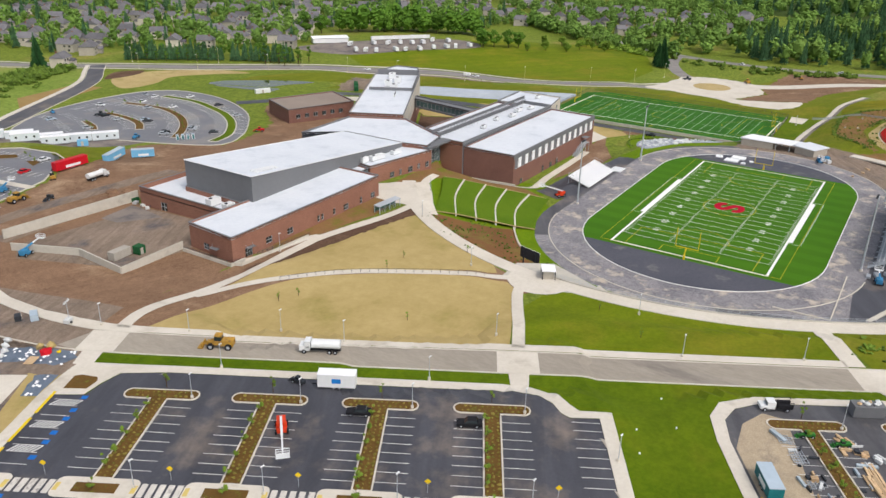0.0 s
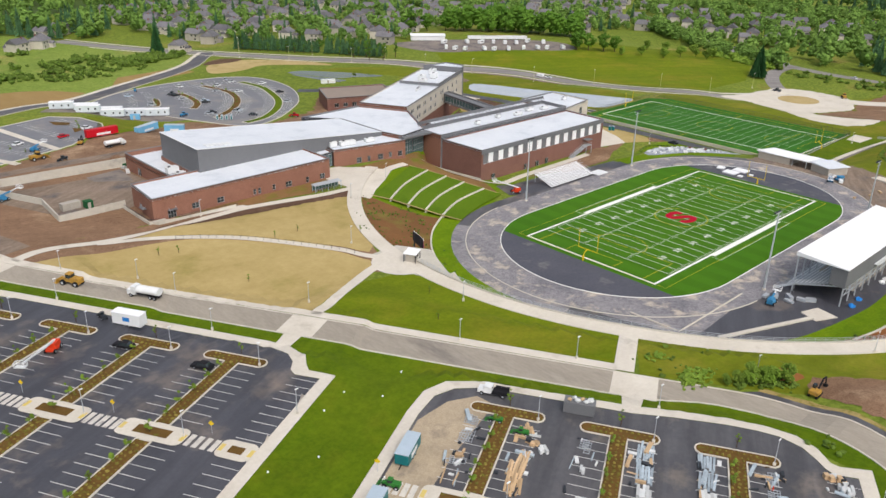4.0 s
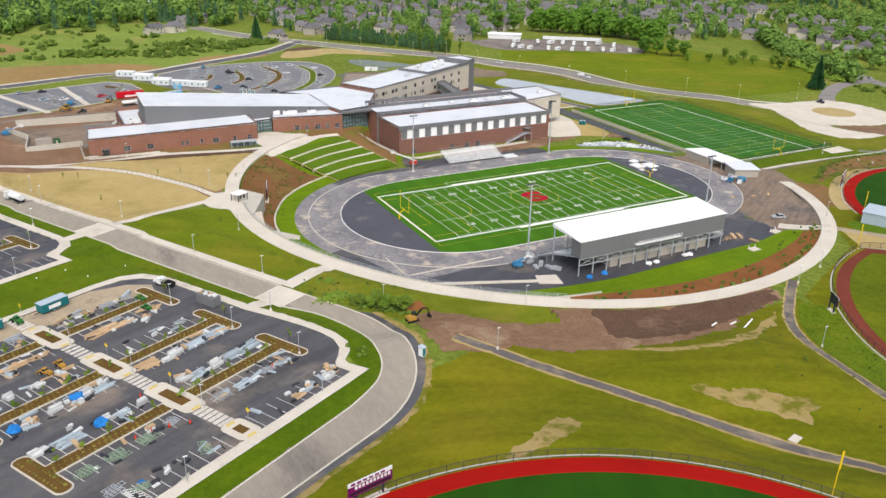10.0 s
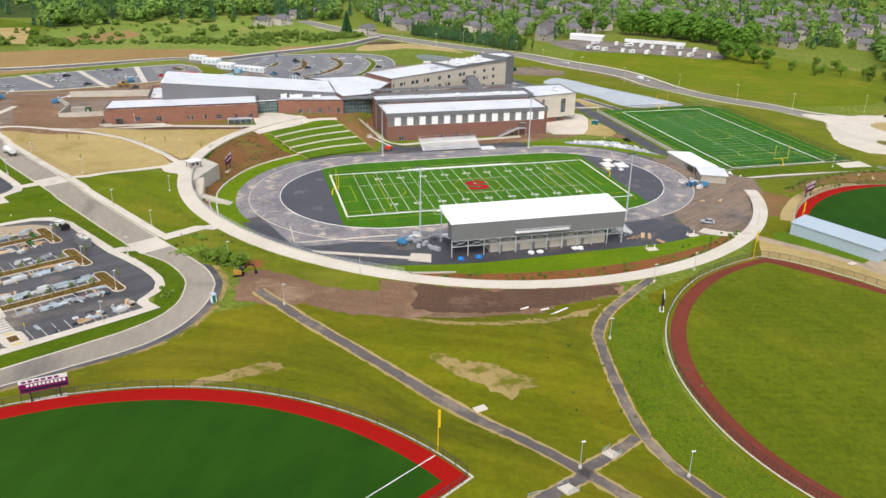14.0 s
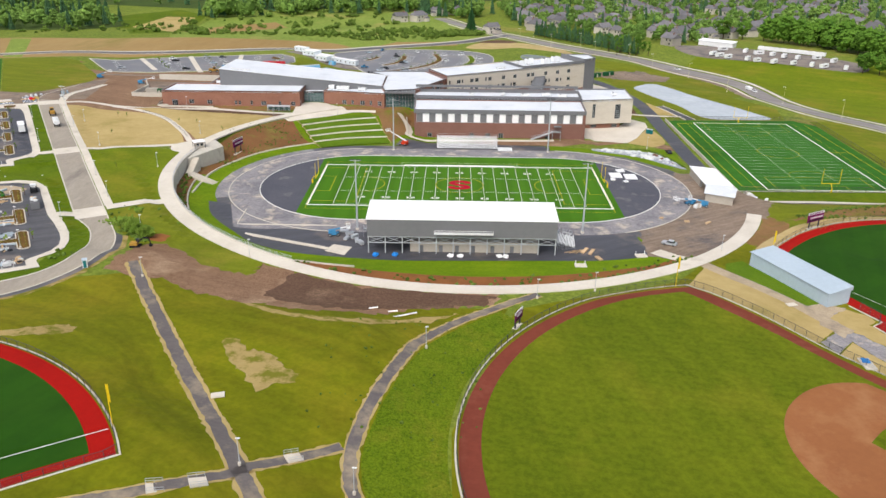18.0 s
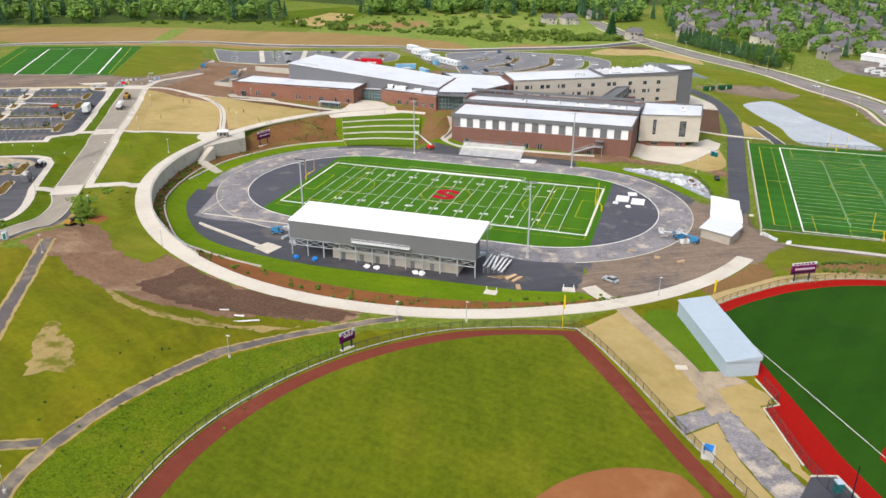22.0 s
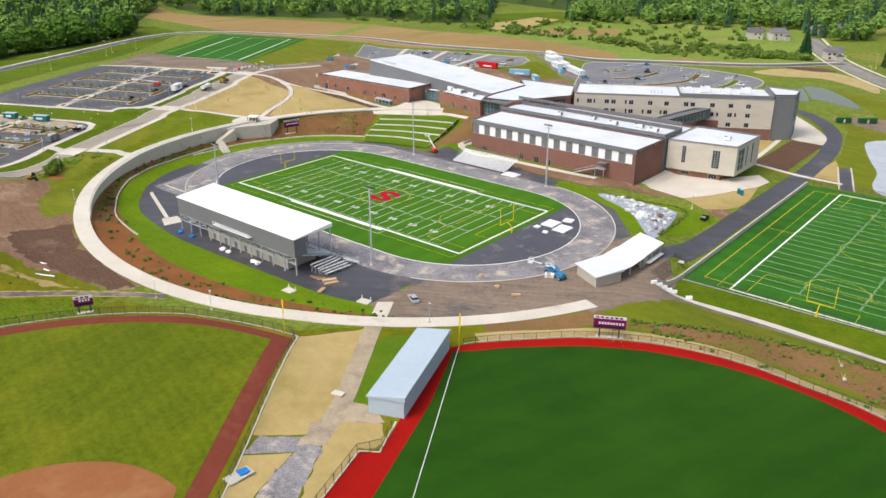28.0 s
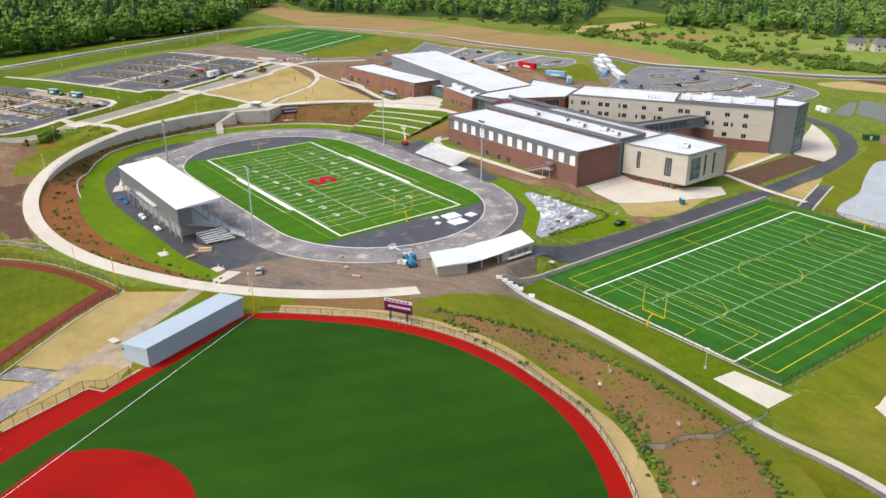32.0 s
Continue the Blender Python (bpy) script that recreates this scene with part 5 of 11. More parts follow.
drape("front_grass", ragged([(-134, 98), (-131, 103), (-84, 106), (-80, 98), (-86, 92), (-93, 90.2), (-114, 93.5), (-134, 96.3)], 0.4, 13), SLOPE, 0.11, "thin brown grass in front of the brick wing", "grass")
drape("road_edge_dirt", [(92, 72), (96, 68.5), (100.3, 67), (100.5, 76), (98, 78)], DIRT, 0.118, "bare soil beside the service road", "earth")
drape("lawn_by_trailers", [(-106, 251), (-101, 258), (-78, 243), (-88, 231.5), (-112, 217.5), (-116, 231)], LAWN_LIGHT, 0.1, "lawn between two car parks", "lawn")
drape("wild_ground", ragged([(-111, -57), (-100, -50), (-93, -46), (-86, -65), (-88, -77), (-98, -77), (-104, -69)], 0.8, 11), OLIVE, 0.095, "rough olive ground with wild growth", "grass")
drape("west_turf", [(-319, 100), (-241, 119), (-292, 217), (-372, 190)], TURF_E, 0.14, "green synthetic west turf field", "turf")
drape("west_gravel", [(-327, 93), (-319, 101), (-280, 110), (-241, 119.5), (-218, 112), (-212, 93), (-217, 86), (-246, 64), (-284, 46)], DIRT_GREY, 0.12, "grey-brown gravel strip beside the west field", "gravel")
drape("west_tan", [(-240, 119), (-222, 113), (-206, 150), (-208, 165), (-243, 216), (-262, 226), (-291, 217)], OLIVE, 0.12, "olive green grass beside the west field", "grass")
drape("west_dirt", [(-238, 96), (-199, 92), (-186, 97), (-200, 160), (-206, 150), (-222, 112), (-240, 117)], DIRT_GREY, 0.11, "bare pale ground by the west car park", "earth")
drape("trailer_pad", [(-124, 280), (-114, 292), (-84, 276), (-60, 256), (-61, 240), (-75, 243), (-100, 262)], GRAVEL, 0.09, "gravel pad under the site offices", "gravel")

# ---- car parks beside the drive ----
LOT_B = lots((-54, -19), (12, -19), (19, -18), (23, -15), (25.6, -9), (26, 20), (27.2, 28), (28, 37.5), (27.8, 43), (27, 47.1), (24.8, 50.7), (21.6, 52.9), (19.3, 54.1), (18.1, 55.4), (18.2, 59.2), (-54, 59.2))
LOT_A = lots((-56, -42), (16.9, -42), (16.7, -47.6), (18.2, -49.2), (21.4, -50.4), (24.2, -53), (25.8, -57), (26.3, -62), (26.5, -128), (25.4, -137.3), (21.3, -139.4), (17, -140.8), (16.4, -146.8), (-56, -147.4))
drape("car_park", LOT_A, ASPHALT, 0.12, "new dark asphalt car park with white bays", "car park")
drape("car_park_south", LOT_B, ASPHALT_DUSTY, 0.12, "dusty asphalt car park used as a works yard", "car park")
drape("yard_dust", lots((-30, -18.5), (10, -18.5), (18, -15), (22, -10), (20, -6), (2, -9), (-30, -12)), DUST, 0.14, "tan dust and gravel over the asphalt", "gravel")
drape("lot_west_walk", lots((-56, -147.4), (16.4, -146.8), (17, -141), (21.3, -139.6), (25.4, -137.4), (26.5, -128), (29.2, -128), (28.9, -144.5), (33.6, -144.6), (33.6, -149.2), (29.4, -147.4), (24, -148.6), (16, -149.4), (-56, -149.8)), CONCRETE, 0.2, "concrete pavement at the end of the car park", "pavement")
drape("lot_corner_bed", lots((24.0, -144.6), (23.4, -141.2), (22, -140.6), (19, -141.4), (18.7, -145.9), (23.4, -145.9)), PLANTER, 0.24, "small mulched corner bed", "planting")
drape("west_yard", lots((-40, -149.6), (16, -149.2), (24, -148.4), (24.5, -156), (5, -162), (-40, -168)), TAN_GRASS, 0.1, "bare tan ground beside the car park", "earth")
drape("west_yard_earth", ragged(lots((34, -148.6), (29, -147), (23.6, -148.8), (23.6, -156), (22.2, -161), (12, -168), (26, -182), (40, -176), (35.4, -162)), 0.4, 24), DIRT_GREY, 0.11, "grey-brown churned ground beside the drive", "earth")
drape("west_yard_slab", lots((22.4, -160.6), (22.8, -155.1), (12, -154.6), (8, -159)), CONCRETE, 0.16, "pale concrete slab on bare ground", "pavement")
SHEETING = surface("blue_grey_sheeting", rgb(92, 104, 120), rgb(110, 122, 138), big=0.3, small=1.2, third=rgb(72, 82, 98), third_at=(0.52, 0.7), third_scale=0.5, rough=0.45, bump=0.6)
drape("west_sheeting", ragged(lots((33.4, -166), (33.2, -150.2), (29.8, -148.6), (27.2, -152), (27.4, -164)), 0.35, 25), SHEETING, 0.15, "blue-grey plastic sheeting weighted with sandbags", "sheeting")
drape("west_sheeting_south", ragged(lots((22.9, -154), (23.4, -149.2), (15.6, -149.8), (15.2, -152.6)), 0.2, 26), SHEETING, 0.15, "blue-grey plastic sheeting on bare ground", "sheeting")


# ---- the ring walk and its wall ----
def ring_slab():
    bm = B()
    rows = []
    for a in np.linspace(-20, -238, 150):
        aa = a % 360
        z = float(ring_level(aa)) + 0.22
        c, s = math.cos(radians(a)), math.sin(radians(a))
        low = z - 0.6
        rows.append([bm.verts.new((RC[0] + r * c, RC[1] + r * s, zz)) for r, zz in ((R_OUT, low), (R_OUT, z), (R_IN + 0.3, z), (R_IN + 0.3, low))])
    for p, q in zip(rows, rows[1:]):
        for k in range(3):
            bm.faces.new((p[k], p[k + 1], q[k + 1], q[k]))
    bmesh.ops.recalc_face_normals(bm, faces=bm.faces)
    return solid("ring_walk", bm, CONCRETE, "broad pale concrete ring walk round the stadium", "pavement", "structure")


ring_slab()


def curved_wall(name, r, a0, a1, low, high, thick, label, material=WALL_CONC):
    """A wall along the ring; low and high give its foot and top at an angle."""
    bm = B()
    rows = []
    for a in np.linspace(a0, a1, max(8, int(abs(a1 - a0) / 1.6))):
        c, s = math.cos(radians(a)), math.sin(radians(a))
        q = r(a) if callable(r) else r
        rows.append([bm.verts.new((RC[0] + rr * c, RC[1] + rr * s, z)) for rr, z in ((q, low(a)), (q, high(a)), (q + thick, high(a)), (q + thick, low(a)))])
    for p, q in zip(rows, rows[1:]):
        for k in range(4):
            bm.faces.new((p[k], p[(k + 1) % 4], q[(k + 1) % 4], q[k]))
    bm.faces.new(rows[0])
    bm.faces.new(rows[-1][::-1])
    bmesh.ops.recalc_face_normals(bm, faces=bm.faces)
    return solid(name, bm, material, label, "wall", "structure")


foot = lambda a: float(ring_level(a) - wall_drop(a)) - 1.2
curved_wall("retaining_wall", R_IN - 0.1, 171, 244, foot, lambda a: float(ring_level(a)) + 0.55, 0.4, "pale cast concrete retaining wall below the ring walk")
def on_ring(radius, lift):
    return lambda a: gz(RC[0] + radius(a) * math.cos(radians(a)), RC[1] + radius(a) * math.sin(radians(a))) + lift


edge_r = lambda a: float(np.interp(a, [184, 208, 227, 239, 251], [102, 103.8, 103, 100, 95]))
curved_wall("bed_edge_wall", edge_r, 186, 251, on_ring(edge_r, -0.6), on_ring(edge_r, 0.6), 0.45, "low pale concrete wall edging the planted bed")
bm = B()
BED_LINE = smooth_line([(-98.6, -16), (-99.2, -4), (-99.2, 5), (-98.4, 11.5), (-95.4, 21.4), (-88.4, 34.8), (-78.3, 46), (-68, 53.4), (-62.4, 56.6)], 2)
kerb(bm, BED_LINE, 0.5, 0.5)
bmesh.ops.recalc_face_normals(bm, faces=bm.faces)
solid("bed_edge_north", bm, CONCRETE, "low pale concrete wall edging the planted slope", "wall", "structure")

# railing on the wall, one post at a time
rail = thing("ring_railing", "galvanised guard railing on the retaining wall", "railing", kind="")
bm = B()
box(bm, -0.04, -0.04, 0, 0.04, 0.04, 1.15)
post_me = mesh_ob("rail_post", bm, GALV)
post_data = post_me.data
bpy.data.objects.remove(post_me)
pts = []
for a in np.arange(172, 244, 1.35):
    p = (RC[0] + (R_IN + 0.15) * math.cos(radians(a)), RC[1] + (R_IN + 0.15) * math.sin(radians(a)), float(ring_level(a)) + 0.5)
    pts.append(p)
    shared("post", post_data, rail, Matrix.Translation(p))
for dz in (0.35, 0.7, 1.1):
    bm = B()
    for p, q in zip(pts, pts[1:]):
        beam(bm, (p[0], p[1], p[2] + dz), (q[0], q[1], q[2] + dz), 0.06)
    part("rail", bm, GALV, rail)
# platform and stairs by the ticket booth
bm = B()
prism(bm, [(-113, 8), (-106.2, 8), (-98, 25.5), (-103.5, 34.5), (-113, 34)], -1.0, 7.12)
solid("booth_terrace", bm, WALL_CONC, "pale concrete terrace wall by the ticket booth", "wall", "structure")
bm = B()
for k in range(14):
    f = k / 14
    c = Vector((-104.2, 1.6, 0)).lerp(Vector((-93.8, -2.2, 0)), f)
    m = Matrix.Translation((c.x, c.y, 0)) @ pose(0, 0, 0, 0, 0, -20)
    obox(bm, (0, 0, (2.9 - f * 2.8) / 2 - 0.5), (0.85, 3.4, 2.9 - f * 2.8 + 1.0), m)
for k in range(20):
    f = k / 20
    obox(bm, (0, 0, (2.9 + f * 4.1) / 2), (2.6, 0.52, 2.9 + f * 4.1), Matrix.Translation((-105.3 + f * 0.8, 1.6 + f * 8.6, 0)))
solid("stadium_stairs", bm, CONCRETE, "pale concrete stairs from the booth terrace to the track", "stairs", "structure")
bm = B()
kerb(bm, [(-75.2, -30), (-74.8, -44.6), (-41.4, -44.6)], 0.35, 0.3, 0.1)
bmesh.ops.recalc_face_normals(bm, faces=bm.faces)
solid("apron_edging", bm, CURB, "thin pale edging strip across the asphalt apron", "kerb", "structure")
bm = B()
kerb(bm, [(-73, -52), (-41, -64.5)], 1.2, 0.4, 0.1)
bmesh.ops.recalc_face_normals(bm, faces=bm.faces)
solid("apron_kerb", bm, CURB, "broad pale kerb across the asphalt apron", "kerb", "structure")
bm = B()
prism(bm, [(-42, -66), (-40, -61), (-34, -63), (-35.5, -69)], -0.2, 0.35)
solid("apron_slab", bm, CONCRETE, "pale concrete slab on the apron", "pavement", "structure")


# ---- buildings ----
def wall_bm(bm, A, Bp, z0, z1, openings=(), t=0.35):
    """An upright wall from A to Bp whose outer face is on the right-hand side; openings are (s0, s1, low, high)."""
    ax, ay = A
    L = math.hypot(Bp[0] - ax, Bp[1] - ay)
    dx, dy = (Bp[0] - ax) / L, (Bp[1] - ay) / L
    nx, ny = dy, -dx
    ss = sorted({0.0, L, *(min(max(s, 0), L) for o in openings for s in o[:2])})
    zs = sorted({z0, z1, *(z for o in openings for z in o[2:4])})
    P = lambda s, z, d: bm.verts.new((ax + dx * s - nx * d, ay + dy * s - ny * d, z))
    quad = lambda *v: bm.faces.new(v)
    for s0, s1 in zip(ss, ss[1:]):
        for a, b in zip(zs, zs[1:]):
            ms, mz = (s0 + s1) / 2, (a + b) / 2
            if any(o[0] < ms < o[1] and o[2] < mz < o[3] for o in openings):
                continue
            quad(P(s0, a, 0), P(s1, a, 0), P(s1, b, 0), P(s0, b, 0))
    for s0, s1, a, b in (o[:4] for o in openings):
        for (p, q) in (((s0, a), (s1, a)), ((s1, a), (s1, b)), ((s1, b), (s0, b)), ((s0, b), (s0, a))):
            quad(P(*p, 0), P(*p, t), P(*q, t), P(*q, 0))
    quad(P(0, z0, t), P(0, z1, t), P(L, z1, t), P(L, z0, t))
    quad(P(0, z1, 0), P(L, z1, 0), P(L, z1, t), P(0, z1, t))
    return bm


def window(parent, A, Bp, s0, s1, a, b, bars=1, rails=0, glass=WINDOW, name="window", frame_mat=None):
    """A framed pane set back in a wall's opening."""
    L = math.hypot(Bp[0] - A[0], Bp[1] - A[1])
    dx, dy = (Bp[0] - A[0]) / L, (Bp[1] - A[1]) / L
    nx, ny = dy, -dx
    at = lambda s, z, d: (A[0] + dx * s - nx * d, A[1] + dy * s - ny * d, z)
    bm = B()
    f = 0.09
    for s in [s0 + f / 2, *[s0 + (s1 - s0) * k / bars for k in range(1, bars)], s1 - f / 2]:
        beam(bm, at(s, a, 0.14), at(s, b, 0.14), f, 0.1)
    for z in [a + f / 2, *[a + (b - a) * k / (rails + 1) for k in range(1, rails + 1)], b - f / 2]:
        beam(bm, at(s0, z, 0.14), at(s1, z, 0.14), f, 0.1)
    fr = part(name, bm, frame_mat or GALV, parent)
    bm = B()
    bm.faces.new([bm.verts.new(at(*p, 0.2)) for p in ((s0, a), (s1, a), (s1, b), (s0, b))])
    part("pane", bm, glass, fr, "dark reflective glass")
    return fr


def volume(parent, poly, z0, z1, mats, opens=None, roof=ROOF, parapet=0.45, coping=GREY_METAL, roof_levels=None, wins=True):
    """A building mass over a plan polygon (anticlockwise): its walls, roof and coping. opens: side -> openings (s0, s1, low, high[, bars, rails])."""
    n = len(poly)
    opens = opens or {}
    tops = roof_levels or [z1] * n
    for i in range(n):
        A, C = poly[i], poly[(i + 1) % n]
        m = mats[i % len(mats)] if isinstance(mats, (list, tuple)) else mats
        bm = B()
        if roof_levels:
            L = [bm.verts.new((*A, z0)), bm.verts.new((*C, z0)), bm.verts.new((*C, tops[(i + 1) % n])), bm.verts.new((*A, tops[i]))]
            bm.faces.new(L)
        else:
            wall_bm(bm, A, C, z0, z1, opens.get(i, ()))
        part("wall", bm, m, parent)
        for o in opens.get(i, ()):
            window(parent, A, C, *o[:4], *(o[4:] if len(o) > 4 else ()))
    bm = B()
    if roof_levels:
        cx, cy = sum(p[0] for p in poly) / n, sum(p[1] for p in poly) / n
        prism(bm, [(x + (cx - x) * 0.004, y + (cy - y) * 0.012) for x, y in poly], max(z0, min(tops) - 0.6), [t + 0.02 for t in tops])
    else:
        prism(bm, poly, z1 - parapet - 0.3, z1 - parapet)
    part("roof", bm, roof, parent, "white membrane roof")
    bm = B()
    for i in range(n):
        A, C = poly[i], poly[(i + 1) % n]
        beam(bm, (*A, tops[i] + 0.06), (*C, tops[(i + 1) % n] + 0.06), 0.55, 0.14)
    part("coping", bm, coping, parent, "grey metal coping")


def roof_unit(bx, by, bz, sx, sy, sz, turn=0):
    t = thing("rooftop_unit", "pale metal ventilation unit on the flat roof", "air handler", (bx, by, bz), turn, "rooftop units")
    bm = B()
    box(bm, -sx / 2, -sy / 2, 0.25, sx / 2, sy / 2, sz)
    part("casing", bm, WHITE_METAL, t)
    bm = B()
    box(bm, -sx / 2 + 0.15, -sy / 2 + 0.15, 0, sx / 2 - 0.15, sy / 2 - 0.15, 0.26)
    part("curb", bm, GREY_METAL, t)
    bm = B()
    cone(bm, (-sx / 4, 0, sz), (-sx / 4, 0, sz + 0.25), min(sx, sy) * 0.22, min(sx, sy) * 0.22, 10)
    part("fan", bm, DARK_METAL, t)
    bm = B()
    for k in range(4):
        box(bm, sx / 2, -sy / 2 + 0.2, 0.5 + k * 0.3, sx / 2 + 0.06, sy / 2 - 0.2, 0.68 + k * 0.3)
    part("louvre", bm, DARK_METAL, t)
    return t


# front brick wing
wing_a = thing("brick_wing", "long low red brick wing with a white flat roof", "school building")
PA = [(-148.5, 99.8), (-79.8, 100.6), (-79.8, 118), (-147, 118.4)]
wa = [(s - w / 2, s + w / 2, z - h / 2, z + h / 2, b, 1) for s, z, w, h, b in ((14.5, 8.8, 2.6, 2.0, 2), (23.6, 8.6, 2.6, 2.0, 2), (36.7, 8.4, 1.2, 2.0, 1), (38.6, 8.4, 1.2, 2.0, 1), (44.5, 8.4, 1.2, 2.0, 1), (50.6, 8.2, 2.6, 2.0, 2), (58.7, 8.1, 1.3, 2.2, 1), (65.3, 8.1, 2.2, 2.0, 2))]
wa.append((4.8, 7.6, 6.5, 9.2, 3, 1))
volume(wing_a, PA, 3.0, 14.2, [BRICK], {0: wa, 1: [(2.0, 4.0, 7.3, 9.4, 2, 1)], 3: [(6, 8.5, 7.6, 9.6, 2, 1)]})
# west service block
wing_b = thing("service_block", "red brick service block with a white flat roof", "school building")
volume(wing_b, [(-131.5, 118.4), (-123.6, 118.4), (-122.6, 147.6), (-110, 147.6), (-110, 160), (-131.5, 160)], 2.5, 12.6, [BRICK], {5: [(10, 13, 6.2, 9.2, 2, 1)]}, parapet=1.5)
roof_unit(-127.5, 123, 11.1, 3.4, 2.4, 2.2)
roof_unit(-127.2, 130, 11.1, 4.2, 2.6, 2.4)
# sloped grey hall
hall = thing("assembly_hall", "tall grey metal-clad hall with a sloping white roof", "school building")
PH = [(-123.5, 116.3), (-40, 118.5), (-40, 147.2), (-122.4, 147.4)]
volume(hall, PH, 2.5, 22, [GREY_METAL], None, roof_levels=[22.0, 13.9, 13.9, 21.6], coping=WHITE_METAL)
for k in range(6):
    x = -118 + k * 1.7
    bm = B()
    zt = 22 - 8.1 * (x + 123.5) / 83.5
    box(bm, x - 0.55, 119, zt - 0.1, x + 0.55, 122, zt + 0.45)
    part("skylight", bm, WHITE_METAL, hall, "white raised roof light")
# middle brick block
mid = thing("office_block", "low red brick block beside the main entrance", "school building")
PC = [(-69.5, 112), (-38, 106), (-36, 118.4), (-67.5, 122)]
volume(mid, PC, 2.0, 12.7, [BRICK], {0: [(s - w / 2, s + w / 2, z - 1.1, z + 1.1, 2, 1) for s, z, w in ((10.9, 7.2, 2.2), (15.3, 7.3, 1.2), (20.5, 7.3, 2.4), (25.0, 7.5, 1.4), (29.6, 7.4, 2.0))]})
roof_unit(-60, 116, 12.2, 6.5, 2.2, 1.9, -10)
roof_unit(-50, 114.5, 12.2, 4.0, 2.0, 1.6, -10)
roof_unit(-66, 117.5, 12.2, 3.0, 2.2, 2.2, -10)
# recessed entry
entry = thing("entry_link", "glazed school entrance between brick wings", "school building")
PE = [(-79.7, 111.5), (-69.6, 112.8), (-68.6, 121), (-79.7, 117.9)]
volume(entry, PE, 3.0, 12.0, [DARK_METAL, BRICK, GREY_METAL, BRICK], {0: [(0.3, 9.8, 6.5, 11.2, 6, 2, TEAL_GLASS)]})
# link with glazed lobby
link = thing("lobby_link", "flat white-roofed lobby with tall glazing", "school building")
PL = [(-37.8, 108.2), (-22.8, 111.6), (-7.5, 139.5), (-19, 161.5), (-52, 160), (-40, 146), (-40, 118)]
volume(link, PL, 0.0, 13.9, [DARK_METAL, BRICK, BRICK, GREY_METAL], {0: [(0.4, 7.2, 4.5, 12.3, 4, 3, TEAL_GLASS), (7.6, 15.0, 1.5, 12.3, 5, 4, TEAL_GLASS)],
       1: [(17, 20, 10, 12.4, 2, 1), (22, 29, 9.8, 12.4, 4, 1), (22, 29, 5.5, 8.2, 4, 1)]})
bm = B()
box(bm, -38.2, 106.8, 12.5, -22.4, 111.0, 13.3)
part("canopy", bm, GREY_METAL, link, "grey projecting entrance canopy")
# gymnasium
gym = thing("gymnasium", "dark red brick gymnasium with a row of pale translucent panels", "school building")
PG = [(-21.4, 78.5), (59.8, 78.5), (60.5, 101), (-21.8, 101)]
gw = []
for k in range(13):
    s = 5.5 + 6.06 * k
    gw.append((s - 1.55, s + 1.55, 5.2, 9.45, 1, 0, ROOF_WHITE))
    if s - 3.03 > 1.6:
        gw.append((s - 4.5, s - 1.6, 5.2, 9.45, 1, 0, GREY_METAL))
gw += [(26.5, 28.2, -2.1, 0.4, 2, 0), (33.9, 36.2, -2.4, 0.2, 2, 0), (40.2, 42.4, -2.4, 0.3, 2, 0), (6.2, 8.4, -1.9, 0.1, 2, 0), (62.4, 64.2, -3.0, -0.6, 2, 0)]
volume(gym, PG, -7.5, 11.2, [BRICK_DARK], {0: gw})
bm = B()
box(bm, -21.6, 78.30, 9.5, 60.0, 78.49, 11.25)
part("fascia", bm, GREY_METAL, gym, "grey metal fascia band")
gym_rear = thing("gym_rear_block", "grey clad upper block with a parapet screen", "school building")
PR = [(-22.6, 101.2), (60.6, 101.2), (61, 116.5), (-22.6, 116.5)]
volume(gym_rear, PR, -6, 13.0, [GREY_METAL, GREY_METAL, GREY_METAL, BRICK], parapet=1.3)
bm = B()
box(bm, -22.4, 116.05, 14.32, 60.8, 116.2, 15.5)
for x in np.arange(-22, 61, 1.15):
    box(bm, x - 0.07, 115.93, 11.75, x + 0.07, 116.05, 15.5)
part("screen", bm, GREY_METAL, gym_rear, "ribbed grey metal roof screen")
bm = B()
for x in np.arange(-22, 61, 2.3):
    beam(bm, (x, 115.9, 15.2), (x, 114.6, 11.8), 0.1)
part("screen_brace", bm, GREY_METAL, gym_rear, "slanting screen braces")
for k, x in enumerate((6, 22, 33, 44, 52)):
    roof_unit(x, 108 + (k % 2) * 2.4, 11.7, 4.4 if k > 1 else 2.2, 2.2, 1.3)
back = thing("gym_back_block", "low flat-roofed block behind the gymnasium", "school building")
volume(back, [(-10, 116.8), (61, 116.8), (61, 131), (-4, 131)], -7, 10.4, [BRICK_DARK])
# beige block
blk = thing("corner_block", "beige panelled corner block overhanging a brick base", "school building")
PB = [(61.4, 103.2), (88, 108.6), (88.3, 132.6), (61.4, 131)]
volume(blk, PB, -0.6, 11.1, [BEIGE, BEIGE, GREY_METAL, BEIGE], {0: [(5.9, 7.5, 2.0, 9.0, 2, 6), (17.9, 20.9, 1.2, 8.6, 3, 6)], 1: [(2.2, 8.4, 0.4, 9.2, 2, 2, TEAL_GLASS), (10.5, 12.0, 1.0, 9.4, 1, 5), (16.0, 17.5, 1.0, 9.4, 1, 5)]})
bm = B()
prism(bm, PB, -1.05, -0.59)
part("soffit", bm, BEIGE, blk)
volume(blk, [(61.6, 104.6), (82.5, 109.0), (83.0, 130), (61.6, 130)], -7, -1.0, [BRICK], {0: [(5.6, 8.6, -3.3, -1.3, 3, 0), (16.6, 19.8, -3.6, -1.3, 3, 0)]}, roof=BEIGE)
roof_unit(80, 118, 10.65, 2.6, 1.8, 1.4)
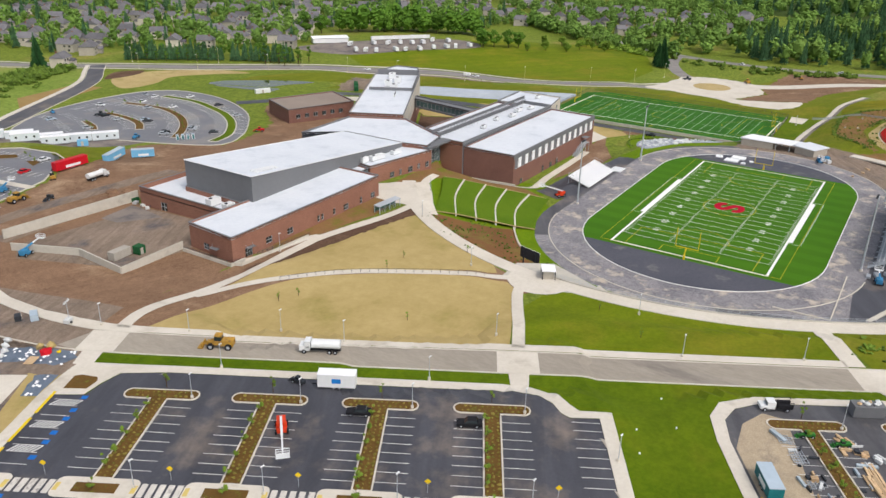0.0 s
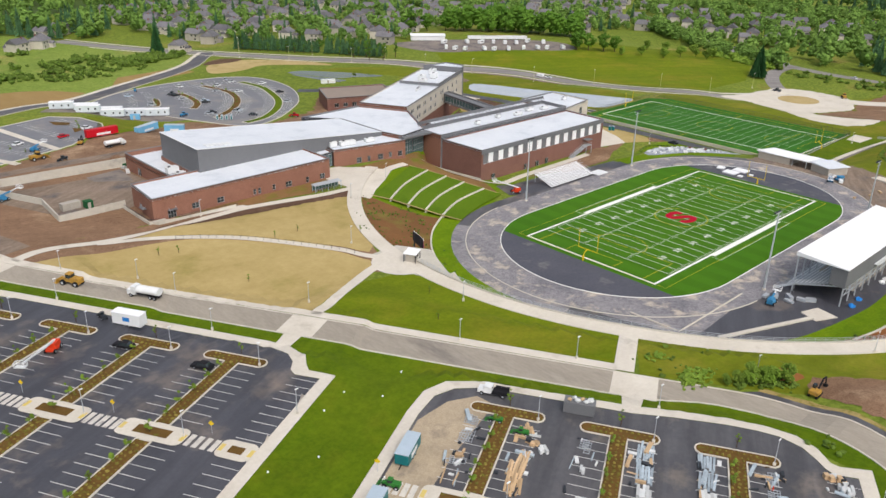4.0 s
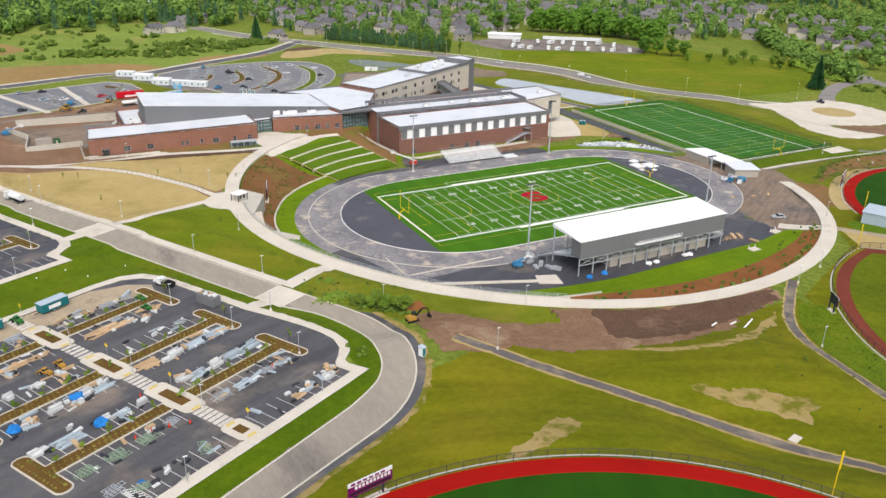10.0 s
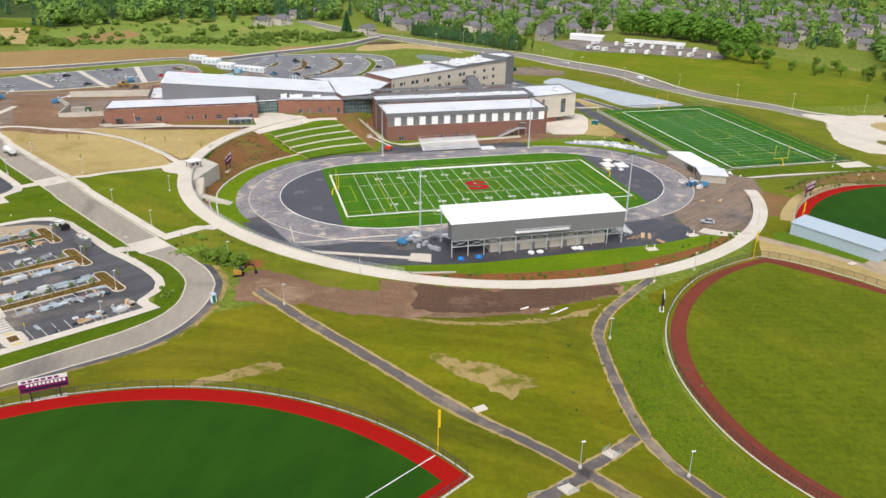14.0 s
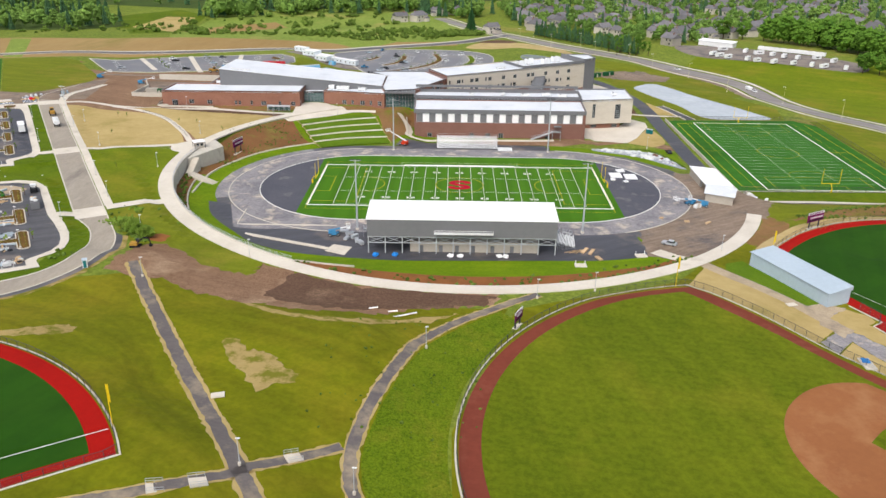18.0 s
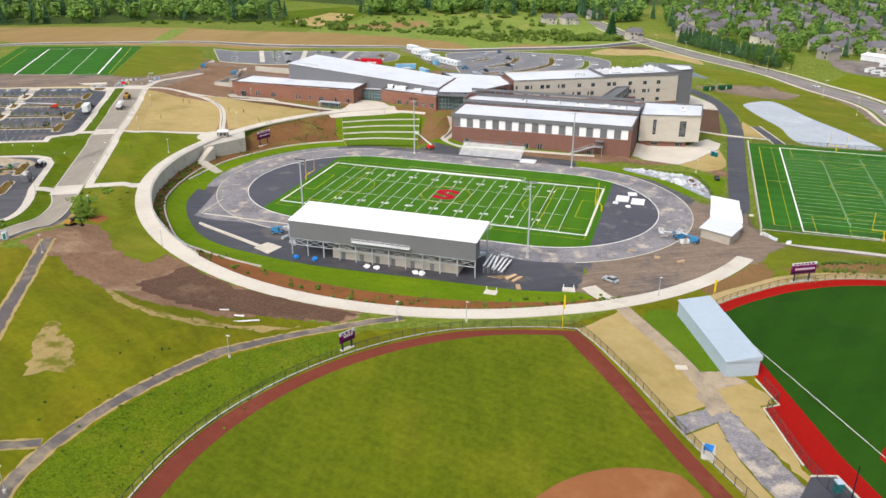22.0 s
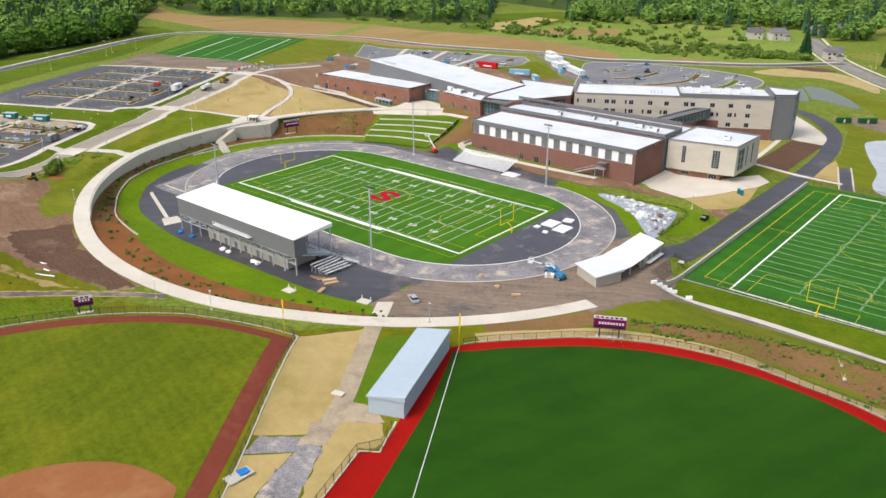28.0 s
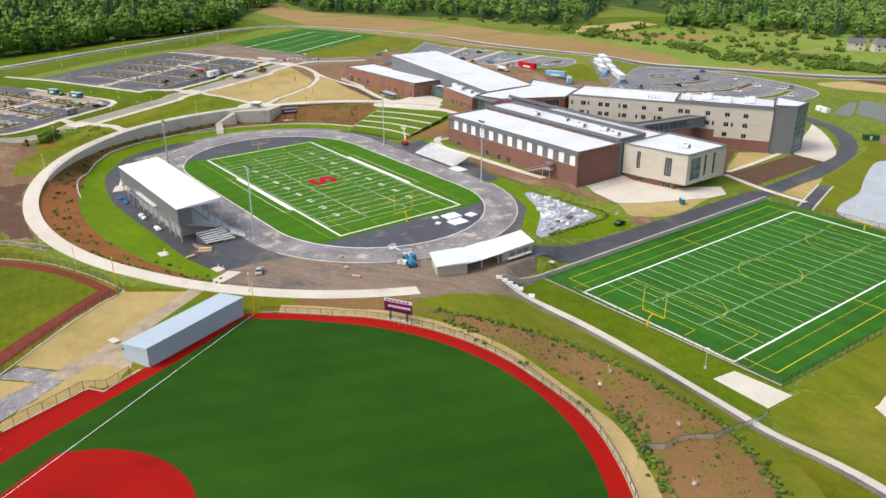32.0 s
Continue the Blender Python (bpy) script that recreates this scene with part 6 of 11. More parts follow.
# bridge
bridge = thing("skybridge", "grey glazed bridge between two school blocks", "bridge")
volume(bridge, [(37, 130.8), (43, 130.8), (50, 172.5), (44, 169.5)], 5.2, 9.9, [GREY_METAL], {1: [(1.0, 40.0, 6.2, 9.0, 14, 0, TEAL_GLASS)], 3: [(1.0, 38.0, 6.2, 9.0, 14, 0, TEAL_GLASS)]}, roof=GREY_METAL)
# classroom wing
cw = thing("classroom_wing", "three-storey beige classroom wing on a brick base", "school building")
WA, WB = (-6.6, 141.3), (74.7, 187.0)
PW = [WA, WB, (62.5, 208), (-17.5, 162.8)]
ups = [(1.7, 1.0), (7.3, 2.4), (9.7, 1.0), (15.7, 2.2), (18.9, 2.2), (24.8, 1.0), (27.4, 2.2), (36.4, 2.2), (44.1, 2.2), (53.2, 2.2), (56.3, 2.2), (65.4, 2.2), (73.9, 2.2), (81.9, 2.2)]
mids = [(1.9, 1.0), (6.7, 2.2), (9.9, 1.0), (15.7, 2.2), (18.9, 2.2), (25.1, 1.0), (27.4, 2.2), (33.2, 1.0), (36.4, 2.2), (41.7, 1.0), (43.9, 2.0), (56.4, 2.2), (59.6, 1.0), (65.4, 2.2), (68.1, 1.0), (73.8, 2.2), (76.4, 1.0), (82.0, 2.2)]
low = [(56.3, 2.2), (65.3, 2.2), (73.6, 2.2), (82.0, 2.2)]
ow = [(s - w / 2, s + w / 2, z - 1.05, z + 1.05, 2 if w > 1.5 else 1, 0) for z, row in ((11.4, ups), (7.0, mids), (2.3, low)) for s, w in row]
volume(cw, PW, -9, 15.2, [BEIGE, GREY_METAL, BEIGE, BRICK], {0: ow, 1: [(3, 14, -2, 13.5, 5, 4, TEAL_GLASS)]})
dxw, dyw = (WB[0] - WA[0]) / 93.27, (WB[1] - WA[1]) / 93.27
for s0, s1, zt in ((0.0, 51.5, 4.2), (51.5, 69.0, 4.2), (69.0, 93.2, 0.8)):
    bm = B()
    A, C = (WA[0] + dxw * s0 + dyw * 0.03, WA[1] + dyw * s0 - dxw * 0.03), (WA[0] + dxw * s1 + dyw * 0.03, WA[1] + dyw * s1 - dxw * 0.03)
    cut = [(a - s0, b - s0, max(lo_, -9), min(hi_, zt)) for a, b, lo_, hi_, *r in ow if a >= s0 and b <= s1 and lo_ < zt]
    wall_bm(bm, A, C, -9, zt, cut, 0.025)
    part("brick_base", bm, BRICK_DARK, cw, "dark red brick base course")
bm = B()
P2 = lambda s, d: (WA[0] + dxw * s - dyw * d, WA[1] + dyw * s + dxw * d)
wall_bm(bm, P2(50, 0.4), P2(93, 0.4), 15.2, 16.6)
wall_bm(bm, P2(93, 0.4), P2(93, 23), 15.2, 17.6)
wall_bm(bm, P2(50, 22), P2(50, 0.4), 15.2, 16.6)
part("roof_screen", bm, GREY_METAL, cw, "grey metal plant screen on the roof")
for k, s in enumerate((54, 63, 72, 82)):
    p = P2(s, 10 + (k % 2) * 4)
    roof_unit(p[0], p[1], 14.75, 4.5, 3.2, 3.0, 29)
for k in range(4):
    p = P2(37 + k * 1.6, 8)
    roof_unit(p[0], p[1], 14.75, 0.8, 0.8, 0.9, 29)
end = thing("wing_end_block", "grey stair block with a glazed corner", "school building")
volume(end, [P2(93.3, 0.6), (82, 193.5), (80, 206), P2(93.3, 22)], -9, 17.2, [GREY_METAL, GREY_METAL, GREY_METAL, GREY_METAL], {1: [(1, 11.6, -3, 14, 4, 5, TEAL_GLASS)]})
annex = thing("annex", "low brick annex with a brown flat roof", "school building")
volume(annex, [(4, 219), (40, 206), (52, 230), (16, 244)], -6, 4.2, [BRICK_DARK], {0: [(4 + k * 5, 6.5 + k * 5, -1, 1.2, 2, 0) for k in range(6)]}, roof=ROOF_BROWN)


# ---- field markings ----
def flat_band(bm, p, q, w, z):
    dx, dy = q[0] - p[0], q[1] - p[1]
    n = math.hypot(dx, dy)
    ox, oy = -dy / n * w / 2, dx / n * w / 2
    bm.faces.new([bm.verts.new((x, y, z)) for x, y in ((p[0] - ox, p[1] - oy), (q[0] - ox, q[1] - oy), (q[0] + ox, q[1] + oy), (p[0] + ox, p[1] + oy))])


def ring_band(bm, c, r, w, z, a0=0, a1=360, n=40):
    pts = arc(*c, r, a0, a1, n)
    for p, q in zip(pts, pts[1:]):
        flat_band(bm, p, q, w, z)


def pitch(name, cx, cy, turn, z, full, label):
    """The lines of an American football pitch, 109.7 by 48.8 m, with other games' lines in yellow."""
    t = thing(name, label, "field marking", (cx, cy, z), turn, kind="structure")
    bm = B()
    w = 0.75 if full else 0.55
    for p, q in (((-54.9, -24.4), (54.9, -24.4)), ((54.9, -24.4), (54.9, 24.4)), ((54.9, 24.4), (-54.9, 24.4)), ((-54.9, 24.4), (-54.9, -24.4))):
        d = 0.3
        flat_band(bm, (p[0] - d * (q[0] > p[0]) + d * (q[0] < p[0]), p[1] - d * (q[1] > p[1]) + d * (q[1] < p[1])), q, w * (1.5 if p[0] == q[0] and not full else 1), 0.01)
    part("border_line", bm, WHITE, t, "white boundary line")
    for k in range(-10, 11):
        bm = B()
        flat_band(bm, (k * 4.572, -24.1), (k * 4.572, 24.1), 0.16 if full else 0.15, 0.014)
        part("yard_line", bm, WHITE if full else FAINT, t)
    bm = B()
    tick = 0.4 if full else 0.34
    for y in (-8.13, 8.13) + ((-23.3, 23.3) if full else ()):
        for k in range(-49, 50):
            if k % 5:
                flat_band(bm, (k * 0.9144, y - tick), (k * 0.9144, y + tick), 0.2 if full else 0.22, 0.014)
    part("hash_marks", bm, WHITE if full else FAINT, t)
    bm = B()
    ring_band(bm, (0, 0), 9.15, 0.22, 0.02)
    for s in (-1, 1):
        for p, q in (((s * 38, -20), (s * 54, -20)), ((s * 38, 20), (s * 54, 20)), ((s * 38, -20), (s * 38, 20)), ((s * 49, -9), (s * 54, -9)), ((s * 49, 9), (s * 54, 9)), ((s * 49, -9), (s * 49, 9))):
            flat_band(bm, p, q, 0.2, 0.02)
        ring_band(bm, (s * 38, 0), 9.0, 0.2, 0.022, 90 if s > 0 else -90, 270 if s > 0 else 90, 20)
    for y in (-28.2, 28.2):
        flat_band(bm, (-55, y), (55, y), 0.14, 0.02)
    for x in (-55, 55):
        flat_band(bm, (x, -28.2), (x, 28.2), 0.18, 0.02)
    part("yellow_lines", bm, YELLOW, t, "thin yellow lines of other games")
    return t


field = pitch("football_lines", 0, 0, 0, 0.2, True, "white and yellow lines on the stadium turf")
for y in (-25.0, 25.0):
    bm = B()
    box(bm, -22.8, y - 0.9, 0.0, 22.8, y + 0.9, 0.025)
    part("team_line", bm, WHITE, field, "broad white team-area band")
    bm = B()
    s = 1 if y > 0 else -1
    for p, q in (((-24, y), (-24, y + s * 3.6)), ((24, y), (24, y + s * 3.6)), ((-24, y + s * 3.6), (24, y + s * 3.6))):
        flat_band(bm, p, q, 0.2, 0.02)
    part("team_box", bm, FAINT, field)


def number_mesh(text):
    cu = bpy.data.curves.new("figure", "FONT")
    cu.body, cu.size, cu.align_x, cu.align_y = text, 2.6, "CENTER", "CENTER"
    cu.offset = 0.06
    ob = bpy.data.objects.new("figure", cu)
    scene.collection.objects.link(ob)
    me = bpy.data.meshes.new_from_object(ob.evaluated_get(bpy.context.evaluated_depsgraph_get()))
    bpy.data.objects.remove(ob)
    me.materials.append(WHITE)
    return me


for k in range(-4, 5):
    me = number_mesh("%d 0" % (5 - abs(k)))
    for y, r in ((-15.5, 0), (15.5, 180)):
        shared("yard_number", me, field, pose(k * 9.144, y, 0.03, 0, 0, r) @ Matrix.Diagonal((1.0, 0.95, 1, 1)))
logo = tagged(new("centre_logo"), "large red letter-shaped logo at midfield", "field marking", kind="structure")
logo.matrix_basis = pose(0, 0, 0.24) @ Matrix.Diagonal((1.24, 1.14, 1, 1))
bm = B()
prism(bm, strip(smooth_line([(2.55, 2.1), (2.2, 3.1), (0.9, 3.6), (-0.9, 3.55), (-2.2, 2.75), (-2.25, 1.5), (-1.1, 0.55), (1.1, -0.55), (2.25, -1.5), (2.2, -2.75), (0.9, -3.55), (-0.9, -3.6), (-2.2, -3.1), (-2.55, -2.1)], 0.5), 1.05), 0.008, 0.024)
for sx in (-1, 1):
    box(bm, sx * 2.5 - 1.0, sx * 2.2 - 0.75, 0.009, sx * 2.5 + 1.0, sx * 2.2 + 0.75, 0.027)
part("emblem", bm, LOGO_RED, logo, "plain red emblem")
east_lines = pitch("east_field_lines", 149, 69, 90, -4.56, False, "thin white and yellow lines on the east turf field")
bm = B()
for p, q in (((-51.5, 33.5), (53, 33.5)), ((-51.5, -33.5), (53, -33.5)), ((-51.5, -33.5), (-51.5, -24.5)), ((53, 24.5), (53, 33.5)), ((-51.5, 24.5), (-51.5, 33.5)), ((1.2, 24.5), (1.2, 33.5)), ((1.2, -33.5), (1.2, -24.5))):
    flat_band(bm, p, q, 0.3, 0.03)
part("yellow_border", bm, YELLOW, east_lines, "yellow border lines of another game")
west = thing("west_field_lines", "white lines on the west turf field", "field marking", (0, 0, 8.22), kind="structure")
for p, q, w_, m_ in (((-294, 102), (-343, 184), 0.9, WHITE), ((-250.5, 120), (-300, 205), 0.9, WHITE), ((-279.5, 107.6), (-328.6, 190.6), 0.4, FAINT), ((-265, 113.8), (-314.4, 197.6), 0.4, FAINT),
                     ((-309, 98), (-359, 181), 0.35, YELLOW), ((-244.6, 122), (-294, 208), 0.35, YELLOW), ((-343, 184), (-300, 205), 0.5, FAINT), ((-294, 102), (-250.5, 120), 0.5, FAINT)):
    bm = B()
    flat_band(bm, p, q, w_, 0.0)
    part("line", bm, m_, west)
foulw = thing("softball_lines", "white foul line of the softball field", "field marking", kind="structure")
bm = B()
flat_band(bm, (-61.6, -178.2), (-116, -210.5), 0.17, 14.46)
part("line", bm, WHITE, foulw)
foule = thing("east_ball_lines", "white foul lines of the east ball field", "field marking", kind="structure")
bm = B()
for k in range(14):
    p, q = [tuple(a + (b - a) * j / 11 for a, b in zip(FOUL_A, FOUL_B)) for j in (k, k + 1)]
    z0, z1 = gz(*p) + 0.27, gz(*q) + 0.27
    v = [(p[0] - 0.08, p[1], z0), (q[0] - 0.08, q[1], z1), (q[0] + 0.08, q[1], z1), (p[0] + 0.08, p[1], z0)]
    bm.faces.new([bm.verts.new(c) for c in v])
part("line", bm, WHITE, foule)


# ---- goal posts ----
def goal(x, y, z, turn, m):
    t = thing("goal_post", "yellow football goal post with a curved neck", "goal post", (x, y, z), turn, "goal posts")
    bm = B()
    for a, b in zip([(0, 0, 0), (0, 0, 1.6), (0.5, 0, 2.5), (1.6, 0, 3.05)], [(0, 0, 1.6), (0.5, 0, 2.5), (1.6, 0, 3.05), (2.0, 0, 3.05)]):
        cone(bm, a, b, 0.14, 0.14)
    part("neck", bm, m, t)
    bm = B()
    cone(bm, (2.0, -3.55, 3.05), (2.0, 3.55, 3.05), 0.11, 0.11)
    part("crossbar", bm, m, t)
    for s in (-1, 1):
        bm = B()
        cone(bm, (2.0, s * 3.55, 3.05), (2.0, s * 3.55, 9.2), 0.09, 0.09)
        part("upright", bm, m, t)
    bm = B()
    cone(bm, (0, 0, 0), (0, 0, 1.5), 0.3, 0.3)
    part("padding", bm, YELLOW_PAINT, t)


goal(-57, 0, 0.18, 0, YELLOW_PAINT)
goal(57, 0, 0.18, 180, YELLOW_PAINT)
goal(149, 12, -4.6, 90, YELLOW_PAINT)
goal(149, 126, -4.6, -90, YELLOW_PAINT)


# ---- floodlight masts ----
def mast(x, y, h=24.0):
    t = thing("floodlight_mast", "tall galvanised steel stadium floodlight mast", "floodlight", (x, y, gz(x, y)), 180 if y > 0 else 0, "floodlight masts")
    bm = B()
    cone(bm, (0, 0, 0), (0, 0, h), 0.34, 0.17, 10)
    part("pole", bm, GALV, t)
    bm = B()
    cone(bm, (0, 0, 0), (0, 0, 0.7), 0.6, 0.55, 10)
    part("footing", bm, CONCRETE, t)
    for z, wd in ((h - 0.2, 3.4), (h - 1.3, 3.0)):
        bm = B()
        beam(bm, (-wd / 2, 0, z), (wd / 2, 0, z), 0.14)
        part("crossarm", bm, GALV, t)
    for k in range(5):
        bm = B()
        cone(bm, (-1.5 + 0.75 * k, 0.1, h + 0.2), (-1.5 + 0.75 * k, 0.55, h - 0.15), 0.12, 0.32, 8)
        part("lamp", bm, DARK_METAL, t, "floodlight lamp head")
    bm = B()
    box(bm, -0.35, -0.3, 2.6, 0.35, 0.05, 3.9)
    part("control_box", bm, GALV, t)


for x, y in ((-29, 47.7), (-34, -47.5), (40.5, -47.5), (39, 47.5)):
    mast(x, y)


# ---- main grandstand ----
def grandstand():
    t = thing("grandstand", "covered grandstand with a white roof and grey back wall", "grandstand", (0, 0, 0.15))
    y0, y1, x0, x1, zr = -67.0, -53.0, -28.6, 29.5, 11.6
    bm = B()
    prism(bm, [(x0 - 0.3, y0 - 0.2), (x1 + 0.3, y0 - 0.2), (x1 + 0.3, y1 + 0.3), (x0 - 0.3, y1 + 0.3)], zr - 0.5, [zr - 0.3, zr - 0.3, zr + 0.75, zr + 0.75])
    part("roof", bm, ROOF_WHITE, t, "smooth white metal roof")
    bm = B()
    box(bm, x0, y0, 5.6, x1, y0 + 0.25, zr - 0.35)
    part("back_wall", bm, GREY_METAL, t, "grey metal back wall of the press level")
    for xs in (x0, x1 - 0.25):
        bm = B()
        prism(bm, [(xs, y0 + 0.25), (xs + 0.25, y0 + 0.25), (xs + 0.25, y0 + 4.4), (xs, y0 + 4.4)], 5.6, zr - 0.5)
        part("side_wall", bm, GREY_METAL, t)
    bays = [x0 + 0.25 + (x1 - x0 - 0.5) * k / 11 for k in range(12)]
    for x in bays:
        for y, zt in ((y0 + 0.4, 6.2), (y1 - 0.2, zr + 0.2)):
            bm = B()
            box(bm, x - 0.16, y - 0.16, 0, x + 0.16, y + 0.16, zt)
            part("column", bm, GALV, t)
        bm = B()
        beam(bm, (x, y0 + 0.2, zr - 0.5), (x, y1, zr + 0.25), 0.18, 0.4)
        part("rafter", bm, GALV, t)
        bm = B()
        beam(bm, (x, y0 + 0.2, 6.2), (x, y1 + 3.0, 1.2), 0.16, 0.35)
        part("raker", bm, GALV, t)
    for k, (a, b) in enumerate(zip(bays, bays[1:])):
        for za, zb in ((3.6, 5.5), (5.5, 3.6)):
            bm = B()
            beam(bm, (a, y0 + (0.1 if za < zb else 0.24), za), (b, y0 + (0.1 if za < zb else 0.24), zb), 0.13)
            part("brace", bm, GALV, t)
    for z in (3.5, 5.5):
        bm = B()
        beam(bm, (x0, y0 + 0.12, z), (x1, y0 + 0.12, z), 0.16, 0.25)
        part("girt", bm, GALV, t)
    for k in range(13):
        y, z = y0 + 1.2 + k * 1.15, 6.3 - k * 0.4
        bm = B()
        box(bm, x0 + 0.6, y, z - 0.05, x1 - 0.6, y + 1.1, z)
        box(bm, x0 + 0.6, y, z - 0.4, x1 - 0.6, y + 0.05, z)
        part("tread", bm, GALV, t)
        bm = B()
        box(bm, x0 + 0.6, y + 0.2, z + 0.38, x1 - 0.6, y + 0.55, z + 0.43)
        part("bench", bm, WHITE_METAL, t, "pale aluminium bench row")
    bm = B()
    box(bm, -15.5, y0 + 1.6, 0, 24.0, y1 - 2, 3.3)
    part("block_room", bm, TAN_BLOCK, t, "tan block rooms under the seating")
    for x in (-12, -6, -1, 4, 10, 16):
        bm = B()
        box(bm, x - 0.6, y0 + 1.5, 0, x + 0.6, y0 + 1.61, 2.2)
        part("door", bm, GREY_METAL, t)
    bm = B()
    box(bm, -8.0, y0 - 1.3, 6.9, 10.0, y0, 7.1)
    for x in np.arange(-8, 10.1, 1.5):
        box(bm, x - 0.04, y0 - 1.3, 7.1, x + 0.04, y0 - 1.22, 8.2)
    box(bm, -8, y0 - 1.3, 8.1, 10, y0 - 1.22, 8.2)
    box(bm, -8, y0 - 1.3, 7.6, 10, y0 - 1.22, 7.66)
    part("walkway", bm, WHITE_METAL, t, "galvanised access balcony with railing")
    for xs, s in ((x1, 1), (x0, -1)):
        for k in range(10):
            bm = B()
            box(bm, xs + s * 0.6 + min(0, s) * 2.0, -54 + k * 0.5, 2.8 - k * 0.28, xs + s * 0.6 + max(0, s) * 2.0, -53.5 + k * 0.5, 3.0 - k * 0.28)
            part("step", bm, GALV, t)
        for d in (0.5, 2.6):
            for yy, zz in ((-54, 3.0), (-49, 0.2)):
                bm = B()
                box(bm, xs + s * d - 0.04, yy - 0.04, 0, xs + s * d + 0.04, yy + 0.04, zz + 1.1)
                part("stair_post", bm, GALV, t)
            bm = B()
            beam(bm, (xs + s * d, -54, 4.1), (xs + s * d, -49, 1.3), 0.07)
            part("handrail", bm, GALV, t)
    bm = B()
    for x in np.arange(x0 + 0.6, x1, 2.0):
        box(bm, x - 0.03, y1 + 2.2, 0.5, x + 0.03, y1 + 2.26, 2.6)
    for z in (1.6, 2.1, 2.6):
        beam(bm, (x0, y1 + 2.2, z), (x1, y1 + 2.2, z), 0.06)
    part("front_rail", bm, GALV, t)


grandstand()


# ---- visitors' bleachers ----
bl = thing("bleachers", "pale metal open bleachers by the track", "bleachers", (3.5, 55.5, 0.12), 0)
for k in range(12):
    bm = B()
    box(bm, -13.5, -4.4 + k * 0.75, 0.35 + k * 0.26, 13.5, -3.7 + k * 0.75, 0.42 + k * 0.26)
    part("footboard", bm, ROOF_WHITE, bl)
    bm = B()
    box(bm, -13.5, -4.0 + k * 0.75, 0.75 + k * 0.26, 13.5, -3.72 + k * 0.75, 0.8 + k * 0.26)
    part("bench", bm, ROOF_WHITE, bl)
for x in np.arange(-13, 13.1, 3.25):
    bm = B()
    beam(bm, (x, -4.3, 0.2), (x, 4.7, 3.3), 0.12)
    beam(bm, (x, 4.5, 0), (x, 4.5, 3.2), 0.12)
    part("frame_leg", bm, GALV, bl)
bm = B()
for s in (-13.5, 13.5):
    for k in range(5):
        box(bm, s - 0.03, -3.9 + k * 2.1, 0.4 + k * 0.7, s + 0.03, -3.84 + k * 2.1, 1.7 + k * 0.7)
    beam(bm, (s, -4, 1.7), (s, 4.6, 4.6), 0.06)
beam(bm, (-13.5, 4.6, 4.5), (13.5, 4.6, 4.5), 0.06)
part("guard_rail", bm, GALV, bl)
bm = B()
box(bm, 13.6, -7, -0.05, 20, -2.2, 0.3)
part("ramp", bm, WHITE_METAL, bl, "pale access ramp")

# ---- seating terraces ----
TER = [((-77.5, 79.0), (-62, 86.5), (-44, 96.5), 5.4), ((-73.9, 72.7), (-58, 82.6), (-40.9, 89.2), 4.6), ((-71.0, 66.5), (-56, 75.4), (-38.4, 81.2), 3.6), ((-68.2, 60.4), (-53.5, 68.4), (-36, 73.6), 2.6), ((-65.4, 54.6), (-51, 61.6), (-33.5, 65.2), 1.6), ((-61.5, 49.0), (-47, 54.6), (-31, 58.0), 0.5)]
TLINES = [(smooth_line([a, c, b], 1.6), z) for a, c, b, z in TER]
for k, (ln, z) in enumerate(TLINES[:-1]):
    l2, z2 = TLINES[k + 1]
    if k:
        bm = B()
        kerb(bm, ln, 0.5, z + 0.12, 0.0, drop=-(z - 2.0))
        bmesh.ops.recalc_face_normals(bm, faces=bm.faces)
        solid("terrace_wall", bm, CONCRETE, "curved pale concrete terrace seat wall", "seat wall", "structure")
    bm = B()
    n = 26
    pick = lambda L_, i: L_[round(i * (len(L_) - 1) / (n - 1))]
    top = z - (0.4 if k else 0.3)
    rows = [(bm.verts.new((*pick(ln, i), max(top, gz(*pick(ln, i)) + 0.05))), bm.verts.new((*pick(l2, i), max(z2, gz(*pick(l2, i)) + 0.05)))) for i in range(n)]
    for p, q in zip(rows, rows[1:]):
        bm.faces.new((p[0], p[1], q[1], q[0]))
    solid("terrace_lawn", bm, LAWN_DARK, "green grass tread of the seating terraces", "grass", "structure")
bm = B()
for e in (0, -1):
    for (l1, z1), (l2, z2) in zip(TLINES, TLINES[1:]):
        beam(bm, (*l1[e], max(z1, gz(*l1[e])) - 0.2), (*l2[e], max(z2, gz(*l2[e])) - 0.2), 0.2, 0.3)
solid("terrace_cheek", bm, SAND, "straw-coloured edging beside the terraces", "edging", "structure")


# ---- concession building ----
con = thing("concession_building", "pale block concession building with white metal roofs", "building")
CA, CB_, CCc, CD = (90.3, -14.4), (99.0, -18.8), (102.3, -10.6), (93.4, -5.9)


def gable_box(parent, poly, z0, z1, roof_mat, over=0.5, rise=0.7, name="wall"):
    bm = B()
    prism(bm, poly, z0, z1)
    part(name, bm, TAN_BLOCK, parent)
    cx, cy = sum(p[0] for p in poly) / 4, sum(p[1] for p in poly) / 4
    out = [(cx + (p[0] - cx) * (1 + over / 4), cy + (p[1] - cy) * (1 + over / 4)) for p in poly]
    bm = B()
    prism(bm, out, z1, [z1 + 0.2, z1 + 0.2 + rise * 0.15, z1 + 0.2 + rise, z1 + 0.2 + rise])
    part("roof", bm, roof_mat, parent, "pale metal roof")


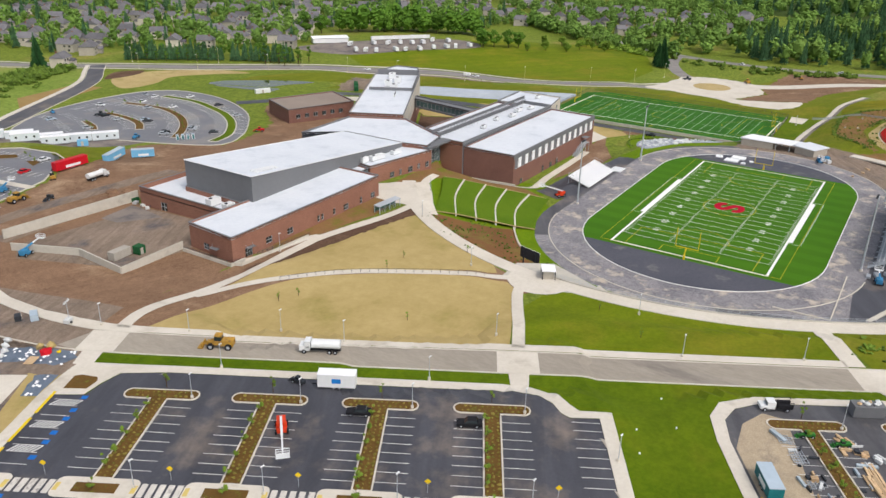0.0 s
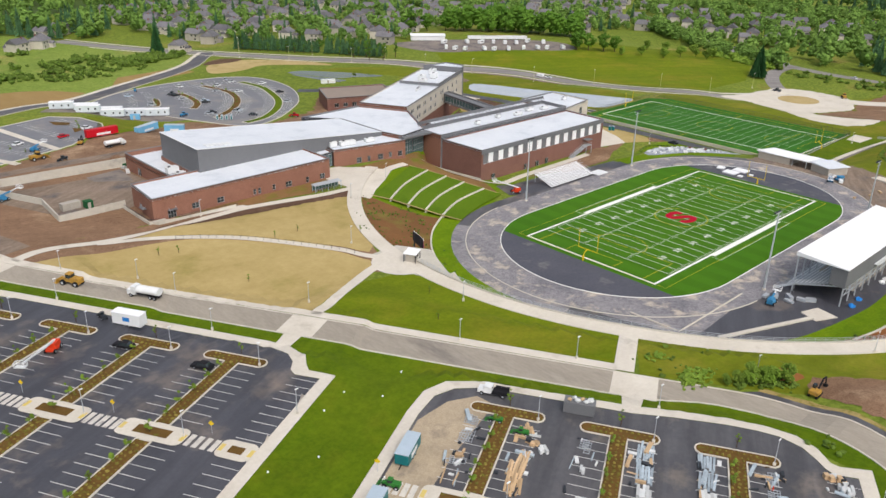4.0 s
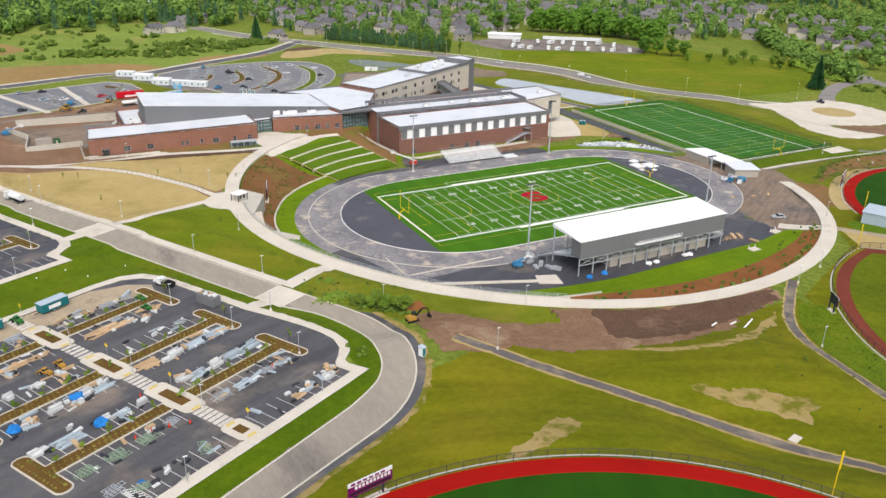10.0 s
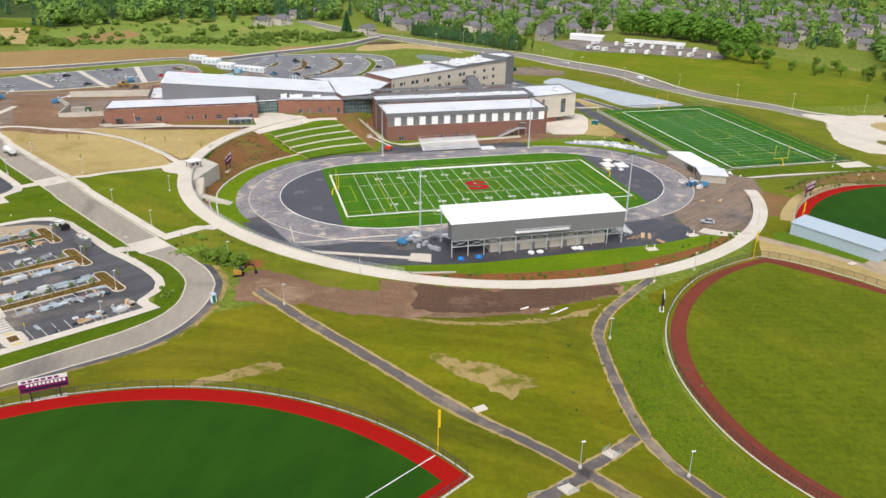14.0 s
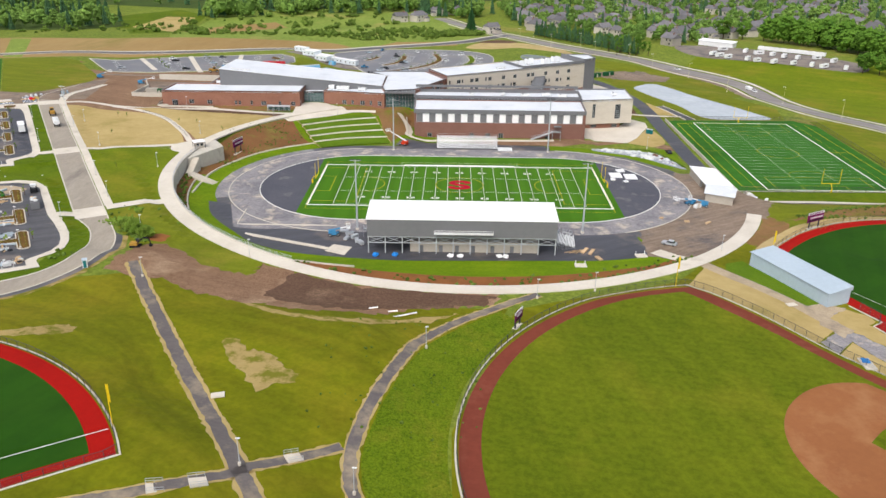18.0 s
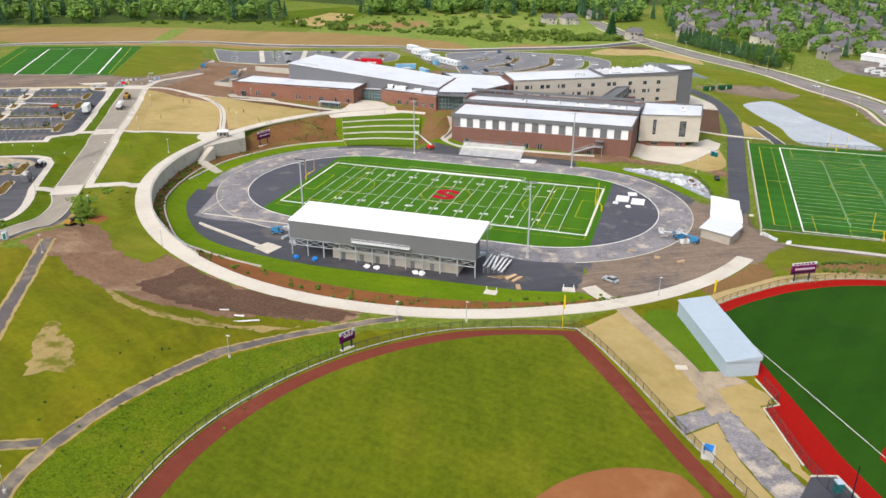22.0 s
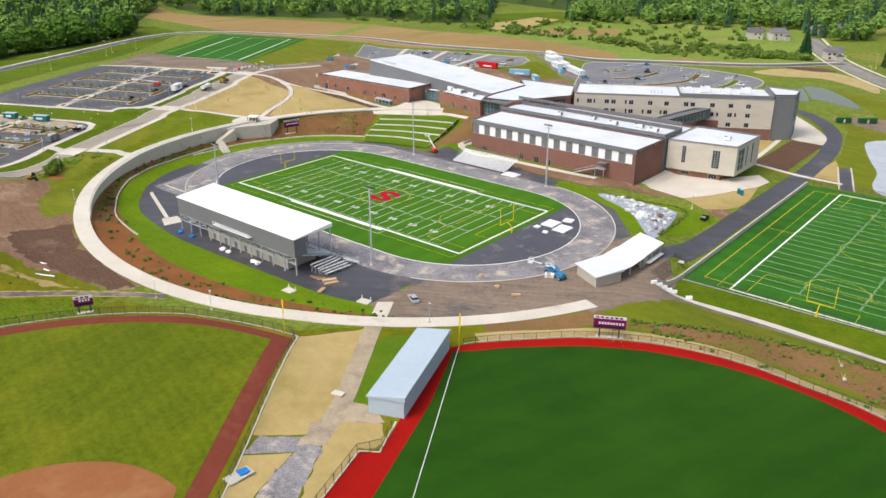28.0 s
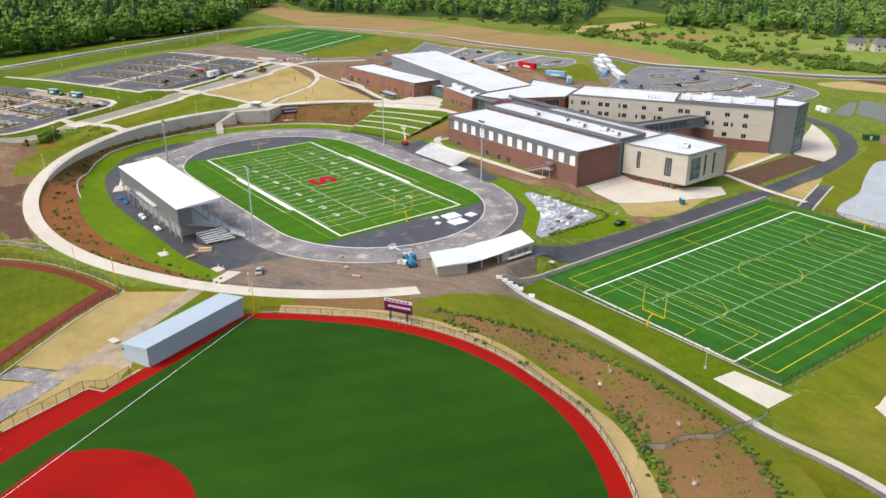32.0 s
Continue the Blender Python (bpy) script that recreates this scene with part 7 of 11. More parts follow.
gable_box(con, [CA, CB_, CCc, CD], -1.5, 3.3, ROOF, 0.5, 0.4)
gable_box(con, [(93.4, 3.6), (102.4, 2.6), (102.2, 14.8), (93.4, 17.8)], -2.0, 3.2, ROOF_WHITE, 0.3, 0.35)
bm = B()
prism(bm, [(92.9, -4.2), (103.1, -6.0), (103.0, 2.4), (92.9, 3.4)], 3.25, [3.62, 3.45, 3.45, 3.62])
part("breezeway_roof", bm, ROOF_WHITE, con)
bm = B()
prism(bm, [(93.4, -6.2), (102.6, -10.9), (103.0, -6.2), (92.9, -4.4)], 3.2, [3.5, 3.4, 3.4, 3.5])
part("valley_roof", bm, ROOF, con)
for x, y in ((93.6, -3.6), (102.2, -5.2), (102.2, 1.2), (93.6, 2.4)):
    bm = B()
    box(bm, x - 0.15, y - 0.15, -1.5, x + 0.15, y + 0.15, 3.3)
    part("post", bm, GALV, con)
bm = B()
prism(bm, [(102.4, 4), (103.8, 4), (103.6, 13.6), (102.3, 13.6)], 0.9, 1.05)
part("counter", bm, WHITE_METAL, con, "white serving counter")
for y in (7.5, 10.5, 13.0):
    bm = B()
    box(bm, 102.2, y - 1.9, 1.1, 102.46, y - 0.1, 2.4)
    part("shutter", bm, GREY_METAL, con)

# ---- batting cage building ----
cage = thing("batting_cage_building", "long pale blue-grey metal batting shed", "shed")
PK = [(96.2, -104.2), (103.2, -101.2), (92.4, -74.2), (85.2, -77.0)]
bm = B()
prism(bm, PK, 1.0, 6.6)
part("wall", bm, BLUE_GREY, cage)
bm = B()
prism(bm, [(96.0, -104.6), (103.6, -101.3), (92.5, -73.8), (84.8, -76.8)], 6.55, [6.75, 7.7, 7.7, 6.75])
part("roof", bm, BLUE_GREY, cage, "pale blue metal roof")
bm = B()
for k in range(1, 30):
    f = k / 30
    for (a, b) in ((PK[1], PK[2]), (PK[0], PK[3])):
        p = (a[0] + (b[0] - a[0]) * f, a[1] + (b[1] - a[1]) * f)
        box(bm, p[0] - 0.04, p[1] - 0.04, 1.0, p[0] + 0.04, p[1] + 0.04, 6.6)
part("rib", bm, BLUE_GREY, cage)
bm = B()
wall_bm(bm, (92.6, -75.2), (91.4, -74.75), 3.0, 5.2, (), 0.1)
part("door", bm, DARK_METAL, cage, "dark open doorway")

# ---- ticket booth ----
booth = thing("ticket_booth", "small grey ticket booth with a white roof", "booth", (-107.2, 23.2, 7.1), 30)
bm = B()
box(bm, -1.6, -1.4, 0, 1.6, 1.4, 2.6)
part("wall", bm, TAN_BLOCK, booth)
bm = B()
prism(bm, [(-2.3, -1.9), (2.3, -1.9), (2.3, 1.9), (-2.3, 1.9)], 2.6, [2.72, 2.72, 2.9, 2.9])
part("roof", bm, ROOF_WHITE, booth)
for s in (-1, 1):
    bm = B()
    box(bm, s * 0.8 - 0.5, -1.46, 1.0, s * 0.8 + 0.5, -1.38, 2.0)
    part("window", bm, WINDOW, booth)
for x in (-2.1, 2.1):
    for y in (-1.7, 1.7):
        bm = B()
        box(bm, x - 0.1, y - 0.1, 0, x + 0.1, y + 0.1, 2.65)
        part("post", bm, DARK_METAL, booth)


# ---- scoreboards ----
def scoreboard(x, y, turn, w=8.5, h=2.6, up=2.4):
    t = thing("scoreboard", "purple scoreboard on dark steel posts", "scoreboard", (x, y, gz(x, y)), turn, "scoreboards")
    for s in (-1, 1):
        bm = B()
        box(bm, s * w * 0.3 - 0.16, -0.16, -0.3, s * w * 0.3 + 0.16, 0.16, up + h)
        part("post", bm, DARK_METAL, t)
    bm = B()
    box(bm, -w / 2, -0.32, up, w / 2, -0.17, up + h)
    part("board", bm, PURPLE, t, "purple face panel")
    bm = B()
    box(bm, -w / 2, -0.165, up, w / 2, -0.12, up + h + 0.75)
    part("back_panel", bm, DARK_METAL, t, "dark metal back panel")
    bm = B()
    box(bm, -w / 2, -0.32, up + h + 0.01, w / 2, -0.17, up + h + 0.75)
    part("header", bm, WHITE_METAL, t, "pale header panel with purple blocks")
    for k in range(int((w - 0.6) / 1.1)):
        bm = B()
        box(bm, -w / 2 + 0.5 + k * 1.1, -0.36, up + h + 0.2, -w / 2 + 1.25 + k * 1.1, -0.325, up + h + 0.6)
        part("header_block", bm, PURPLE, t)
    for k in range(int((w - 1.3) / 0.68)):
        bm = B()
        x0 = -w / 2 + 1.2 + k * 0.68
        box(bm, x0, -0.36, up + 1.2, x0 + 0.45, -0.325, up + 1.75)
        part("digit_window", bm, WHITE_METAL, t)
    bm = B()
    box(bm, -w / 2 + 0.3, -0.35, up + 0.3, w / 2 - 0.3, -0.325, up + 0.75)
    part("strip", bm, BLACK, t)
    bm = B()
    box(bm, -w * 0.42, -0.6, -0.4, w * 0.42, 0.6, 0.12)
    part("footing", bm, CONCRETE, t)
    return t


scoreboard(-128.0, -145.0, 10, 8.2, 1.9, 2.2)
scoreboard(13.7, -120.8, 62, 4.4, 1.9, 2.0)
scoreboard(117.3, -44.5, 29, 7.6)
scoreboard(-94.6, 35.0, 73, 7.5, 2.6, 3.0)


def foul_pole(x, y, h=9.0):
    t = thing("foul_pole", "tall yellow foul pole with a mesh wing", "foul pole", (x, y, gz(x, y)), 0, "foul poles")
    bm = B()
    cone(bm, (0, 0, 0), (0, 0, h), 0.1, 0.08)
    part("pole", bm, YELLOW_PAINT, t)
    bm = B()
    box(bm, 0.08, -0.02, h * 0.6, 0.4, 0.02, h)
    part("wing", bm, YELLOW_PAINT, t)


for x, y in ((93.4, -71.8), (58.8, -95.0), (-61.0, -177.6)):
    foul_pole(x, y)

# ---- fences ----
bm = B()
cone(bm, (0, 0, -0.3), (0, 0, 1.0), 0.045, 0.045, 6)
_o = mesh_ob("post", bm, DARK_METAL)
FENCE_POST = _o.data
bpy.data.objects.remove(_o)


def fence(name, line, h, label, gap=3.0, fabric=CHAIN, rails=(0.03, 1.0)):
    t = thing(name, label, "fence")
    pts, acc = [line[0]], 0.0
    for p, q in zip(line, line[1:]):
        L = math.hypot(q[0] - p[0], q[1] - p[1])
        s = gap - acc
        while s <= L:
            pts.append((p[0] + (q[0] - p[0]) * s / L, p[1] + (q[1] - p[1]) * s / L))
            s += gap
        acc = L - (s - gap)
    pz = [(*p, gz(*p) + 0.1) for p in pts]
    for p in pz:
        shared("post", FENCE_POST, t, Matrix.Translation(p) @ Matrix.Diagonal((1.3, 1.3, h, 1)))
    for f in rails:
        bm = B()
        for p, q in zip(pz, pz[1:]):
            beam(bm, (p[0], p[1], p[2] + h * f), (q[0], q[1], q[2] + h * f), 0.07)
        part("rail", bm, DARK_METAL, t)
    if fabric:
        bm = B()
        rows = [(bm.verts.new(p), bm.verts.new((p[0], p[1], p[2] + h))) for p in pz]
        for a, b in zip(rows, rows[1:]):
            bm.faces.new((a[0], b[0], b[1], a[1]))
        part("fabric", bm, fabric, t, "wire mesh cloth")
    return t


fence("diamond_fence", arc(75.9, -170, 77, 208, 100, 60)[:-1] + [(62.4, -94.2), (98.4, -143.2), (112, -162)], 2.0, "black chain-link fence round the baseball outfield")
fence("east_ball_fence", [(127, -164), (109.9, -131.6), (103.9, -114.2), (107.1, -112.0), (103.4, -104.2)], 2.4, "black chain-link fence beside the ball field")
fence("east_arc_fence", arc(*BALL_C, 70.5, 149.5, -40, 70), 1.6, "low chain-link outfield fence", 3.0)
fence("softball_fence", arc(-121.1, -215.5, 70.9, 196, 25.7, 60) + [(-57.6, -185.2), (-72, -194)], 1.6, "low chain-link outfield fence")
fence("turf_fence", [(112, 11.3), (150, 12), (186.5, 12.6), (188.6, 60), (188.5, 120), (181, 131.5), (112, 129)], 2.2, "dark chain-link fence round the turf field", 3.0)
fence("hill_rail", [(x, y) for x, y in smooth_line([(-151, 80), (-138, 69.5), (-125, 51.5), (-116, 36)], 3)], 1.1, "dark handrail beside the curved path", 2.4, None)
kerbs("diamond_kerb", [arc(75.9, -170, 77.2, 208, 100, 60) + [(62.2, -93.8), (98.6, -143.2)]], CURB, "pale concrete mowing strip under the fence", 0.35, 0.2)
kerbs("ball_kerb", [arc(*BALL_C, 70.7, 149.5, -40, 70), [(109.7, -131.6), (103.7, -114.2), (106.9, -112.0), (102.6, -103)]], CURB, "pale concrete mowing strip under the fence", 0.35, 0.2)
kerbs("softball_kerb", [arc(-121.1, -215.5, 71.1, 196, 25.5, 60) + [(-57.4, -185.1), (-74, -195.4)]], CURB, "pale concrete mowing strip under the fence", 0.35, 0.2)
bm = B()
kerb(bm, [(110.6, 128), (110.6, 11), (109.4, -3.6)], 0.5, 1.5, drop=2.5)
kerb(bm, [(111.2, 11.7), (150, 12.5), (186.3, 13.4)], 0.3, 0.3)
bmesh.ops.recalc_face_normals(bm, faces=bm.faces)
solid("turf_wall", bm, WALL_CONC, "pale concrete retaining wall beside the turf field", "wall", "structure")
bm = B()
for A, C in (((-178, 157), (-169.5, 138)), ((-169.5, 138), (-171, 118)), ((-171, 118), (-149.5, 119)), ((-174, 168), (-128, 166))):
    kerb(bm, [A, C], 0.4, 2.6, 6.4, drop=1.0)
bmesh.ops.recalc_face_normals(bm, faces=bm.faces)
solid("yard_wall", bm, WALL_CONC, "pale concrete wall round the service yard", "wall", "structure")
bm = B()
kerb(bm, [(-150, 99), (-148.5, 96.5), (-122, 95.5)], 0.3, 0.9, 6.6, drop=0.6)
kerb(bm, [(-26.6, 105), (-24.2, 76)], 0.35, 1.0, drop=1.0)
bmesh.ops.recalc_face_normals(bm, faces=bm.faces)
solid("low_walls", bm, WALL_CONC, "low pale concrete walls beside the school", "wall", "structure")

# gym stair
gs = thing("gym_stair", "grey steel exit stair with a landing canopy", "stair", (43.5, 76.2, gz(43.5, 76.2)))
bm = B()
for k in range(16):
    box(bm, -15 + 5.5 + k * 0.62, -0.9, 0.2 + k * 0.24, -15 + 6.2 + k * 0.62, 0.9, 0.3 + k * 0.24)
box(bm, 0.4, -1.0, 3.9, 4.6, 1.6, 4.1)
part("flight", bm, GALV, gs)
bm = B()
for yy in (-0.95, 0.95):
    beam(bm, (-9.5, yy, 1.2), (0.4, yy, 5.1), 0.08)
    beam(bm, (0.4, yy, 5.1), (4.6, yy, 5.1), 0.08)
    beam(bm, (-9.5, yy, 0.2), (0.4, yy, 4.0), 0.3, 0.2)
part("rail", bm, GALV, gs)
for x in (0.6, 4.4):
    bm = B()
    box(bm, x - 0.1, -0.95, 0, x + 0.1, -0.75, 3.9)
    part("post", bm, GALV, gs)
bm = B()
box(bm, 1.2, -1.0, 6.4, 4.8, 2.0, 6.55)
part("canopy", bm, GREY_METAL, gs)


# ---- lamps ----
def lamp_post(x, y, h=5.2, turn=0):
    return copy_thing(LAMP, pose(x, y, gz(x, y) + 0.12, 0, 0, turn)) if h < 6 else copy_thing(TALL_LAMP, pose(x, y, gz(x, y) + 0.1, 0, 0, turn))


def lamp_proto(name, h, label, m, arm):
    t = thing(name, label, "street lamp", group=name + "s")
    bm = B()
    cone(bm, (0, 0, 0.5), (0, 0, h), 0.085, 0.055, 8)
    part("pole", bm, m, t)
    bm = B()
    cone(bm, (0, 0, -0.4), (0, 0, 0.6), 0.3, 0.3, 10)
    part("footing", bm, CONCRETE, t)
    bm = B()
    box(bm, -0.2, -0.12, h, arm, 0.12, h + 0.14)
    part("head", bm, WHITE_METAL, t)
    return t


LAMP = lamp_proto("path_lamp", 5.4, "slim pale lamp post with a flat head", GALV, 0.55)
LAMP.matrix_basis = pose(-171, 61, gz(-171, 61) + 0.12)
TALL_LAMP = lamp_proto("road_lamp", 10.0, "tall pale road lamp with a single arm", surface("lamp_cream", rgb(206, 200, 150), rgb(196, 190, 142), bump=0.0), 2.0)
TALL_LAMP.matrix_basis = pose(159, 262, gz(159, 262))
for x, y in ((-195, 93), (-117.5, -43.5), (-113, 44), (-146, 18), (-8, -135), (-82, -108), (-37.5, -184), (-18, -187), (36, -99.5), (-114.5, -5), (-95, -74), (80, -67), (-60, -86), (20, -105), (171, 6), (88, 70), (-88, 77), (-60, 92), (-135, 95)):
    lamp_post(x, y)
for u, v in ((44.5, -95), (44.5, -130), (44.5, -20), (29.5, -118), (29.5, -75), (29.5, 25)):
    lamp_post(*lot(u, v))
for x, y in ((171, 215), (194, 182), (211, 142), (235, 120), (282, 114), (140, 290), (105, 330), (75, 365), (52, 395), (-346, 84), (-349, 104), (-335, 74), (-294, 17), (-275, -28), (100, 372), (66, 420), (130, 322)):
    lamp_post(x, y, 10, 210)

# ---- entrance ramp, plinth and bicycle shelter before the brick wing ----
drape("entrance_ramp", strip(smooth_line([(-145.5, 98.6), (-142, 97.2), (-131, 95.8), (-120.5, 94.6)], 3), 0.95) , CONCRETE, 0.24, "pale concrete ramp along the brick wing", "pavement")
drape("ramp_landing", [(-121.6, 95.4), (-119.6, 95.2), (-117.6, 90.6), (-120.4, 90.9)], CONCRETE, 0.23, "pale concrete landing between ramp and path", "pavement")
fence("ramp_rail", [(-141, 97.9), (-131, 96.8), (-121, 95.6)], 1.05, "galvanised handrail along the entrance ramp", 1.8, None, (0.5, 1.0))
bm = B()
kerb(bm, [(-150.6, 117.6), (-150.6, 98.4), (-145.5, 98.3)], 0.5, 1.0, drop=0.6)
bmesh.ops.recalc_face_normals(bm, faces=bm.faces)
solid("wing_plinth", bm, WALL_CONC, "low pale concrete wall round the end of the brick wing", "wall", "structure")
fence("plinth_rail", [(-150.6, 117.4), (-150.6, 98.4), (-145.6, 98.3)], 1.5, "dark handrail on the low concrete wall", 2.2, None, (0.8, 1.0))
shelter = thing("bicycle_shelter", "bicycle shelter with a thin metal roof on posts", "shelter", (-88.4, 90.6, gz(-88.4, 90.6) + 0.2), -3)
bm = B()
prism(bm, [(-5.6, -1.2), (5.6, -1.2), (5.6, 1.2), (-5.6, 1.2)], 2.45, [2.6, 2.6, 2.85, 2.85])
part("roof", bm, GALV, shelter, "thin galvanised roof sheet")
for x in (-5.3, -2.65, 0, 2.65, 5.3):
    for y in (-1.05, 1.05):
        bm = B()
        box(bm, x - 0.08, y - 0.08, 0, x + 0.08, y + 0.08, 2.47)
        part("post", bm, STEEL_BLUE, shelter)
for x in np.arange(-4.6, 4.7, 1.15):
    bm = B()
    box(bm, x - 0.04, -0.7, 0, x + 0.04, -0.62, 0.85)
    box(bm, x - 0.04, 0.62, 0, x + 0.04, 0.7, 0.85)
    box(bm, x - 0.04, -0.7, 0.85, x + 0.04, 0.7, 0.93)
    part("bike_stand", bm, GALV, shelter)
bm = B()
box(bm, -5.5, 1.12, 0.3, 5.5, 1.16, 2.3)
part("back_panel", bm, TEAL_GLASS, shelter, "clear bluish back panel")
for x, y, turn, lab in ((-142.3, 99.1, 0, "grey metal canopy over a side door"), (-149.0, 106.4, -90, "grey metal canopy over the end door")):
    t = thing("door_canopy", lab, "canopy", (x, y, 9.5), turn, "door canopies")
    bm = B()
    box(bm, -1.5, -0.7, 0, 1.5, 0.62, 0.16)
    part("slab", bm, GREY_METAL, t)
    for s in (-1.2, 1.2):
        bm = B()
        beam(bm, (s, -0.5, 0.15), (s, 0.6, 0.9), 0.06)
        part("tie_rod", bm, GALV, t)


# ---- car park islands, bays and crossings ----
def tee(v, u0, u1, cap):
    """The outline of an island: a stem from u0 to u1 with a cross cap at cap."""
    s = 1 if cap > 0 else -1
    c0, c1 = cap - 1.6 * s, cap + 1.6 * s
    o = [(u0, v - 1.6), (c0, v - 1.6), (c0, v - 6.0)]
    o += [(cap - s * 1.6 * math.cos(t), v - 6.0 - 1.3 * math.sin(t)) for t in np.linspace(0.3, math.pi - 0.3, 5)]
    o += [(c1, v - 6.0), (c1, v + 6.0)]
    o += [(cap + s * 1.6 * math.cos(t), v + 6.0 + 1.3 * math.sin(t)) for t in np.linspace(0.3, math.pi - 0.3, 5)]
    o += [(c0, v + 6.0), (c0, v + 1.6), (u0, v + 1.6)]
    return lots(*o)


LOT_ROWS = {"a": (-126.2, -105.1, -83.7, -62.3), "b": (-3.0, 18.4, 39.2)}
SHRUB_SPOTS = []
kerb_paths = []
for key, row in LOT_ROWS.items():
    for v in row:
        for u0, u1, cap in ((-7.4, 17, 18.3), (-12.8, -37, -38.6)):
            o = tee(v, u0, u1, cap)
            drape("planter_island", o, PLANTER, 0.26, "long mulched planter island with low plants", "planter")
            kerb_paths.append(o)
            for k in range(66):
                SHRUB_SPOTS.append(lot(u0 + (u1 - u0) * (k + 0.5) / 66, v - 1.05 + (k % 3) * 1.05 + 0.12 * math.sin(7 * k)))
            for k in range(22):
                SHRUB_SPOTS.append(lot(cap - 0.7 + (k % 2) * 1.4, v - 5.6 + 0.53 * k))
bm = B()
for o in kerb_paths:
    kerb(bm, o, 0.28, 0.34, closed=True)
bmesh.ops.recalc_face_normals(bm, faces=bm.faces)
solid("island_kerbs", bm, CURB, "pale concrete kerbs round the planter islands", "kerb", "structure")


def rounded(u0, u1, v0, v1, r=1.4):
    o = []
    for cu, cv, a in ((u1 - r, v1 - r, 0), (u0 + r, v1 - r, 90), (u0 + r, v0 + r, 180), (u1 - r, v0 + r, 270)):
        o += [(cu + r * math.cos(radians(a + t)), cv + r * math.sin(radians(a + t))) for t in (0, 30, 60, 90)]
    return lots(*o)


slabs = [(v - 7.0, v + 6.8) for v in LOT_ROWS["a"]] + [(v - 8.4, v + 5.4) for v in LOT_ROWS["b"]] + [(-48.8, -41.8), (52.8, 59.6), (-147, -140.6)]
slabs.sort()
for v0, v1 in slabs:
    drape("crossing_slab", rounded(-12.6, -7.4, v0, v1), CONCRETE, 0.28, "pale concrete pedestrian slab across the car park", "pavement")
    vm = (v0 + v1) / 2
    if v1 - v0 > 8:
        drape("slab_bed", lots((-11.2, vm - 3.6), (-8.8, vm - 3.6), (-8.8, vm + 3.6), (-11.2, vm + 3.6)), PLANTER, 0.34, "mulched tree bed in a concrete slab", "planter")
    elif v0 > -140:
        drape("slab_bed", lots((-11, vm - 1.4), (-9, vm - 1.4), (-9, vm + 1.4), (-11, vm + 1.4)), PLANTER, 0.34, "mulched tree bed in a concrete slab", "planter")
    for e in (v0 + 0.2, v1 - 1.0):
        drape("warning_pad", lots((-11, e), (-9, e), (-9, e + 0.8), (-11, e + 0.8)), PAD_YELLOW, 0.31, "faded yellow tactile warning pad", "paving")

bays = thing("bay_lines", "white painted parking bay lines on asphalt", "road marking", kind="structure")


def lot_mesh(name, us, vs, material):
    bm = B()
    box(bm, -us / 2, -vs / 2, 0, us / 2, vs / 2, 0.012)
    o = mesh_ob(name, bm, material)
    d = o.data
    bpy.data.objects.remove(o)
    return d


def lot_pose(u, v, lift):
    x, y = lot(u, v)
    return pose(x, y, gz(x, y) + lift, 1.6 * LS, 1.6 * LC, 29.6)


LINE = lot_mesh("bay_line", 0.14, 5.3, BAY_PAINT)
for key, row in LOT_ROWS.items():
    for v in row:
        for s in (-1, 1):
            for u in list(np.arange(-5.0, 15.5, 2.72)) + list(np.arange(-35.5, -13.5, 2.72)):
                shared("bay_line", LINE, bays, lot_pose(u, v + s * 4.4, 0.165))
for v in (-44.8, 56.4):
    for u in np.arange(-50, 17 if v < 0 else 17.5, 2.72):
        if not -13.5 < u < -6.5:
            shared("bay_line", LINE, bays, lot_pose(u, v, 0.165))
STRIPE = lot_mesh("crossing_stripe", 3.4, 1.0, FADED)
ends = sorted(slabs)
for (a0, a1), (b0, b1) in zip(ends, ends[1:]):
    if 5 < b0 - a1 < 12:
        n = int((b0 - a1) / 1.35)
        for k in range(n):
            shared("crossing_stripe", STRIPE, bays, lot_pose(-10, a1 + (b0 - a1) * (k + 0.5) / n, 0.165))
for k in range(5):
    shared("crossing_stripe", STRIPE, bays, lot_pose(-10, -18 + k * 1.35, 0.165))
HB = (-32.8, 56.0)
# accessible bays at the end of each car park
BLUE = lot_mesh("blue_symbol", 1.2, 1.2, BLUE_PAINT)
HATCH = lot_mesh("hatch_line", 2.2, 0.22, WHITE)
for k in range(7):
    h = 14.0 - 7.25 * k
    if -14.5 < h < -5:
        continue
    for u in (h - 1.0, h + 1.0, h - 4.3):
        shared("bay_line", LINE, bays, lot_pose(u, -143, 0.165))
    for j in range(7):
        shared("hatch_line", HATCH, bays, lot_pose(h, -145.1 + j * 0.72, 0.166) @ pose(0, 0, 0, 0, 0, -32))
    for du in (-2.4, 2.0):
        shared("blue_symbol", BLUE, bays, lot_pose(h + du, -140.4, 0.17))
for j in range(7):
    shared("hatch_line", HATCH, bays, lot_pose(HB[0], HB[1] - 2.2 + j * 0.72, 0.166) @ pose(0, 0, 0, 0, 0, -32))
for du in (-1.1, 1.1):
    shared("bay_line", LINE, bays, lot_pose(HB[0] + du, HB[1], 0.165))
shared("blue_symbol", BLUE, bays, lot_pose(HB[0] + 2.6, HB[1] - 2.0, 0.17))
for k in range(5):
    drape("kerb_band", lots((-26 + k * 9, -147.1), (-18.5 + k * 9, -147.1), (-18.5 + k * 9, -146.5), (-26 + k * 9, -146.5)), YELLOW_PAINT, 0.22, "yellow painted kerb band", "road marking")


def crossing_sign(u, v):
    x, y = lot(u, v)
    return copy_thing(SIGN, pose(x, y, gz(x, y) + 0.15, 0, 0, 29.6 + 90))


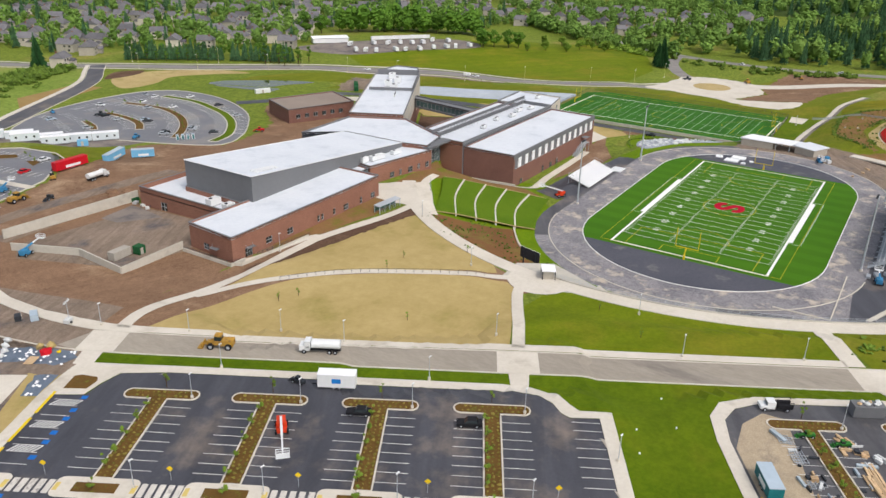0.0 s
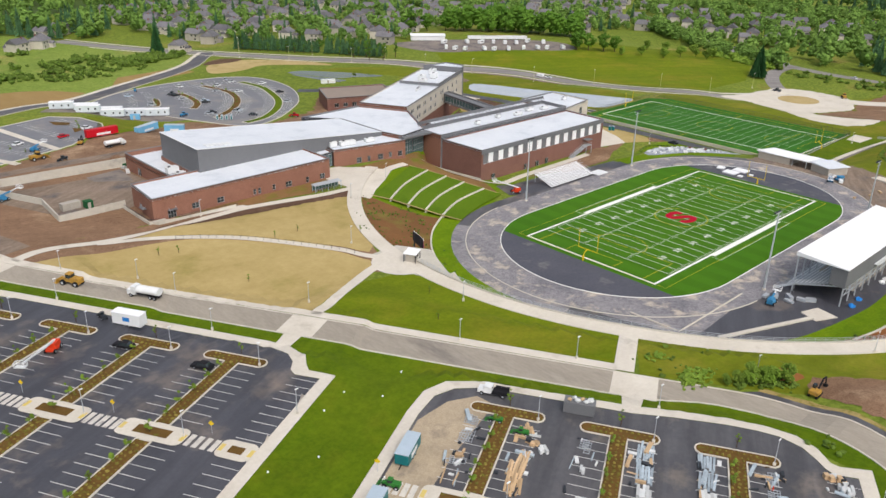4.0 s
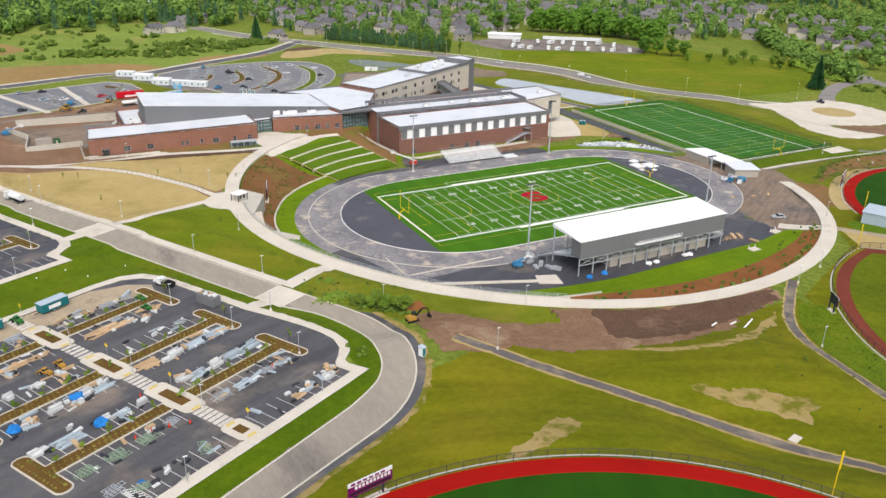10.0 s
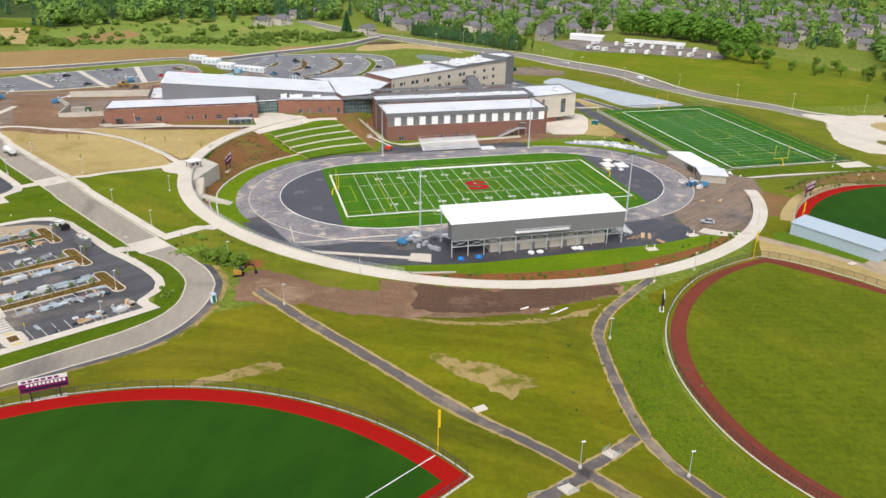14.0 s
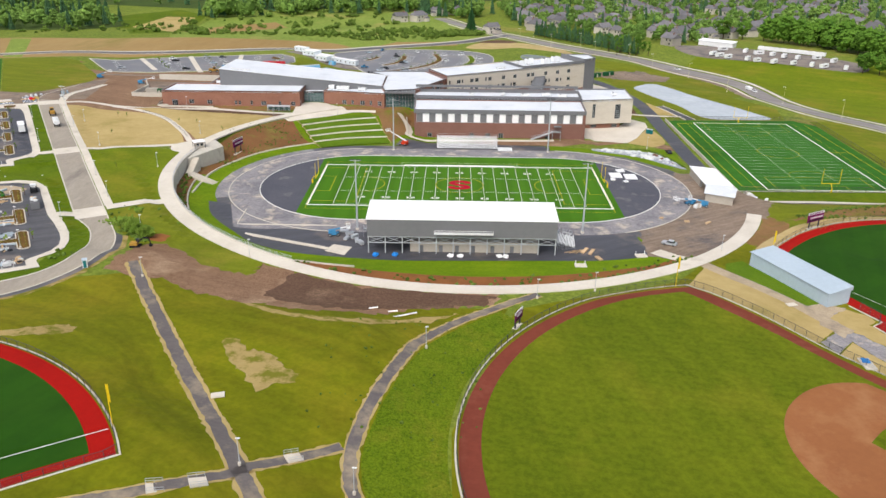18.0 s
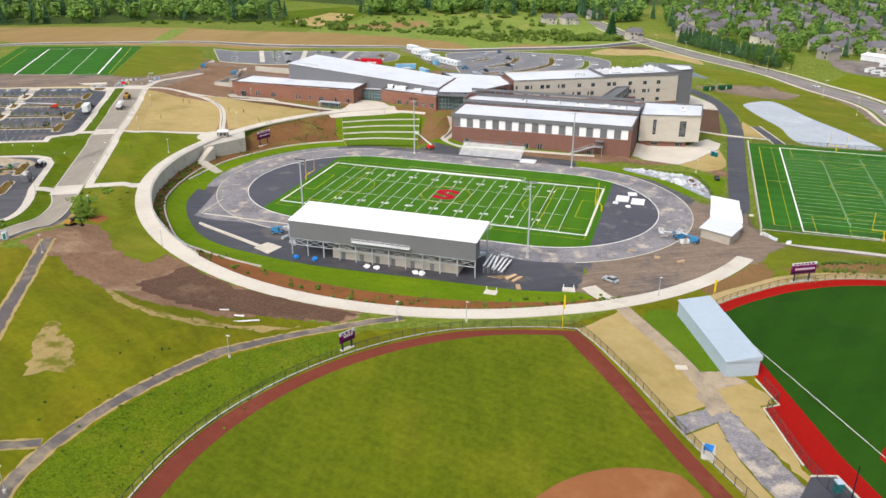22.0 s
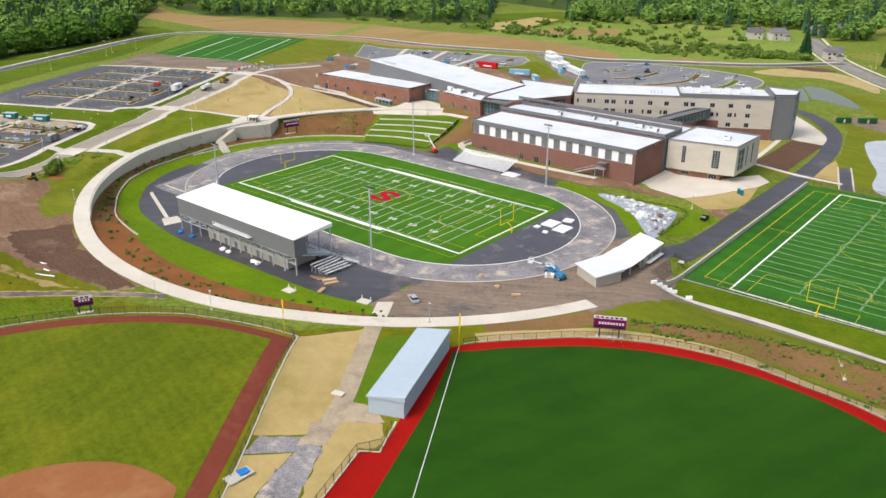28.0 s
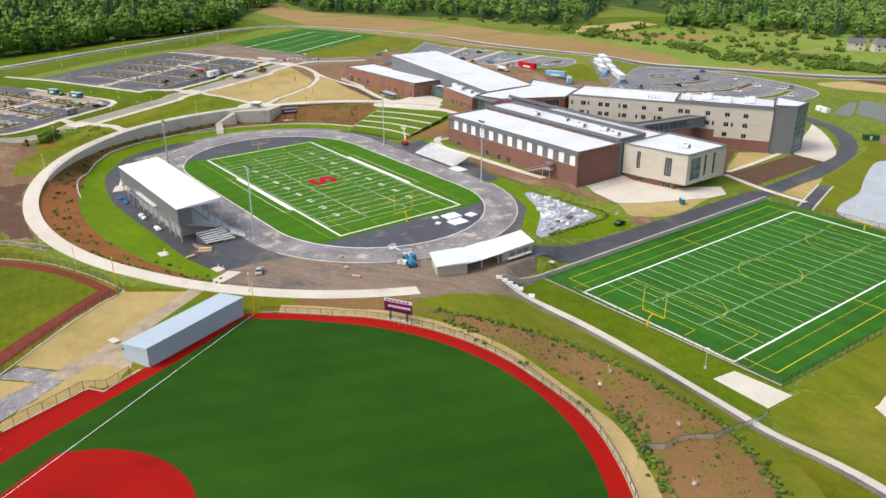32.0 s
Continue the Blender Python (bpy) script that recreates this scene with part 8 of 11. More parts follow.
SIGN = thing("crossing_sign", "yellow diamond crossing sign on a post", "road sign", (*lot(-7, -115), gz(*lot(-7, -115)) + 0.15), 119, "crossing signs")
bm = B()
cone(bm, (0, 0, 0), (0, 0, 2.2), 0.04, 0.04, 6)
part("post", bm, GALV, SIGN)
bm = B()
obox(bm, (0, 0, 0), (0.8, 0.05, 0.8), Matrix.Translation((0, 0, 2.3)) @ pose(0, 0, 0, 0, 45, 0))
part("plate", bm, YELLOW_PAINT, SIGN)
for v in (-94, -73, -52, 12.5, 33, 55, -20, -136):
    crossing_sign(-7, v)
for key, row in LOT_ROWS.items():
    for v in row:
        lamp_post(*lot(17.5, v + 6.2))
        lamp_post(*lot(-9.4, v + 6))
for u in (4, -30):
    lamp_post(*lot(u, -40.6))
    lamp_post(*lot(u + 4, 60.4))


# ---- vehicles and plant ----
def wheels(t, spots, r=0.48, w=0.32):
    for x, y in spots:
        bm = B()
        cone(bm, (x, y - w / 2, r), (x, y + w / 2, r), r, r, 14)
        wh = part("wheel", bm, BLACK, t)
        bm = B()
        cone(bm, (x, y - w / 2 - 0.02, r), (x, y + w / 2 + 0.02, r), r * 0.5, r * 0.5, 10)
        part("rim", bm, GALV, wh)


def at(x, y, lift=0.14):
    return (x, y, gz(x, y) + lift)


def car(x, y, turn, m, label="parked car", pickup=False):
    t = thing("pickup_truck" if pickup else "car", label, "pickup" if pickup else "car", at(x, y), turn, "parked cars")
    bm = B()
    prof = [(-2.3, 0.35), (2.3, 0.35), (2.35, 0.85), (1.4, 1.0), (-2.2, 1.05), (-2.35, 0.7)]
    for p, q in ((-0.9, 0.9),):
        a = [bm.verts.new((px, p, pz)) for px, pz in prof]
        b = [bm.verts.new((px, q, pz)) for px, pz in prof]
        bm.faces.new(a)
        bm.faces.new(b[::-1])
        for i in range(len(prof)):
            j = (i + 1) % len(prof)
            bm.faces.new((a[j], a[i], b[i], b[j]))
    part("body", bm, m, t)
    bm = B()
    x0, x1 = (-0.5, 1.1) if pickup else (-1.7, 0.9)
    lo, hi = [(x0, -0.85), (x1, -0.85), (x1, 0.85), (x0, 0.85)], [(x0 + 0.35, -0.7), (x1 - 0.6, -0.7), (x1 - 0.6, 0.7), (x0 + 0.35, 0.7)]
    v0 = [bm.verts.new((*p, 1.0)) for p in lo]
    v1 = [bm.verts.new((*p, 1.6)) for p in hi]
    for i in range(4):
        j = (i + 1) % 4
        bm.faces.new((v0[i], v0[j], v1[j], v1[i]))
    part("glasshouse", bm, WINDOW, t)
    bm = B()
    box(bm, x0 + 0.33, -0.72, 1.585, x1 - 0.58, 0.72, 1.65)
    part("roof", bm, m, t)
    wheels(t, [(-1.45, -0.8), (-1.45, 0.8), (1.45, -0.8), (1.45, 0.8)], 0.36, 0.24)
    for s in (-0.6, 0.6):
        bm = B()
        box(bm, 2.3, s - 0.2, 0.62, 2.37, s + 0.2, 0.8)
        part("headlight", bm, WHITE_METAL, t)
    return t


def flatbed(x, y, turn):
    t = thing("service_truck", "white pickup with a dark flatbed body", "pickup", at(x, y), turn)
    bm = B()
    box(bm, 0.4, -1.0, 0.55, 3.2, 1.0, 1.2)
    box(bm, 0.3, -0.95, 1.2, 1.9, 0.95, 2.0)
    part("cab", bm, WHITE_METAL, t)
    bm = B()
    box(bm, 1.88, -0.8, 1.3, 1.95, 0.8, 1.9)
    part("windscreen", bm, WINDOW, t)
    bm = B()
    box(bm, -3.0, -1.1, 0.7, 0.2, 1.1, 0.95)
    box(bm, -3.0, -1.1, 0.95, -0.2, -0.6, 1.5)
    box(bm, -3.0, 0.6, 0.95, -0.2, 1.1, 1.5)
    part("bed", bm, BLACK, t)
    for yy in (-1.0, 1.0):
        bm = B()
        beam(bm, (-3, yy, 2.1), (0.3, yy, 2.1), 0.08)
        beam(bm, (-3, yy, 1.5), (-3, yy, 2.1), 0.08)
        part("rack", bm, BLACK, t)
    wheels(t, [(-2, -0.95), (-2, 0.95), (2.3, -0.95), (2.3, 0.95)], 0.42)


def tanker(x, y, turn):
    t = thing("water_truck", "white water truck with a rounded tank", "truck", at(x, y), turn)
    bm = B()
    box(bm, 2.2, -1.15, 0.7, 4.4, 1.15, 1.9)
    box(bm, 2.0, -1.15, 1.2, 3.3, 1.15, 2.9)
    part("cab", bm, WHITE_METAL, t)
    bm = B()
    box(bm, 3.28, -1.0, 2.0, 3.36, 1.0, 2.7)
    part("windscreen", bm, WINDOW, t)
    bm = B()
    n = 12
    rows = [[bm.verts.new((xx, 1.25 * math.cos(a), 2.0 + 0.95 * math.sin(a))) for a in np.linspace(0, 2 * math.pi, n, endpoint=False)] for xx in (-4.3, 1.8)]
    for i in range(n):
        j = (i + 1) % n
        bm.faces.new((rows[0][i], rows[0][j], rows[1][j], rows[1][i]))
    bm.faces.new(rows[0][::-1])
    bm.faces.new(rows[1])
    part("tank", bm, WHITE_METAL, t)
    bm = B()
    box(bm, -4.4, -0.5, 0.6, 4.2, 0.5, 1.0)
    part("chassis", bm, BLACK, t)
    wheels(t, [(-3.3, -1), (-3.3, 1), (-2.1, -1), (-2.1, 1), (3.4, -1), (3.4, 1)], 0.5)


def loader(x, y, turn, label="muddy yellow wheel loader with a low arm", MACHINE=MACHINE, k=1.0):
    t = thing("wheel_loader" if k > 0.8 else "compact_loader", label, "loader", at(x, y), turn)
    t.scale = (k, k, k)
    bm = B()
    box(bm, -3.2, -1.0, 0.9, -0.6, 1.0, 2.2)
    part("engine_hood", bm, MACHINE, t)
    bm = B()
    box(bm, -0.7, -0.8, 1.0, 0.8, 0.8, 3.3)
    cab = part("cab", bm, MACHINE, t)
    bm = B()
    box(bm, -0.72, -0.82, 2.0, 0.82, 0.82, 3.0)
    part("cab_glass", bm, WINDOW, cab)
    bm = B()
    box(bm, 0.6, -0.6, 0.8, 2.6, 0.6, 1.6)
    part("front_frame", bm, MACHINE, t)
    for s in (-0.5, 0.5):
        bm = B()
        beam(bm, (1.0, s, 1.9), (3.6, s, 0.9), 0.2, 0.3)
        part("lift_arm", bm, MACHINE, t)
    bm = B()
    box(bm, 3.4, -1.3, 0.3, 3.55, 1.3, 1.4)
    box(bm, 3.5, -1.3, 0.25, 4.5, 1.3, 0.4)
    part("bucket", bm, MACHINE, t)
    wheels(t, [(-2.2, -1.1), (-2.2, 1.1), (1.7, -1.1), (1.7, 1.1)], 0.75, 0.5)


def excavator(x, y, turn, m=MACHINE):
    t = thing("excavator", "yellow crawler excavator with a dark folded boom", "excavator", at(x, y, 0.05), turn)
    t.scale = (0.72, 0.72, 0.72)
    for s in (-1.1, 1.1):
        bm = B()
        box(bm, -2.0, s - 0.3, 0.05, 2.0, s + 0.3, 0.85)
        part("track", bm, BLACK, t)
    bm = B()
    box(bm, -2.0, -1.3, 0.95, 1.0, 1.3, 2.0)
    part("house", bm, m, t)
    bm = B()
    box(bm, 0.2, 0.3, 1.9, 1.5, 1.25, 3.1)
    part("cab", bm, WINDOW, t)
    for nm, p, q, w in (("boom", (1.0, -0.2, 1.8), (3.6, -0.2, 4.2), 0.45), ("boom_tip", (3.6, -0.2, 4.2), (5.6, -0.2, 3.9), 0.4), ("stick", (5.6, -0.2, 3.9), (6.2, -0.2, 1.6), 0.32)):
        bm = B()
        beam(bm, p, q, w)
        part(nm, bm, BLACK, t)
    bm = B()
    prism(bm, [(5.7, -0.8), (6.8, -0.8), (6.8, 0.4), (5.7, 0.4)], 0.6, [1.6, 1.2, 1.2, 1.6])
    part("bucket", bm, BLACK, t)


def boom_lift(x, y, turn, m, reach=7.0, rise=4.0, label="boom lift with a raised basket"):
    t = thing("boom_lift", label, "boom lift", at(x, y), turn, "boom lifts")
    bm = B()
    box(bm, -1.6, -1.0, 0.4, 1.6, 1.0, 0.9)
    part("chassis", bm, m, t)
    bm = B()
    box(bm, -1.8, -0.8, 0.95, 0.6, 0.8, 1.9)
    part("turret", bm, m, t)
    bm = B()
    beam(bm, (-1.2, 0, 1.9), (reach * 0.5, 0, 1.9 + rise * 0.55), 0.42)
    part("boom", bm, WHITE_METAL if m is ORANGE else m, t)
    bm = B()
    beam(bm, (reach * 0.5, 0, 1.9 + rise * 0.55), (reach, 0, 1.9 + rise), 0.3)
    part("boom_extension", bm, WHITE_METAL, t)
    c = (reach + 0.7, 0, 1.6 + rise)
    bm = B()
    box(bm, c[0] - 0.6, -1.1, c[2] - 0.05, c[0] + 0.6, 1.1, c[2])
    basket = part("basket", bm, WHITE_METAL, t)
    for px, py in ((-0.6, -1.1), (0.6, -1.1), (0.6, 1.1), (-0.6, 1.1)):
        bm = B()
        box(bm, c[0] + px - 0.045, py - 0.045, c[2], c[0] + px + 0.045, py + 0.045, c[2] + 1.05)
        part("post", bm, WHITE_METAL, basket)
    for z in (0.5, 1.0):
        bm = B()
        for p, q in (((-0.6, -1.1), (0.6, -1.1)), ((0.6, -1.1), (0.6, 1.1)), ((0.6, 1.1), (-0.6, 1.1)), ((-0.6, 1.1), (-0.6, -1.1))):
            beam(bm, (c[0] + p[0], p[1], c[2] + z), (c[0] + q[0], q[1], c[2] + z), 0.09)
        part("rail", bm, WHITE_METAL, basket)
    wheels(t, [(-1.3, -1.05), (-1.3, 1.05), (1.3, -1.05), (1.3, 1.05)], 0.5)


def trailer(x, y, turn, L=8.0, m=TEAL, label="teal and grey enclosed work trailer", roof_m=BLUE_GREY, h=2.6, stripe=True):
    t = thing("enclosed_trailer", label, "trailer", at(x, y), turn, "trailers")
    bm = B()
    box(bm, -L / 2, -1.25, 0.55, L / 2, 1.25, h + 0.4)
    part("body", bm, m, t)
    bm = B()
    box(bm, -L / 2 - 0.05, -1.3, h + 0.4, L / 2 + 0.05, 1.3, h + 0.55)
    part("roof", bm, roof_m, t, "pale metal roof")
    if stripe:
        for s in (-1.27, 1.27):
            bm = B()
            box(bm, -L * 0.2, s - 0.02, 1.0, L * 0.25, s + 0.02, 1.9)
            part("panel", bm, WHITE_METAL, t)
    elif L > 7:
        for s in (-1.27, 1.27):
            bm = B()
            box(bm, -0.9, s - 0.02, 1.5, 0.9, s + 0.02, 2.5)
            part("panel", bm, TARP_BLUE, t, "small blue panel")
    bm = B()
    beam(bm, (L / 2, 0, 0.6), (L / 2 + 1.3, 0, 0.5), 0.15)
    part("drawbar", bm, BLACK, t)
    wheels(t, [(-0.6, -1.1), (-0.6, 1.1), (0.5, -1.1), (0.5, 1.1)], 0.36, 0.25)


def container(x, y, turn, L=6.0, m=PALE_STOCK, label="grey storage container with junk on top", w=1.25, h=2.5):
    t = thing("storage_container", label, "container", at(x, y), turn)
    bm = B()
    box(bm, -L / 2, -w, 0.1, L / 2, w, h)
    for k in range(int(L / 0.5)):
        for s in (-w - 0.015, w + 0.015):
            box(bm, -L / 2 + 0.2 + k * 0.5, s - 0.03, 0.2, -L / 2 + 0.42 + k * 0.5, s + 0.03, h - 0.1)
    part("body", bm, m, t)
    bm = B()
    box(bm, -0.7, -w - 0.1, 0.15, 0.3, -w - 0.04, 2.1)
    part("door", bm, SIDING, t)
    return t


def portable(x, y, turn=0, m=None):
    t = thing("portable_toilet", "small pale portable toilet", "portable toilet", at(x, y), turn, "portable toilets")
    bm = B()
    box(bm, -0.6, -0.6, 0, 0.6, 0.6, 2.1)
    part("body", bm, m or WHITE_METAL, t)
    bm = B()
    prism(bm, [(-0.65, -0.65), (0.65, -0.65), (0.65, 0.65), (-0.65, 0.65)], 2.1, [2.2, 2.2, 2.35, 2.35])
    part("roof", bm, BLUE_GREY, t)
    bm = B()
    box(bm, -0.4, -0.64, 0.1, 0.4, -0.6, 1.95)
    part("door", bm, TEAL, t)


def lotcar(fn, u, v, dturn, *a, **k):
    x, y = lot(u, v)
    return fn(x, y, 29.6 + dturn, *a, **k)


lotcar(tanker, 38.0, -99, 90)
lotcar(loader, 38.0, -121, 90)
lotcar(trailer, 24.2, -93, 90, 7.5, WHITE_METAL, "white box trailer with a small blue panel", ROOF_WHITE, 2.9, False)
lotcar(loader, 24.8, -101, 60, "small dark skid loader beside a trailer", DARK_METAL, 0.5)
lotcar(boom_lift, 8.6, -100.5, 195, ORANGE, 11.5, 1.8, label="orange boom lift with a long white boom")
lotcar(car, 14.6, -87.3, 90, BLACK, "dark utility cart in a bay")
lotcar(car, 12.6, -66.6, 90, BLACK, "dark utility cart in a bay")
lotcar(flatbed, 23.8, -7, 90)
lotcar(container, 23.2, 10.2, 90, 6.0, GREY_METAL, "grey storage container with pale junk on top")
for k in range(6):
    x, y = lot(22.7 + 0.9 * (k % 2), 8.2 + 0.8 * k)
    bm = B()
    clump(bm, (x, y, at(x, y)[2] + 2.75), 0.5 + 0.1 * (k % 3), random.Random(k), 0.6, 1)
    solid("rubbish_bag", bm, PALE_STOCK if k % 3 else TIMBER, "pale rubbish bag on a storage container", "rubbish bag", group="rubbish bags")
lotcar(trailer, -1.0, -16.6, 180, 6.8, TEAL, "teal and grey enclosed work trailer", BLUE_GREY, 2.2)
lotcar(trailer, -16.5, -16.8, 180, 5.8, TEAL, "teal and grey enclosed work trailer", BLUE_GREY, 2.2)
lotcar(loader, -10.0, -16.5, 90, "green compact tractor between two trailers", GREEN_PAINT, 0.55)
excavator(-92.4, -85.5, 0)
portable(-98.6, -103.6, 20)
lotcar(loader, -16, 9.5, 80, "muddy yellow compact loader in a bay", MACHINE, 0.55)
lotcar(loader, -19.5, 9.8, 100, "muddy yellow compact loader in a bay", MACHINE, 0.5)
lotcar(loader, 12, 1.0, 90, "green compact tractor among the stock", GREEN_PAINT, 0.45)
lotcar(loader, 14.5, -4.5, 90, "green compact tractor among the stock", GREEN_PAINT, 0.45)
boom_lift(-25, 56.5, 150, ORANGE, 8.0, 3.5, "red boom lift with a raised white boom")
boom_lift(-41, -53, 10, LIFT_BLUE, 4.0, 0.8, "blue boom lift folded low")
boom_lift(84, -18, 200, LIFT_BLUE, 5.5, 0.8, "blue boom lift folded low")
boom_lift(88, -20, 160, LIFT_BLUE, 4.0, 0.6, "blue boom lift folded low")
car(66.5, -58, 150, GALV, "grey utility cart on the dirt")
car(96.2, 62, 95, BLACK, "dark utility cart on the service road")
container(85.6, -21.5, 30, 2.6, WHITE_METAL, "small white tank trailer", 0.7, 1.3)
# cars and trailers behind the school
TR = [(-112, 283), (-102.5, 276.7), (-93, 270.4), (-83.5, 264.1), (-74, 257.8), (-104, 270), (-94.5, 263.7)]
for k, (x, y) in enumerate(TR):
    t = thing("site_office", "white modular site office trailer", "site office", at(x, y), -34, "site offices")
    L = 11.2
    bm = B()
    box(bm, -L / 2, -1.8, 0.5, L / 2, 1.8, 3.6)
    part("body", bm, OFFICE_PAINT, t)
    bm = B()
    box(bm, -L / 2 - 0.1, -1.9, 3.6, L / 2 + 0.1, 1.9, 3.75)
    part("roof", bm, ROOF_WHITE, t)
    for s in (-0.3, 0.05, 0.33):
        bm = B()
        box(bm, s * L - 0.4, -1.83, 1.7, s * L + 0.4, -1.79, 2.6)
        part("window", bm, WINDOW, t)
    bm = B()
    box(bm, -L / 2 + 0.3, -1.6, 0, L / 2 - 0.3, 1.6, 0.5)
    part("skirt", bm, GREY_METAL, t)
trailer(-118, 218, 3, 14, TRUCK_RED, "long red semi-trailer on the earthworks", TRUCK_RED, 3.2)
trailer(-96, 222, 24, 13, TRUCK_BLUE, "pale blue and white semi-trailer", BLUE_GREY, 3.2)
trailer(-83, 221, -40, 9, TRUCK_BLUE, "pale blue semi-trailer on the earthworks", BLUE_GREY, 3.2)
tanker(-120, 199, 5)
loader(-151, 199, 10)
loader(-144, 192, 200, "small dark skid loader on the earthworks", DARK_METAL, 0.6)
excavator(-130, 211, 60)
boom_lift(-148, 212, 30, LIFT_BLUE, 5, 1.0, "blue boom lift folded low")
boom_lift(-205, 160, 30, LIFT_BLUE, 5, 1.5, "blue boom lift folded low")
boom_lift(-178, 150, 20, LIFT_BLUE, 6, 1.0, "blue boom lift in the service yard")
container(-164, 128, 5, 6, SIDING, "cream storage container in the service yard")
container(-159, 126, 5, 2.4, NET_GREEN, "dark green waste container in the service yard")
rngc = random.Random(5)
FAR_BAYS = []
for line_, off in (([(-40, 304), (-40, 290), (-44, 274), (-52, 263)], 5.2), ([(-18, 318), (-14, 296), (-18, 278), (-26, 263), (-38, 249), (-52, 238)], 5.4), ([(8, 318), (10, 296), (4, 274), (-3, 257), (-15, 240), (-32, 225)], 5.6), ([(-60, 318), (-64, 300), (-72, 280)], 5.0), ([(2, 322), (-20, 326), (-46, 318)], 4.0)):
    c = smooth_line(line_, 2.8)
    for (x0, y0), (x1, y1) in zip(c, c[1:]):
        d = math.hypot(x1 - x0, y1 - y0)
        for s in (-1, 1):
            FAR_BAYS.append((x0 - s * off * (y1 - y0) / d, y0 + s * off * (x1 - x0) / d, math.degrees(math.atan2(y1 - y0, x1 - x0))))
for p, q in (((-228, 232), (-206, 196)), ((-202, 242), (-176, 200)), ((-172, 252), (-150, 206)), ((-138, 260), (-130, 216)), ((-122, 258), (-118, 230)), ((-194, 246), (-168, 200)), ((-162, 254), (-144, 208))):
    n = int(math.hypot(q[0] - p[0], q[1] - p[1]) / 2.8)
    for k in range(n):
        x, y = p[0] + (q[0] - p[0]) * k / n, p[1] + (q[1] - p[1]) * k / n
        FAR_BAYS.append((x, y, math.degrees(math.atan2(q[1] - p[1], q[0] - p[0]))))
bm = B()
for x, y, a in FAR_BAYS:
    obox(bm, (0, 0, 0), (0.18, 5.0, 0.02), Matrix.Translation((x, y, gz(x, y) + 0.17)) @ pose(0, 0, 0, 0, 0, a))
solid("far_bay_lines", bm, WHITE, "white bay lines of the far car parks", "road marking", "stuff")
for k, (x, y, a) in enumerate(FAR_BAYS):
    if rngc.random() < (0.1 if x > -100 else 0.07):
        car(x, y + 1.4, a + 90 + rngc.uniform(-6, 6), rngc.choice([WHITE_METAL, WHITE_METAL, WHITE_METAL, BLACK, GALV, GALV, DARK_METAL, BLUE_GREY, BLACK, TRUCK_RED]), "parked car on a far car park")
car(158, 287, 125, WHITE_METAL, "white pickup on the road", True)
car(189, 217, 100, WHITE_METAL, "white pickup with a trailer on the road", True)
trailer(187.5, 223, 100, 4.5, WHITE_METAL, "small white trailer behind a pickup", ROOF_WHITE, 1.6, False)
for k, (x, y) in enumerate(((432, 208), (408, 175), (388, 140), (372, 80), (380, 10), (400, -40))):
    car(x + 3 * (-1) ** k, y, 60, [WHITE_METAL, BLACK, GALV, WHITE_METAL][k % 4], "car on the highway")
loader(300, 60, 30)
excavator(330, 30, 100)
loader(285, 98, 80, "dark roller beside the roundabout", DARK_METAL, 0.8)
loader(-64, 250, 30, "blue telehandler beside the site offices", LIFT_BLUE, 0.7)
loader(-46, 300, 110, "dark telehandler in the oval car park", DARK_METAL, 0.8)
loader(-58, 322, 70, "blue compact loader in the oval car park", LIFT_BLUE, 0.6)
loader(-18, 218, 120, "red compact loader beside the oval car park", TRUCK_RED, 0.7)
container(-86.6, 256.4, -34, 4.5, TRUCK_BLUE, "pale blue storage container before the site offices")
for k in range(4):
    portable(-53.6 + 2.0 * k, 234.4 - 1.2 * k, -30)
container(49, 281, -25, 9, WHITE_METAL, "long white storage container")
container(92.5, 245.5, 40, 7, NET_GREEN, "dark green site container")
container(102, 253, 40, 9, NET_GREEN, "dark green site container")


